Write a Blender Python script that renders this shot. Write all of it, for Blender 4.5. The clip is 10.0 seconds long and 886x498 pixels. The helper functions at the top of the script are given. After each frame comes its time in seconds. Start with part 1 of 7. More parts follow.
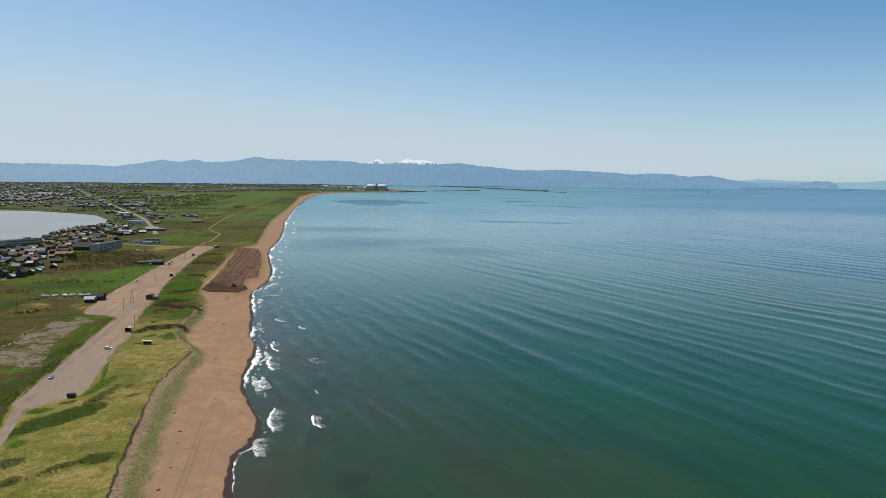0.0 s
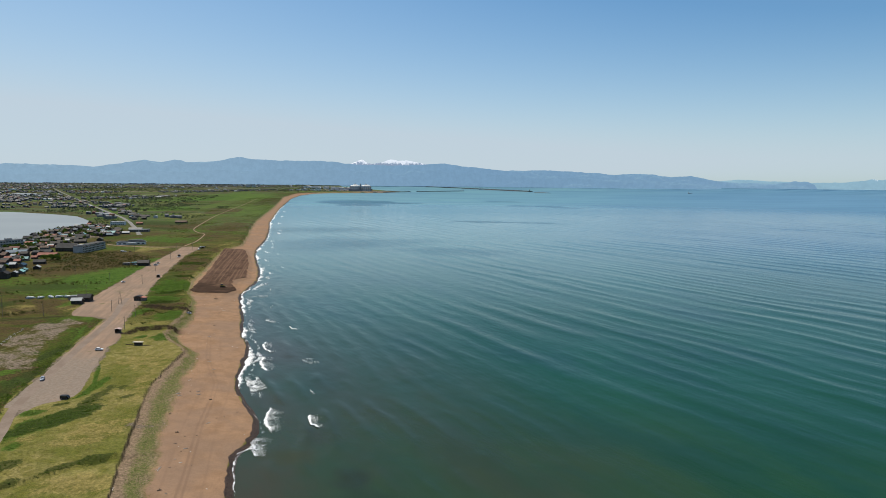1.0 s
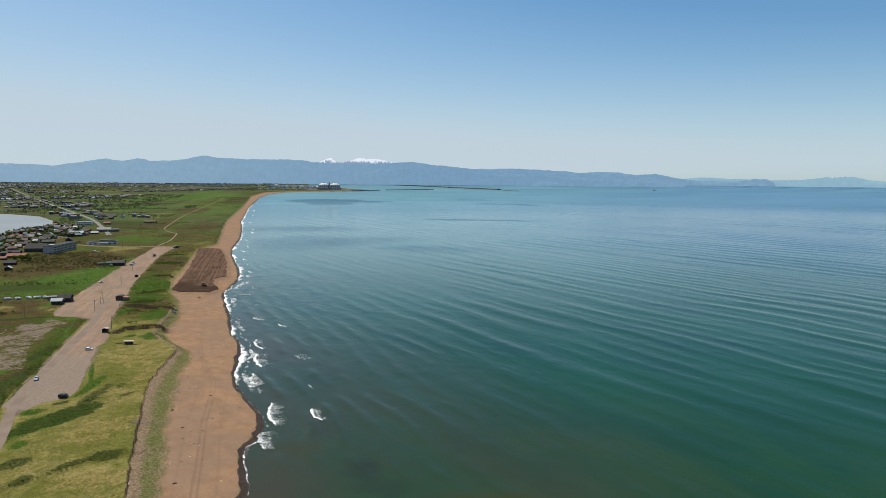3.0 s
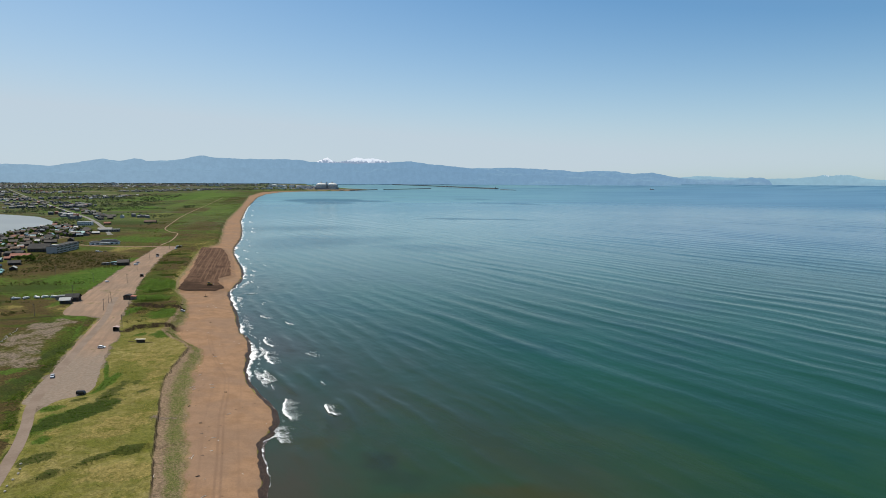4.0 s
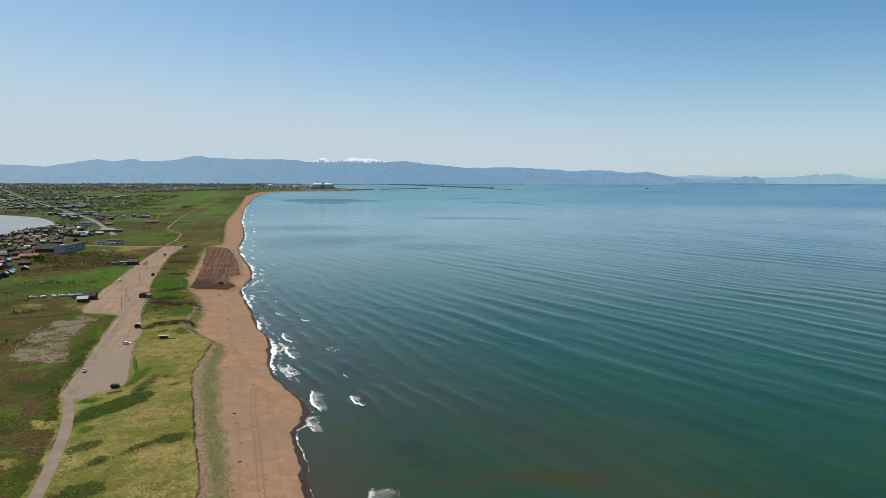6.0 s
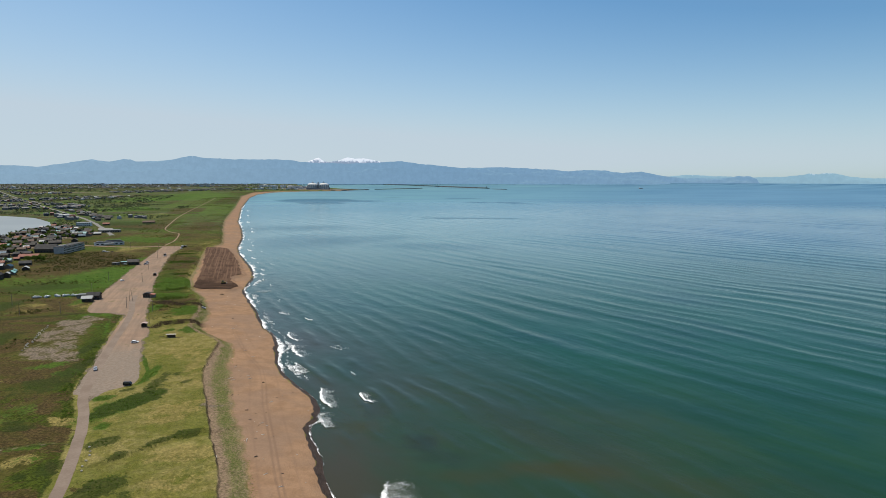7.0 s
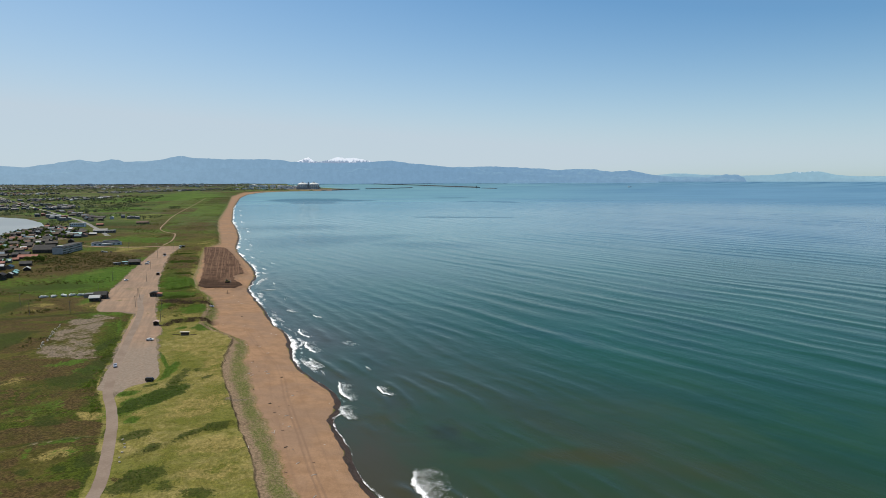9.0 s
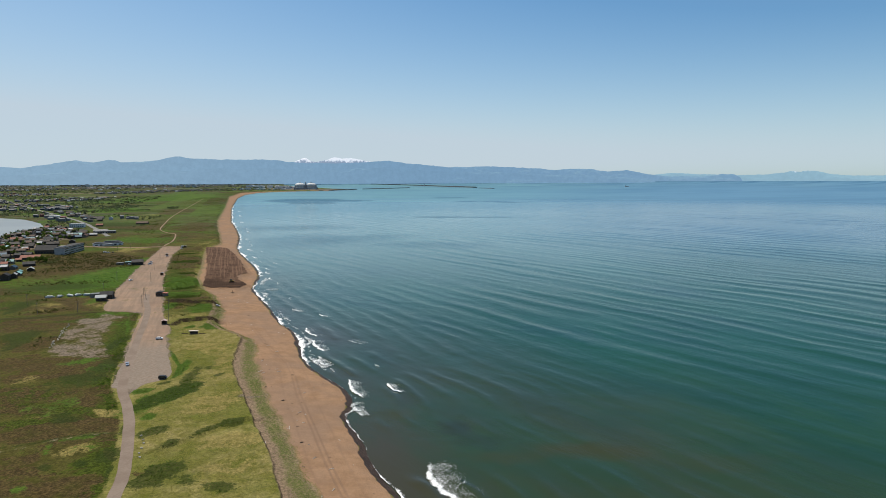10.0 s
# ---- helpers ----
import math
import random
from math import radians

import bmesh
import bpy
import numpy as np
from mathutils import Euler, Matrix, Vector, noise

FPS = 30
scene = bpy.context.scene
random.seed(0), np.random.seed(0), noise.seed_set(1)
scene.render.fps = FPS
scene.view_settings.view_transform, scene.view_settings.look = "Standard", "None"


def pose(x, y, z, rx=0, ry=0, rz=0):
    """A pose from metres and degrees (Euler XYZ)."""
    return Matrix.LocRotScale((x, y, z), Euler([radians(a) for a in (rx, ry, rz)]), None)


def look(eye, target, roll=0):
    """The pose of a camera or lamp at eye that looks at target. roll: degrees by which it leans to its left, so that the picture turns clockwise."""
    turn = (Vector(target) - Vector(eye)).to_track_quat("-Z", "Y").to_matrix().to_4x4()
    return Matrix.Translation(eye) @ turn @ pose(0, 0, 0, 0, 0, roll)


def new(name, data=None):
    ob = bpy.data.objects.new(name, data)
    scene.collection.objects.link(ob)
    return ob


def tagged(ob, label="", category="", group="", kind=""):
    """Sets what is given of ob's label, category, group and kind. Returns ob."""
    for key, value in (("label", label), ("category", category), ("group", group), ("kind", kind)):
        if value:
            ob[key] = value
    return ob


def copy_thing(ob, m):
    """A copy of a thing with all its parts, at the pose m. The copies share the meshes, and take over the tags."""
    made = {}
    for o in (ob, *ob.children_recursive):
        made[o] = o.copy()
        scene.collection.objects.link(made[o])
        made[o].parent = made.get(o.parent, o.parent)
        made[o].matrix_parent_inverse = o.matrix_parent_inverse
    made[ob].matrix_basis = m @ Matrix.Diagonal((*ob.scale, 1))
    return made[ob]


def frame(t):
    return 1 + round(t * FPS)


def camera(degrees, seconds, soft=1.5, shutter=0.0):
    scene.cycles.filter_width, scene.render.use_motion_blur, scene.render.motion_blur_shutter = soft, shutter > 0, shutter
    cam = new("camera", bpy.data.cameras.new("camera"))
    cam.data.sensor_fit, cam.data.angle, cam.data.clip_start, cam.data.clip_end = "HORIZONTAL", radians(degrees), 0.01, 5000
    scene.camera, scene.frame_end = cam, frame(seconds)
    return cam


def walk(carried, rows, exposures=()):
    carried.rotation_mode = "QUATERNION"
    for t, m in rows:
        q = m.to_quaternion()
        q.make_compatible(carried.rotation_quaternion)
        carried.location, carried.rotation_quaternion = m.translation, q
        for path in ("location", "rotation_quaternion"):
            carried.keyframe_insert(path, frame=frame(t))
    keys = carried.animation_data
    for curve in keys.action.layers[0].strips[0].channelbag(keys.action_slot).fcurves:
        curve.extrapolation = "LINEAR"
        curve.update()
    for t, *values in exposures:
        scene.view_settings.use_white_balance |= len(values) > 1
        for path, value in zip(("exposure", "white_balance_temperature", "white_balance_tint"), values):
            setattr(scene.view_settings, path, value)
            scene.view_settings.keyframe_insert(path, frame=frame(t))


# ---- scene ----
cam = camera(70.0, 10.0, soft=0.75)
PATH = [
    (0, (29.49, 23.937, 100.922), (29.295, 25.916, 100.708), 0.6),
    (0.5, (26.998, 22.557, 100.806), (26.826, 24.538, 100.593), 0.6),
    (1, (24.334, 21.335, 100.677), (24.191, 23.318, 100.465), 0.6),
    (1.5, (21.322, 19.893, 100.516), (21.216, 21.879, 100.302), 0.6),
    (2, (18.056, 18.183, 100.322), (17.987, 20.17, 100.108), 0.5),
    (2.5, (14.742, 15.984, 100.088), (14.69, 17.972, 99.873), 0.5),
    (4, (5.044, 8.427, 99.78), (5.013, 10.415, 99.562), 0.3),
    (4.5, (2.199, 5.591, 99.769), (2.168, 7.578, 99.55), 0.3),
    (5, (-0.768, 2.711, 99.805), (-0.795, 4.699, 99.587), 0.3),
    (5.5, (-3.679, -0.342, 99.771), (-3.7, 1.646, 99.552), 0.2),
    (7, (-12.707, -8.568, 99.942), (-12.703, -6.58, 99.723), 0.1),
    (7.5, (-15.64, -10.991, 99.771), (-15.626, -9.003, 99.551), -0.0),
    (8, (-18.623, -12.887, 99.593), (-18.6, -10.899, 99.373), -0.1),
    (8.5, (-21.878, -14.478, 99.663), (-21.846, -12.491, 99.442), -0.2),
    (9, (-25.133, -16.59, 99.622), (-25.094, -14.603, 99.401), -0.1),
    (9.5, (-27.999, -18.731, 99.689), (-27.954, -16.744, 99.468), -0.2),
    (10, (-31.158, -21.019, 99.592), (-31.108, -19.032, 99.371), -0.2),
]
walk(cam, [(t, look(eye, target, roll)) for t, eye, target, roll in PATH])

# ---- world, sun, exposure ----
SUN_AZ, SUN_EL = -48.0, 58.0       # degrees, azimuth clockwise from +Y
world = bpy.data.worlds.new("sky_world")
scene.world = world
world.use_nodes = True
wt = world.node_tree
wt.nodes.clear()
w_out = wt.nodes.new("ShaderNodeOutputWorld")
w_bg = wt.nodes.new("ShaderNodeBackground")
w_sky = wt.nodes.new("ShaderNodeTexSky")
w_sky.sky_type = "NISHITA"
w_sky.sun_disc = False
w_sky.sun_elevation = radians(SUN_EL)
w_sky.sun_rotation = radians(SUN_AZ % 360)
w_sky.altitude = 100.0
w_sky.air_density, w_sky.dust_density, w_sky.ozone_density = 0.8, 0.6, 3.2
w_bg.inputs["Strength"].default_value = 0.112
w_tone = wt.nodes.new("ShaderNodeHueSaturation")
w_tone.inputs["Saturation"].default_value = 1.32
wt.links.new(w_sky.outputs[0], w_tone.inputs["Color"])
w_tint = wt.nodes.new("ShaderNodeMix")
w_tint.data_type, w_tint.blend_type = "RGBA", "MULTIPLY"
w_tint.inputs[0].default_value = 1.0
w_tint.inputs[7].default_value = (0.84, 1.09, 1.0, 1)
wt.links.new(w_tone.outputs[0], w_tint.inputs[6])
w_bw = wt.nodes.new("ShaderNodeRGBToBW")          # the bright low sky is hazy and whiter, the dark high sky cleaner blue
wt.links.new(w_tint.outputs[2], w_bw.inputs[0])
w_rng = wt.nodes.new("ShaderNodeMapRange")
w_rng.inputs["From Min"].default_value, w_rng.inputs["From Max"].default_value = 2.3, 5.6
w_rng.inputs["To Min"].default_value, w_rng.inputs["To Max"].default_value = 0.17, 0.93
wt.links.new(w_bw.outputs[0], w_rng.inputs["Value"])
w_haze = wt.nodes.new("ShaderNodeMix")
w_haze.data_type = "RGBA"
w_haze.inputs[7].default_value = (4.8, 5.6, 6.35, 1)
wt.links.new(w_rng.outputs[0], w_haze.inputs[0])
wt.links.new(w_tint.outputs[2], w_haze.inputs[6])
wt.links.new(w_haze.outputs[2], w_bg.inputs[0])
wt.links.new(w_bg.outputs[0], w_out.inputs[0])

sun_data = bpy.data.lights.new("sun", "SUN")
sun_data.energy, sun_data.angle, sun_data.color = 4.7, radians(0.53), (1.0, 0.92, 0.78)
sun = new("sun", sun_data)
_sd = Vector((math.sin(radians(SUN_AZ)) * math.cos(radians(SUN_EL)), math.cos(radians(SUN_AZ)) * math.cos(radians(SUN_EL)), math.sin(radians(SUN_EL))))
sun.matrix_world = look(_sd * 500, (0, 0, 0))
scene.view_settings.exposure = 0.0


# ---- materials ----
class Mat:
    """A small builder for node materials on world coordinates."""

    def __init__(self, name):
        self.m = bpy.data.materials.new(name)
        self.m.use_nodes = True
        self.t = self.m.node_tree
        self.p = self.t.nodes["Principled BSDF"]
        self.pos = self.t.nodes.new("ShaderNodeNewGeometry").outputs["Position"]

    def node(self, kind, **inputs):
        n = self.t.nodes.new(kind)
        for k, v in inputs.items():
            self.set(n.inputs[k], v)
        return n

    def set(self, socket, v):
        if isinstance(v, bpy.types.NodeSocket):
            self.t.links.new(v, socket)
        elif isinstance(v, tuple) and len(v) == 3 and socket.type == "RGBA":
            socket.default_value = (*v, 1)
        else:
            socket.default_value = v

    def noise(self, scale, detail=4.0, rough=0.55, coords=None, stretch=None, distortion=0.0):
        v = coords or self.pos
        if stretch:
            v = self.turned(v, stretch[1], stretch[0])
        n = self.node("ShaderNodeTexNoise", Vector=v, Scale=scale, Detail=detail, Roughness=rough, Distortion=distortion)
        return n.outputs[0]

    def turned(self, v, degrees, scale):
        """Coordinates turned about z, then scaled."""
        for key, value in (("Rotation", (0, 0, radians(degrees))), ("Scale", scale)):
            mp = self.t.nodes.new("ShaderNodeMapping")
            self.t.links.new(v, mp.inputs["Vector"])
            mp.inputs[key].default_value = value
            v = mp.outputs[0]
        return v

    def ramp(self, fac, lo, hi, a=0.0, b=1.0):
        n = self.t.nodes.new("ShaderNodeMapRange")
        n.interpolation_type = "SMOOTHSTEP"
        self.set(n.inputs["Value"], fac)
        for k, v in (("From Min", lo), ("From Max", hi), ("To Min", a), ("To Max", b)):
            self.set(n.inputs[k], v)
        return n.outputs[0]

    def math(self, op, a, b=0.0, clamp=False):
        n = self.t.nodes.new("ShaderNodeMath")
        n.operation, n.use_clamp = op, clamp
        self.set(n.inputs[0], a)
        self.set(n.inputs[1], b)
        return n.outputs[0]

    def mix(self, fac, a, b, blend="MIX"):
        n = self.t.nodes.new("ShaderNodeMix")
        n.data_type, n.blend_type = "RGBA", blend
        self.set(n.inputs[0], fac)
        self.set(n.inputs[6], a)
        self.set(n.inputs[7], b)
        return n.outputs[2]

    def attr(self, name):
        n = self.t.nodes.new("ShaderNodeAttribute")
        n.attribute_name = name
        s = self.t.nodes.new("ShaderNodeSeparateColor")
        self.t.links.new(n.outputs["Color"], s.inputs[0])
        return s.outputs[0], s.outputs[1], s.outputs[2], n.outputs["Alpha"]

    def bump(self, height, strength=0.3, distance=0.1):
        n = self.node("ShaderNodeBump", Height=height, Strength=strength, Distance=distance)
        self.set(self.p.inputs["Normal"], n.outputs[0])
        return n

    def finish(self, color, rough=0.9, metal=0.0, spec=0.3):
        self.set(self.p.inputs["Base Color"], color)
        self.set(self.p.inputs["Roughness"], rough)
        self.p.inputs["Metallic"].default_value = metal
        self.p.inputs["Specular IOR Level"].default_value = spec
        return self.m


def painted(name, a, b, scale=0.8, rough=0.7, metal=0.0, spec=0.3, per_object=0.0, fine=6.0):
    """Two tones mixed at two scales, with an optional change from object to object."""
    k = Mat(name)
    f = k.math("ADD", k.math("MULTIPLY", k.noise(scale), 0.6), k.math("MULTIPLY", k.noise(fine, 3), 0.4))
    c = k.mix(k.ramp(f, 0.35, 0.65), a, b)
    if per_object:
        info = k.t.nodes.new("ShaderNodeObjectInfo")
        c = k.mix(1.0, c, k.mix(k.ramp(info.outputs["Random"], 0, 1), (1 - per_object,) * 3, (1 + per_object,) * 3), "MULTIPLY")
    k.bump(k.noise(fine, 3), 0.15, 0.05)
    return k.finish(c, rough, metal, spec)


# ---- shape of the country: flat plan coordinates, in metres ----
EYE_H = 100.0
NEAR, SPAN, FAR_D = 2200.0, 2600.0, 19700.0


def bend(x, y, z):
    """True to scale within 2.2 km; farther country is drawn in radially as a shallow bowl, so that 20 km fit into 4.8 km."""
    x, y, z = np.asarray(x, float), np.asarray(y, float), np.asarray(z, float)
    d = np.maximum(np.hypot(x, y), 1e-6)
    r = np.where(d <= NEAR, d, NEAR + SPAN * (1 - np.exp(-(np.maximum(d, NEAR) - NEAR) / SPAN)))
    k = r / d
    return x * k, y * k, EYE_H - (EYE_H - z) * k


def bend_pose(x, y, z, rz=0.0, s=1.0):
    """Pose and scale of a thing that stands at a place of the plan."""
    bx, by, bz = (float(v) for v in bend(x, y, z))
    k = math.hypot(bx, by) / max(math.hypot(x, y), 1e-6)
    return pose(bx, by, bz, 0, 0, rz), k * s


def vnoise(x, y, size, seed=0):
    """Smooth value noise in -1..1 with cells of the given size."""
    x, y = np.asarray(x, float) / size + seed * 17.31, np.asarray(y, float) / size - seed * 9.77
    ix, iy = np.floor(x).astype(np.int64), np.floor(y).astype(np.int64)
    fx, fy = x - ix, y - iy
    fx, fy = fx * fx * (3 - 2 * fx), fy * fy * (3 - 2 * fy)

    def h(a, b):
        n = (a * 374761393 + b * 668265263 + seed * 144269) & 0x7FFFFFFF
        n = ((n ^ (n >> 13)) * 1274126177) & 0x7FFFFFFF
        return ((n ^ (n >> 16)) & 0xFFFF) / 32767.5 - 1

    return (h(ix, iy) * (1 - fx) + h(ix + 1, iy) * fx) * (1 - fy) + (h(ix, iy + 1) * (1 - fx) + h(ix + 1, iy + 1) * fx) * fy


def fbm(x, y, size, seed=0, octaves=3):
    out, a = 0.0, 1.0
    for i in range(octaves):
        out = out + a * vnoise(x, y, size / 2 ** i, seed + i * 7)
        a *= 0.5
    return out / 1.75


def step(v, lo, hi):
    u = np.clip((v - lo) / (hi - lo), 0, 1)
    return u * u * (3 - 2 * u)


def inside(x, y, poly):
    x, y = np.asarray(x, float), np.asarray(y, float)
    res = np.zeros(np.broadcast(x, y).shape, bool)
    n = len(poly)
    for i in range(n):
        (ax, ay), (bx, by) = poly[i], poly[(i + 1) % n]
        if ay == by:
            continue
        res ^= ((ay > y) != (by > y)) & (x < (bx - ax) * (y - ay) / (by - ay) + ax)
    return res


def to_line(x, y, pts, closed=False):
    """Distance to a polyline, and on which side (positive: to the right of its way)."""
    best = np.full(np.broadcast(x, y).shape, 1e9)
    side = np.zeros_like(best)
    pairs = list(zip(pts, pts[1:] + (pts[:1] if closed else [])))
    for (ax, ay), (bx, by) in pairs:
        dx, dy = bx - ax, by - ay
        u = np.clip(((x - ax) * dx + (y - ay) * dy) / (dx * dx + dy * dy), 0, 1)
        d = np.hypot(x - ax - u * dx, y - ay - u * dy)
        s = np.sign((x - ax) * dy - (y - ay) * dx)
        near = d < best
        side = np.where(near, s, side)
        best = np.where(near, d, best)
    return best, side


def in_or_near(x, y, poly):
    """Signed distance to a polygon, negative inside."""
    d, _ = to_line(x, y, poly, True)
    return np.where(inside(x, y, poly), -d, d)


# upper edge of the wet sand, from behind the camera to the port
SHORE = [(2200, -5000), (300, -600), (72, -110), (28, 10), (-14, 100), (-42, 167), (-49, 179), (-55, 196), (-58, 208), (-63, 220),
         (-67, 236), (-68, 246), (-69, 260), (-73, 271), (-80, 283), (-88, 295), (-96, 307), (-102, 323), (-107, 341), (-113, 362),
         (-121, 385), (-131, 405), (-143, 432), (-152, 455), (-160, 475), (-169, 496), (-183, 530), (-193, 556), (-200, 598),
         (-208, 637), (-222, 676), (-239, 720), (-260, 771), (-283, 829), (-307, 897), (-355, 1072), (-430, 1299), (-491, 1472),
         (-700, 2162), (-1028, 3334), (-1201, 4076), (-1272, 4650), (-1233, 4960), (-1080, 5200), (-880, 5430)]
COAST_FAR = [(-760, 5900), (-1000, 6300), (-1600, 8000), (-2300, 10000), (-4800, 20500)]
TOE = [(330, -600), (40, 10), (-40, 100), (-62, 160), (-70, 175), (-78, 195), (-86, 214), (-97, 240), (-105, 260), (-115, 289), (-124, 315),
       (-131, 342), (-138, 358), (-156, 376), (-170, 397), (-174, 413), (-180, 439), (-192, 468), (-207, 502), (-228, 535), (-255, 600),
       (-275, 668), (-312, 781), (-335, 860), (-340, 935), (-383, 1065), (-447, 1250), (-520, 1473), (-741, 2238), (-1120, 3500), (-1353, 4500), (-1340, 4750), (-1275, 5000), (-1120, 5235), (-905, 5450), (-790, 5900)]
SCARP = [(10, -120), (-40, 60), (-66, 135), (-75, 159), (-82, 178), (-86, 190), (-91, 201), (-97, 214), (-102, 226), (-110, 245), (-118, 264), (-124, 278),
         (-131, 297), (-136, 318), (-140, 338), (-143, 354)]
LOT_L = [(-118, 130), (-127, 159), (-131, 173), (-138, 192), (-144, 206), (-149, 217), (-155, 230), (-162, 243), (-171, 257), (-178, 270), (-184, 287),
         (-189, 303), (-207, 350), (-217, 379), (-226, 404), (-233, 424), (-246, 431), (-264, 434), (-282, 474), (-296, 515), (-320, 594), (-353, 700), (-380, 795), (-404, 879)]
LOT_R = [(-112, 130), (-122, 159), (-126, 174), (-133, 191), (-139, 205), (-144, 217), (-150, 229), (-156, 240), (-161, 250), (-163, 258), (-162, 267), (-157, 272), (-156, 280), (-165, 302), (-180, 336),
         (-187, 352), (-195, 377), (-199, 386), (-217, 420), (-230, 452), (-244, 487), (-274, 559), (-294, 612), (-325, 699), (-353, 782), (-369, 848), (-378, 878)]
LOT = LOT_L + LOT_R[::-1]
FIELD = [(-344, 877), (-316, 879), (-286, 813), (-252, 730), (-236, 684), (-218, 637), (-222, 612), (-211, 582), (-199, 566), (-200, 544), (-225, 540), (-233, 546), (-269, 661), (-310, 781)]
LAKE = [(-2600, 1650), (-1683, 1690), (-1416, 1707), (-1310, 1706), (-1136, 1631), (-1010, 1553), (-877, 1397), (-803, 1279), (-778, 1201), (-755, 1119),
        (-750, 1067), (-713, 984), (-695, 920), (-715, 868), (-794, 821), (-1500, 760), (-2600, 900)]
POND = [(-2585, 3251), (-2909, 3771), (-2708, 3706), (-2444, 3340)]
NOTCH_A = [(-236, 474), (-228, 472), (-213, 468), (-204, 469), (-193, 463)]
NOTCH_B = [(-202, 384), (-198, 390), (-197, 400), (-189, 407), (-183, 411), (-174, 408)]
GULLY = [(-132, 187), (-123, 197), (-118, 205), (-112, 211), (-107, 216), (-99, 224)]
TRACK = [(-420, 380), (-320, 406), (-304, 410), (-289, 417), (-273, 424), (-266, 427)]
TRAIL = [(-215, 170), (-178, 194), (-171, 198), (-166, 203), (-158, 207), (-149, 209), (-144, 209)]
RUTS = [(-150, 400), (-128, 350), (-119, 333), (-107, 313), (-98, 287), (-90, 259), (-76, 219), (-66, 189), (-57, 165), (-48, 145)]
LANES = [(-425, 555), (-475, 640), (-510, 735), (-560, 800), (-570, 880), (-600, 960), (-590, 1040), (-640, 1120), (-700, 1190), (-790, 1260), (-765, 1180), (-745, 1080), (-690, 960), (-650, 870), (-640, 790), (-660, 740), (-600, 640), (-520, 560)]
WINDING = [(-406, 885), (-423, 960), (-457, 1058), (-473, 1091), (-493, 1113), (-537, 1189), (-604, 1379), (-667, 1566), (-752, 1845), (-883, 2294), (-1130, 3121)]
SIDE = [(-390, 878), (-427, 866), (-461, 866), (-519, 886)]
MAIN = [(-560, 1040), (-672, 1217), (-845, 1469), (-1136, 1847), (-1636, 2496), (-2681, 3880), (-3708, 5254)]
GRAVEL = [(-234, 314), (-248, 351), (-259, 384), (-264, 408), (-256, 421), (-242, 414), (-238, 390), (-228, 358), (-212, 330), (-202, 312)]


def x_of(line, y):
    a = np.array(sorted(line, key=lambda p: p[1]), float)
    return np.interp(y, a[:, 1], a[:, 0])


def shore_x(y):
    return x_of(SHORE + COAST_FAR, y) + np.where(np.asarray(y) < 3000, 0.9 * vnoise(np.asarray(y) * 0, y, 9, 3), 0)


def height(x, y):
    """Height of the ground over the sea."""
    x, y = np.asarray(x, float), np.asarray(y, float)
    sx, tx = shore_x(y), x_of(TOE, y)
    cx = np.where(y < 352, x_of(SCARP, np.minimum(y, 352)), tx - 6.0 - 2 * vnoise(x * 0, y, 14, 8))
    d = sx - x
    sea = 0.55 - np.clip(-d, 0, 5) * 0.21 - np.clip(-d - 5, 0, 400) * 0.02
    beach = 0.55 + 2.5 * np.clip(d / np.maximum(sx - tx, 5), 0, 1) ** 0.8 + 0.08 * fbm(x, y, 12, 5)
    slope = 3.05 + 2.05 * np.clip((tx - x) / np.maximum(tx - cx, 2), 0, 1)
    slope = slope + 0.3 * fbm(x, y, 5, 11) * step(tx - x, 0, 3)
    top = 5.9 + 0.55 * fbm(x, y, 34, 21) + 0.22 * fbm(x, y, 7, 22)
    top = top + 1.3 * fbm(x, y, 15, 23) * step(y, 385, 430) * (1 - step(y, 900, 1000)) * step(x - x_of(LOT_R, np.minimum(y, 878)), 2, 9)
    rag = 0.6 * vnoise(x, y, 5, 31) + 0.3 * vnoise(x, y, 1.9, 32)
    wide = np.where(y < 352, 0.5, 3.2)
    u = step(cx - x + rag, -wide * 0.5, wide * 0.5)
    land = slope * (1 - u) + top * u
    z = np.where(d < 0, sea, np.where(x > tx, beach, land))
    # cut banks that face the camera's side
    for line, deep, run in ((NOTCH_A, 1.9, 11), (NOTCH_B, 2.4, 10), (GULLY, 1.0, 6)):
        dist, side = to_line(x, y, line)
        dist = dist + 0.9 * vnoise(x, y, 4, 41) + 0.4 * vnoise(x, y, 1.6, 42)
        s = np.where(side > 0, dist, -dist)
        z = z - deep * step(s, 0, 0.9) * np.exp(-np.clip(s, 0, 99) / run) * (x < tx + 4) * step(dist, 26, 18)
    # level ground under the car park, the road and the ploughed sand
    lot = in_or_near(x, y, LOT)
    k = 1 - step(lot, 0, 7)
    z = z * (1 - k) + 5.55 * k
    f = in_or_near(x, y, FIELD)
    k = 1 - step(f, 0, 5)
    z = z * (1 - k) + (2.3 + 0.05 * np.clip(d, 0, 40)) * k
    lk = in_or_near(x, y, LAKE)
    z = z - 6.0 * (1 - step(lk, -20, 6))
    pk = in_or_near(x, y, POND)
    z = z - 6.0 * (1 - step(pk, -30, 6))
    return z


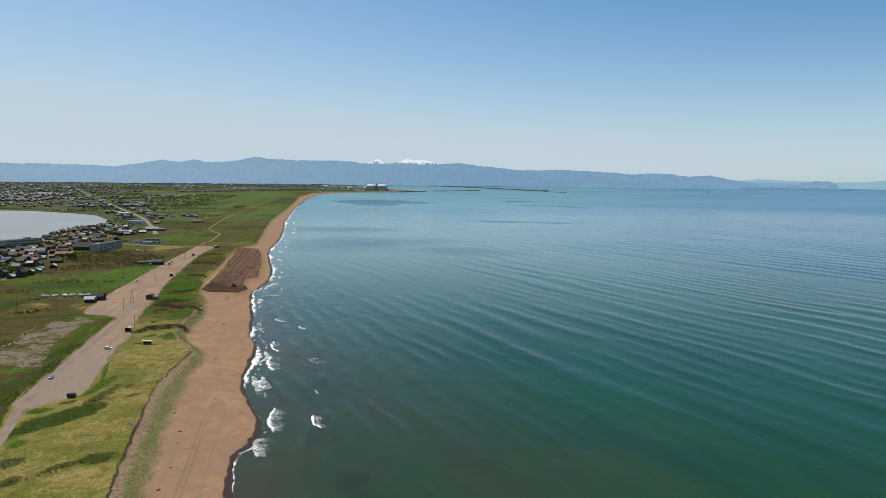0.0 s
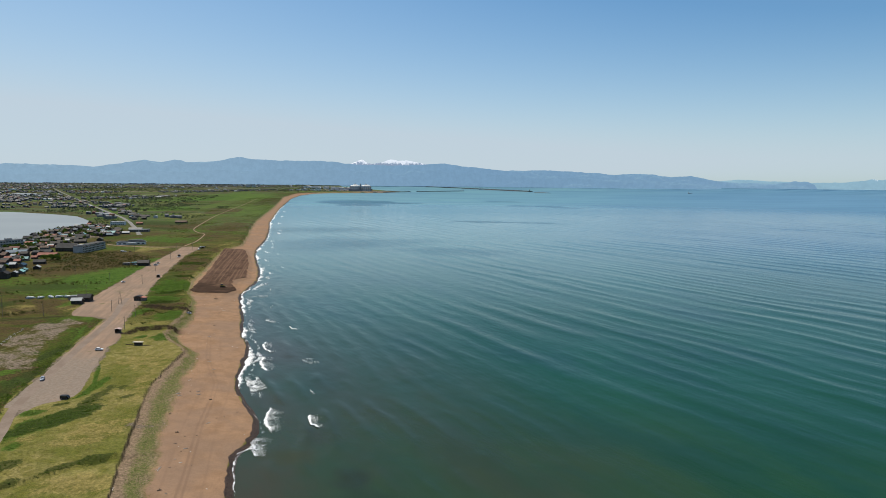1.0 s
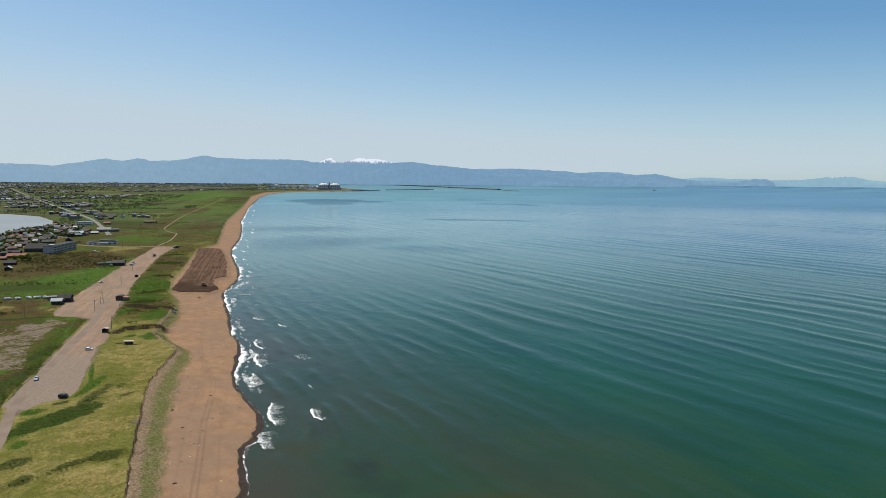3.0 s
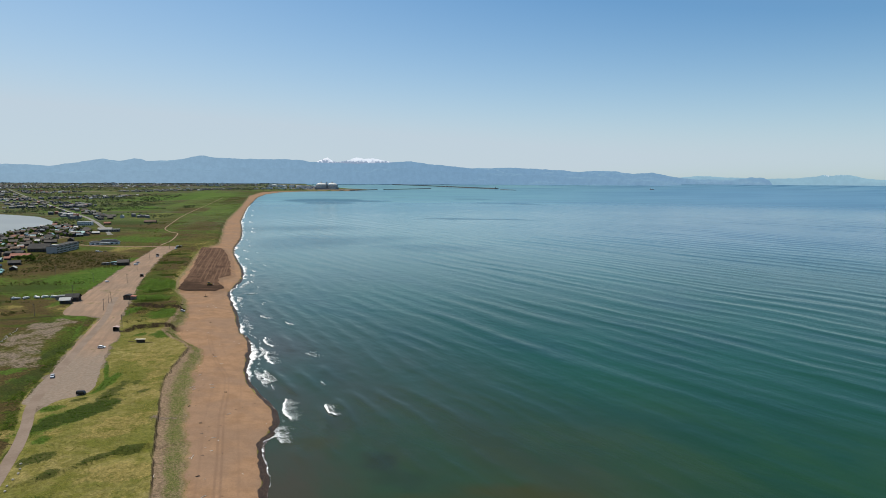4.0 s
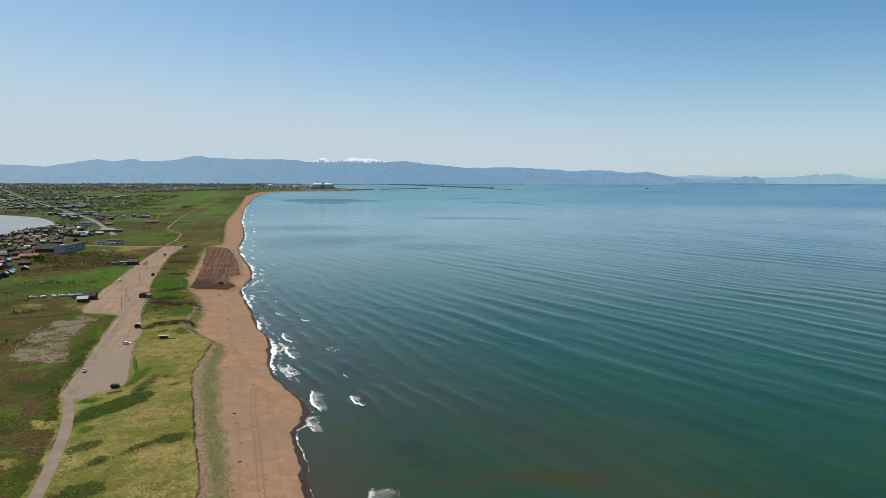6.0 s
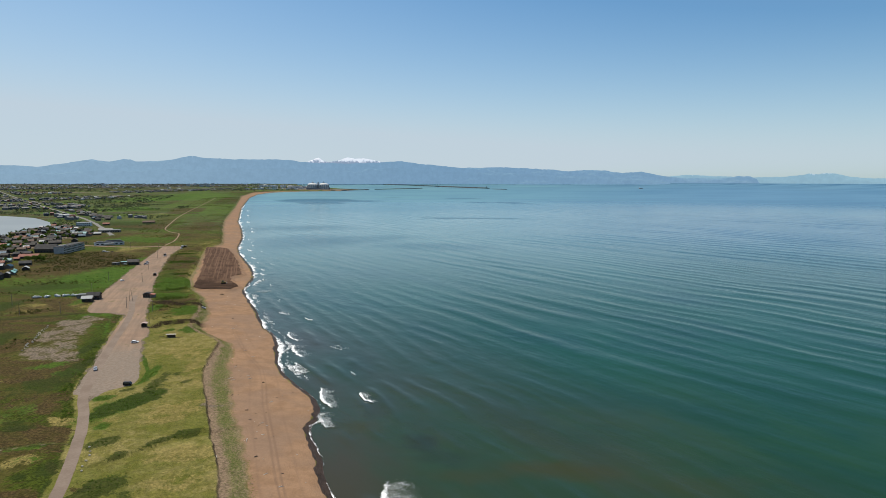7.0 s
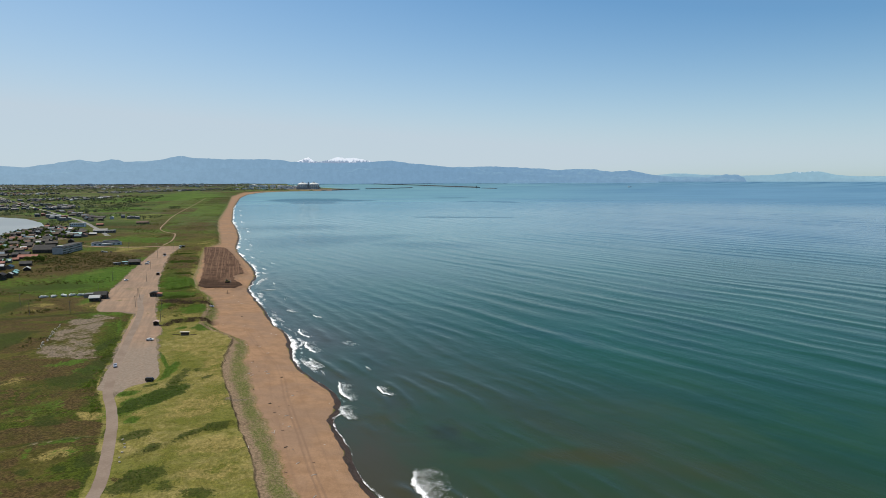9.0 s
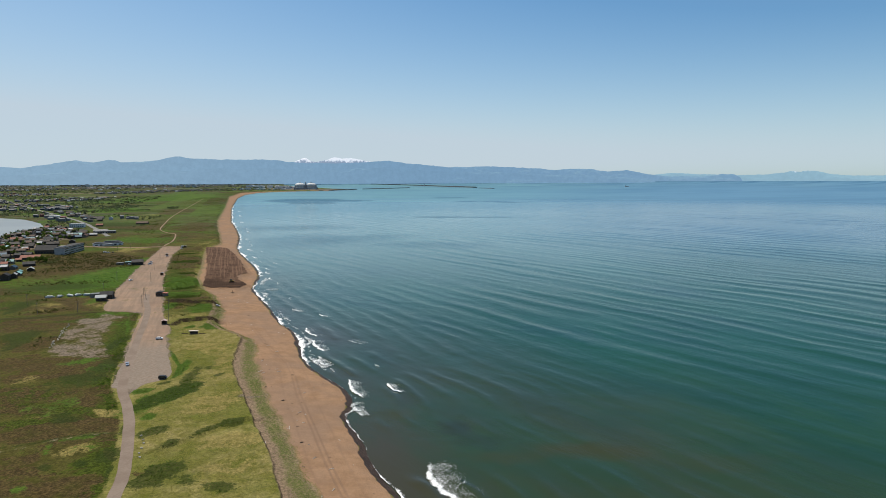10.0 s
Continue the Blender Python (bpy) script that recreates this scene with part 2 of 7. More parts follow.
# ---- mesh helpers ----
def mesh_of(name, verts, faces, material, smooth=False):
    me = bpy.data.meshes.new(name)
    verts = np.asarray(verts, np.float32).reshape(-1, 3)
    if isinstance(faces, np.ndarray):
        n, k = faces.shape
        me.vertices.add(len(verts))
        me.vertices.foreach_set("co", verts.ravel())
        me.loops.add(n * k)
        me.loops.foreach_set("vertex_index", faces.astype(np.int32).ravel())
        me.polygons.add(n)
        me.polygons.foreach_set("loop_start", np.arange(0, n * k, k, dtype=np.int32))
        me.update(calc_edges=True)
    else:
        me.from_pydata(verts.tolist(), [], faces)
        me.update()
    if smooth:
        me.polygons.foreach_set("use_smooth", np.ones(len(me.polygons), bool))
    me.materials.append(material)
    return me


def grid_faces(rows, cols, wrap=False):
    i = np.arange(rows - 1)[:, None]
    j = np.arange(cols if wrap else cols - 1)[None, :]
    a, b = i * cols + j, i * cols + (j + 1) % cols
    return np.stack([a, b, b + cols, a + cols], -1).reshape(-1, 4)


def structure(name, verts, faces, material, label, smooth=False, category=""):
    return tagged(new(name, mesh_of(name, verts, faces, material, smooth)), label, category or name.split("_")[0], kind="structure")


def smooth_line(pts, spacing):
    """Points at even steps along a rounded polyline."""
    p = np.array(pts, float)
    q = [p[0]]
    for i in range(len(p) - 1):
        a, b, c, d = p[max(i - 1, 0)], p[i], p[i + 1], p[min(i + 2, len(p) - 1)]
        for u in np.linspace(0, 1, 9)[1:]:
            q.append(0.5 * (2 * b + (c - a) * u + (2 * a - 5 * b + 4 * c - d) * u ** 2 + (3 * b - a - 3 * c + d) * u ** 3))
    q = np.array(q)
    s = np.concatenate([[0], np.cumsum(np.hypot(*np.diff(q, axis=0).T))])
    t = np.linspace(0, s[-1], max(int(s[-1] / spacing), 3))
    return np.stack([np.interp(t, s, q[:, 0]), np.interp(t, s, q[:, 1])], 1)


def ribbon(pts, width, spacing, lift, across=4, seed=0):
    """Vertices and faces of a strip that follows the ground."""
    c = smooth_line(pts, spacing)
    tan = np.gradient(c, axis=0)
    tan /= np.linalg.norm(tan, axis=1)[:, None]
    nor = np.stack([tan[:, 1], -tan[:, 0]], 1)
    w = width * (1 + 0.18 * vnoise(c[:, 0], c[:, 1], width * 2.5, seed + 3))
    u = np.linspace(-0.5, 0.5, across + 1)
    x = c[:, 0:1] + nor[:, 0:1] * w[:, None] * u
    y = c[:, 1:2] + nor[:, 1:2] * w[:, None] * u
    z = height(x, y) + lift * (1 - (np.abs(u) * 2) ** 4)[None, :] - 0.05
    v = np.stack(bend(x, y, z), -1).reshape(-1, 3)
    return v, grid_faces(len(c), across + 1)


def patch(poly, size, z_of):
    """A sheet of small cells over a polygon of the plan."""
    p = np.array(poly, float)
    x0, y0 = p.min(0)
    x1, y1 = p.max(0)
    nx, ny = int((x1 - x0) / size) + 2, int((y1 - y0) / size) + 2
    gx, gy = np.meshgrid(x0 + np.arange(nx) * size, y0 + np.arange(ny) * size)
    f = grid_faces(ny, nx)
    cx, cy = gx.ravel()[f].mean(1), gy.ravel()[f].mean(1)
    f = f[inside(cx + 1.5 * vnoise(cx, cy, 6, 2), cy + 1.5 * vnoise(cx, cy, 6, 9), poly)]
    used, inv = np.unique(f, return_inverse=True)
    x, y = gx.ravel()[used], gy.ravel()[used]
    return np.stack(bend(x, y, z_of(x, y)), -1), inv.reshape(f.shape)

# ---- ground ----
def soft(x, y, blobs):
    """Sum of soft-edged oval patches: (x, y, half length along x, along y, turn in degrees, amount)."""
    out = np.zeros(np.broadcast(x, y).shape)
    wx, wy = 9 * fbm(x, y, 24, 51) + 3 * vnoise(x, y, 5, 53), 8 * fbm(x, y, 24, 52) + 3 * vnoise(x, y, 5, 54)
    for bx, by, rx, ry, turn, amount in blobs:
        c, s = math.cos(radians(turn)), math.sin(radians(turn))
        w = min(1.0, min(rx, ry) / 14)
        px, py = x + w * wx - bx, y + w * wy - by
        u, v = px * c + py * s, py * c - px * s
        out += amount * (1 - step(np.hypot(u / rx, v / ry), 0.3, 1.35))
    return np.clip(out, 0, 1)


LUSH_MID = [(-240, 520, 18, 12, 0, 1), (-230, 500, 13, 8, 0, 0.8), (-262, 556, 12, 16, 0, 1), (-276, 600, 10, 25, 15, 0.9), (-218, 470, 12, 6, 0, 0.9), (-300, 660, 14, 40, 20, 0.5), (-345, 590, 30, 26, -15, 1), 
         (-375, 640, 20, 30, 0, 0.9), (-300, 560, 20, 12, 0, 0.9), (-330, 530, 40, 12, 0, 0.8), (-275, 470, 12, 14, -15, 0.8), (-370, 500, 60, 14, 0, 0.5), (-255, 640, 8, 20, 15, 0.6), (-310, 740, 12, 30, 18, 0.5)]
LUSH_FAR = [(-470, 950, 40, 35, -15, 0.8), (-560, 1000, 35, 40, 0, 0.6), (-445, 1000, 25, 50, 10, 0.7), (-600, 1250, 60, 60, 0, 0.7), (-760, 1640, 120, 60, 0, 0.8), (-900, 1900, 160, 70, 0, 0.9), (-700, 2000, 60, 300, 15, 0.7), 
         (-1250, 2500, 300, 90, 0, 0.9), (-1000, 2900, 120, 500, 15, 0.8), (-1500, 3500, 400, 150, 0, 0.9), (-1300, 4300, 200, 700, 10, 0.8), (-850, 1420, 40, 50, 0, 0.6)]
LUSH = LUSH_MID + LUSH_FAR
BROWN_NEAR = [(-360, 560, 60, 12, 10, 0.7), (-390, 500, 70, 10, 5, 0.7), (-255, 575, 10, 7, 0, 0.5), (-320, 470, 30, 10, 0, 0.5), (-210, 480, 9, 4, 0, 0.5)] + [(-165, 216, 8.2, 9.0, 27, 1), (-213, 281, 9.7, 10.5, 75, 1), (-175, 240, 5.0, 5.5, 49, 0.6), (-295, 678, 40.4, 17.8, 89, 0.8), (-323, 714, 42.5, 42.7, 80, 0.7), (-410, 713, 50.1, 113.2, 57, 0.9), (-222, 476, 15.6, 14.0, 24, 0.5), (-258, 345, 13.8, 15.0, 99, 0.6), (-303, 429, 18.3, 10.0, 35, 0.9), (-315, 513, 7.4, 10.5, 82, 0.5)]
BROWN_FAR = [(-430, 720, 60, 40, 30, 1), (-420, 640, 50, 22, 20, 0.8), (-470, 780, 40, 20, 20, 0.8), (-290, 720, 16, 30, 18, 0.8), (-262, 690, 10, 24, 15, 0.7), (-330, 840, 14, 20, 0, 0.7), (-520, 1000, 30, 16, 0, 0.5), 
         (-560, 1180, 40, 60, 10, 0.5), (-640, 1400, 40, 90, 12, 0.5), (-430, 600, 40, 12, 0, 0.8), (-640, 1100, 60, 30, 0, 0.5)]
BROWN = BROWN_NEAR + BROWN_FAR
STRAW = [(-120, 245, 16, 8, 30, 0.9), (-105, 200, 14, 8, 20, 0.8), (-128, 290, 11, 26, 12, 0.7), (-150, 330, 16, 20, 10, 0.8), (-175, 370, 10, 7, 0, 0.8), (-195, 425, 8, 6, 0, 0.6), (-186, 440, 5, 10, 10, 0.8), 
         (-255, 262, 10, 5, 0, 0.9), (-265, 410, 12, 6, 0, 0.7), (-300, 480, 26, 9, 5, 0.8), (-258, 450, 10, 10, 0, 0.8), (-380, 625, 14, 8, 0, 0.9), (-720, 1500, 60, 40, 0, 1), (-95, 180, 10, 9, 0, 0.8), 
         (-330, 455, 30, 8, 0, 0.6), (-440, 850, 30, 14, 0, 0.7)]

VIVID_DUNE = [(-145, 249, 23.5, 8.5, 73, 0.7), (-159, 257, 4.8, 4.4, 19, 1), (-154, 289, 15.7, 3.2, 96, 0.9), (-165, 309, 22.1, 1.2, -62, 0.8), (-254, 556, 18.9, 34.8, 27, 1), (-199, 439, 11.4, 21.8, 23, 1), (-171, 382, 7.3, 11.1, 19, 1), (-184, 381, 3.0, 5.4, 33, 0.9), (-225, 452, 19.8, 4.4, 100, 0.7), (-143, 224, 3.1, 4.2, 23, 0.6), (-231, 500, 17.5, 15.4, 24, 0.6)]
VIVID_INLAND = [(-156, 166, 2.3, 3.8, 33, 0.8), (-193, 239, 8.9, 6.0, 45, 0.5), (-165, 195, 8.2, 1.2, 112, 0.5), (-341, 630, 21.8, 40.3, 3, 1), (-350, 595, 28.2, 28.3, 3, 0.8), (-365, 730, 11.5, 28.6, 3, 0.9), (-1437, 3671, 242.2, 845.8, 13, 0.8), (-997, 1967, 65.4, 175.8, 7, 0.7), (-905, 1474, 26.6, 214.7, 6, 0.7), (-518, 1015, 18.9, 70.9, 4, 0.5), (-566, 1047, 13.0, 42.5, 4, 0.5)] + [(-184, 241, 13.9, 5.9, 91, 0.6), (-211, 305, 13.5, 6.4, 29, 1), (-195, 293, 9.6, 9.0, 71, 0.8), (-159, 205, 9.0, 3.0, 19, 0.9), (-152, 194, 8.2, 4.9, 17, 0.4), (-350, 635, 53.6, 31.0, 85, 1), (-330, 554, 28.3, 49.1, 22, 0.6), (-289, 475, 20.2, 7.4, 95, 0.9), (-251, 426, 14.4, 11.8, 30, 0.8), (-240, 389, 11.3, 12.0, 32, 0.7), (-226, 387, 37.2, 1.2, -66, 0.7)]
DARK_NEAR = [(-171, 201, 9.3, 1.2, 31, 0.9), (-155, 207, 10.5, 1.2, 9, 0.9), (-176, 227, 6.3, 4.7, 29, 0.8), (-135, 179, 6.8, 1.2, 104, 0.8), (-268, 340, 19.5, 4.5, 108, 0.7), (-157, 181, 3.9, 2.1, -18, 0.6), (-147, 183, 2.3, 3.0, 49, 0.7), (-183, 282, 27.3, 1.2, 115, 0.6), (-116, 180, 9, 6, 30, 0.9), (-118, 171, 8, 5, 20, 0.8), (-95, 166, 6, 4, 0, 0.8), (-106, 172, 5, 4, 0, 0.6), (-144, 249, 19, 7.0, 67, 0.8), (-133, 209, 5.9, 6.1, 33, 0.9), (-123, 198, 3.8, 3.3, 23, 0.7), (-112, 213, 12.4, 2.1, 52, 0.9), (-108, 219, 5.1, 4.5, 20, 1), (-132, 279, 5.5, 2.4, 57, 0.6), (-154, 267, 4.4, 2.8, 35, 0.8), (-195, 269, 10.1, 12.5, 28, 0.6), (-171, 222, 6.4, 4.3, 28, 0.7), (-187, 297, 40.7, 1.2, 109, 0.8), (-147, 212, 6.4, 1.2, 108, 0.8),
             (-142, 257, 17.3, 7.4, 76, 0.9), (-145, 279, 13.9, 3.5, 94, 0.7), (-149, 239, 4.8, 5.9, 43, 0.6), (-139, 191, 6.3, 5.4, 94, 0.7), (-197, 277, 7.0, 8.4, 40, 0.6), (-192, 294, 24.8, 2.8, 105, 0.6)]
DARK_FAR = [(-194, 307, 2.8, 30.0, 2, 1), (-210, 347, 4.0, 25.2, 2, 0.9), (-140, 290, 3.6, 3.4, 2, 0.5), (-196, 314, 3.6, 33.2, -2, 1), (-277, 358, 12.5, 16.6, -2, 0.9), (-361, 537, 45.9, 29.9, 9, 0.7), (-467, 715, 7.6, 28.6, 11, 1), 
         (-334, 450, 8.0, 34.8, 9, 0.9)]
# dark hollows between the hummocks north of the notches
HOLLOWS = [(-306, 703, 15.2, 13.8, 44, 0.9), (-335, 779, 16.6, 12.6, 51, 0.8), (-239, 530, 13.6, 6.4, 42, 0.9), (-221, 455, 8.2, 3.0, 90, 0.7), (-225, 485, 12.5, 11.7, 24, 0.7), (-284, 589, 51.7, 1.2, 110, 0.6), (-271, 614, 10.3, 8.8, 36, 0.7), (-208, 428, 5.2, 4.5, 36, 0.6)]
DARK = DARK_NEAR + DARK_FAR + HOLLOWS
STRAW2 = [(-159, 228, 4.3, 6.4, 49, 0.9), (-153, 195, 11.9, 5.9, 18, 0.7), (-220, 273, 8.6, 10.1, 23, 0.8), (-186, 226, 7.5, 2.3, 16, 0.5), (-188, 249, 23.4, 1.6, -34, 0.4), (-190, 414, 8.8, 5.0, 25, 0.9), (-272, 656, 24.6, 1.4, 105, 0.7), (-228, 523, 5.0, 4.9, 64, 0.7), (-749, 1635, 31.3, 101.6, 17, 1), (-361, 617, 7.7, 12.0, 10, 0.9), (-260, 448, 11.1, 16.1, 9, 0.8), (-307, 441, 17.3, 18.5, 9, 0.6), (-1000, 1817, 37.5, 73.2, 19, 0.6)] + [(-161, 231, 3.7, 7.9, 62, 0.9), (-119, 231, 6.3, 3.1, 50, 1), (-143, 232, 5.0, 4.5, 58, 0.8), (-139, 306, 11.0, 3.3, 98, 0.7), (-124, 232, 13.0, 6.9, 43, 0.6), (-100, 202, 7.5, 9.5, 42, 0.6), (-276, 459, 17.0, 24.3, 45, 0.7), (-425, 820, 40.5, 16.1, -45, 0.7), (-363, 617, 10.5, 8.2, 84, 0.9), (-195, 427, 9.1, 5.9, -6, 0.6)]
BROWN2 = [(-143, 170, 10.0, 6.7, 22, 1), (-165, 217, 14.9, 5.4, 8, 1), (-178, 203, 4.7, 3.9, 42, 0.6), (-168, 187, 3.6, 4.6, 38, 0.9), (-203, 285, 6.6, 5.8, 20, 0.5), (-318, 736, 14.2, 31.9, 37, 0.9), (-221, 473, 11.1, 8.3, 26, 0.8), (-293, 657, 11.1, 12.9, 57, 0.7), (-152, 211, 4.2, 8.4, 19, 0.9), (-175, 245, 5.8, 8.9, 62, 0.8), (-179, 259, 7.6, 5.9, 83, 0.6), (-140, 190, 1.6, 6.1, 41, 0.8), (-143, 169, 10.3, 6.9, -2, 1), (-162, 167, 12, 5, 0, 0.8), (-122, 176, 5, 3, 0, 0.7), (-226, 272, 9, 5, 0, 1), (-255, 340, 11.9, 20.3, -2, 0.6), (-303, 400, 10.4, 9.3, -2, 0.7), (-405, 641, 34.0, 56.6, 10, 1), (-437, 746, 44.7, 62.4, 11, 0.9), (-575, 1227, 30.0, 89.2, 14, 1), (-424, 937, 13.2, 58.9, 12, 0.9), (-481, 942, 23.2, 38.4, 12, 0.5), (-381, 521, 22.4, 15.9, 9, 0.7), (-282, 410, 20.5, 9.6, 8, 0.8), (-383, 803, 17.0, 27.4, 11, 0.5)]

VIVID_PLAIN = [(-988, 1942, 127.1, 142.0, 89, 0.9), (-477, 972, 55.7, 67.3, 71, 0.6), (-1342, 3124, 564.6, 238.5, 92, 1), (-1193, 2125, 101.8, 78.6, 92, 0.6), (-597, 1410, 224.2, 12.4, 107, 0.5), (-1057, 1728, 127.4, 36.4, -45, 0.6)]
DARK_PLAIN = [(-696, 1326, 77.8, 103.6, 88, 0.9), (-1042, 2324, 110.5, 65.2, -7, 1), (-1559, 2893, 140.1, 190.2, 54, 0.8), (-901, 1673, 104.7, 49.9, -41, 0.7), (-2162, 3459, 221.1, 188.7, 85, 0.7), (-595, 1186, 27.3, 56.2, 62, 0.8), (-1494, 3364, 202.9, 84.9, 82, 0.7)]
BROWN_PLAIN = [(-586, 1246, 45.6, 78.5, 73, 1), (-453, 984, 119.9, 4.1, 108, 1), (-553, 1076, 33.1, 37.0, 77, 0.6), (-671, 1543, 315.6, 36, 110, 0.7), (-904, 2317, 694.7, 62, 108, 0.8), (-476, 1175, 233.7, 34, 105, 0.6)]
STRAW_PLAIN = [(-771, 1646, 62.4, 79.4, 79, 1), (-1286, 2492, 90.9, 130.0, 59, 0.8), (-428, 849, 27.0, 17.2, -22, 0.9), (-360, 919, 91.6, 10.1, 97, 0.5)]

r1 = [0.0, 25, 60, 100, 130]
d_rows = np.concatenate([r1, np.geomspace(150, 2500, 590), np.geomspace(2500, FAR_D, 150)[1:]])
az = np.concatenate([np.arange(-180, -54, 3.0), np.arange(-54, 6, 0.1), np.arange(6, 181, 3.0)])
DD, AA = np.meshgrid(d_rows, np.radians(az), indexing="ij")
GX, GY = DD * np.sin(AA), DD * np.cos(AA)
GZ = height(GX, GY)
GZ = np.where(DD < 120, np.minimum(GZ, 6.0), GZ)
sx, tx = shore_x(GY), x_of(TOE, GY)
on_land = GX < sx
m_sand = step(GX - tx + 2.5 * fbm(GX, GY, 7, 61), -1.2, 1.2)
m_wet = step(GX - sx + 1.2 * fbm(GX, GY, 12, 62) + 0.7 * vnoise(GX, GY, 3.2, 63), -0.5, 0.7)
cx = np.where(GY < 352, x_of(SCARP, np.minimum(GY, 352)), tx - 9 + 6.5 * step(GY, 420, 520))
m_strip = step(GX - cx, -0.5, 0.5) * (1 - m_sand)
inland = step(x_of(LOT_L, np.minimum(GY, 879)) - GX, 0.5, 4) * (1 - step(GY, 900, 1100))
m_lush = np.clip(soft(GX, GY, LUSH) + 0.8 * step(fbm(GX * 0.6, GY * 1.5, 26, 71), 0.05, 0.4) * np.maximum(inland, step(GY, 850, 1000) * 0.8) + 0.12 * inland, 0, 1)
m_brown = np.clip(soft(GX, GY, BROWN) + 0.75 * step(fbm(GX * 0.45, GY * 1.6, 40, 72), 0.0, 0.35) * np.maximum(inland, step(GY, 850, 1000) * 0.7), 0, 1)
verge = step(x_of(LOT_L, np.minimum(GY, 879)) - GX, 1, 3) * (1 - step(x_of(LOT_L, np.minimum(GY, 879)) - GX, 8, 14)) * (GY < 425)
m_lush = np.clip(m_lush + 0.75 * verge + 0.15 * inland + 0.2 * step(GY, 380, 430) * (1 - step(GY, 860, 950)) * (1 - inland) * (GX < tx - 4), 0, 1)
m_brown = np.clip(m_brown + 0.12 * inland * (1 - verge) + 0.25 * step(GY, 900, 1500), 0, 1)
dry = np.clip(soft(GX, GY, STRAW2), 0, 1)
m_straw = np.clip(soft(GX, GY, STRAW) * 0.7 + dry, 0, 1)
bare = np.clip(soft(GX, GY, BROWN2), 0, 1)
m_lush = m_lush * (1 - 0.85 * np.maximum(dry, bare)) * (1 - 0.25 * inland * (GY < 330))
m_brown = m_brown * (1 - 0.8 * dry)
m_brown = np.clip(m_brown * 0.75 + bare, 0, 1)
m_vivid = np.clip(1.7 * soft(GX, GY, VIVID_DUNE) + 0.85 * soft(GX, GY, VIVID_INLAND) * (0.9 + 0.1 * step(GY, 320, 460)), 0, 1)
m_vivid = np.clip(m_vivid + 0.6 * step(fbm(GX * 0.35, GY * 0.9, 60, 171), 0.15, 0.45) * np.maximum(inland * step(GY, 320, 460), step(GY, 880, 1000)) * (1 - 0.6 * step(GY, 2500, 5000)), 0, 1)
m_brown = np.clip(m_brown + 0.6 * step(fbm(GX, GY, 22, 174), 0.0, 0.35) * step(GY, 395, 450) * (GX < tx - 4) * (1 - m_vivid) + 0.45 * step(fbm(GX * 0.5, GY, 26, 175), 0.05, 0.4) * inland * (1 - step(GY, 320, 420)), 0, 1)
m_dark = np.clip(soft(GX, GY, DARK) + soft(GX, GY, DARK_PLAIN), 0, 1)
m_vivid = np.clip(m_vivid + soft(GX, GY, VIVID_PLAIN), 0, 1)
m_brown = np.clip(m_brown + soft(GX, GY, BROWN_PLAIN), 0, 1)
m_straw = np.clip(m_straw + soft(GX, GY, STRAW_PLAIN), 0, 1)
north = step(GY, 395, 450) * (1 - step(GX - tx, -9, -5)) * 0.85
m_inland = np.maximum(np.maximum(inland, north), step(GY, 880, 960))
m_gravel = (1 - step(in_or_near(GX, GY, GRAVEL) + 3 * fbm(GX, GY, 9, 73), -2, 2.5)) * np.clip(0.72 + 0.9 * fbm(GX, GY, 13, 76), 0.1, 1)
town = in_or_near(GX, GY, LANES)
m_gravel = np.maximum(m_gravel, 0.85 * (1 - step(town, -8, 4)) * step(fbm(GX, GY, 30, 78), -0.45, 0.1))
lot_d = in_or_near(GX, GY, LOT)
wide_lot = step(GY, 256, 290)
m_gravel = np.maximum(m_gravel, 1 - step(lot_d + (0.5 + 1.9 * wide_lot) * fbm(GX, GY, 7, 74), -1.5 + 0.3 * wide_lot, -0.3 + 2.5 * wide_lot))
m_gravel = np.maximum(m_gravel, 0.5 * (1 - step(to_line(GX, GY, TRAIL)[0], 0.3, 0.8)))
m_dark = np.maximum(m_dark, 0.8 * (1 - step(to_line(GX, GY, TRACK)[0] + 1.5 * fbm(GX, GY, 8, 178), 2.0, 5.0)))
m_gravel = np.maximum(m_gravel, 0.9 * (1 - step(to_line(GX, GY, [(-112, 247), (-106, 252)])[0] + 2 * fbm(GX, GY, 6, 79), 0.5, 3)))
m_gravel = np.maximum(m_gravel, 0.8 * soft(GX, GY, [(-2550, 4400, 420, 130, 20, 1), (-1900, 3600, 160, 60, 20, 1)]))
m_gravel = np.maximum(m_gravel, 0.95 * soft(GX, GY, [(-1180, 5900, 330, 330, 0, 1), (-980, 5600, 200, 170, 0, 1), (-1500, 6300, 330, 400, 0, 1)]))
# flat farm land: long plots
plots = vnoise(np.floor((GX + 0.3 * GY) / 160) * 160, np.floor(GY / 340) * 340, 37, 75)
m_farm = step(GY, 1100, 1900) * step(plots, -0.2, 0.3) * step(GX, -1250 - 0.35 * (GY - 1500), -700 - 0.30 * (GY - 1500))
m_farm = np.maximum(m_farm, 0.7 * step(plots, 0.25, 0.5) * step(GY, 1100, 1900))
# shade under the cut banks and the scarp edge, put into the ground colour
m_bank_shade = np.zeros_like(GX)
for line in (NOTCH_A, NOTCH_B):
    m_bank_shade = np.maximum(m_bank_shade, 1 - step(to_line(GX, GY, line)[0] + 0.9 * vnoise(GX, GY, 4, 41), 1.1, 2.3))
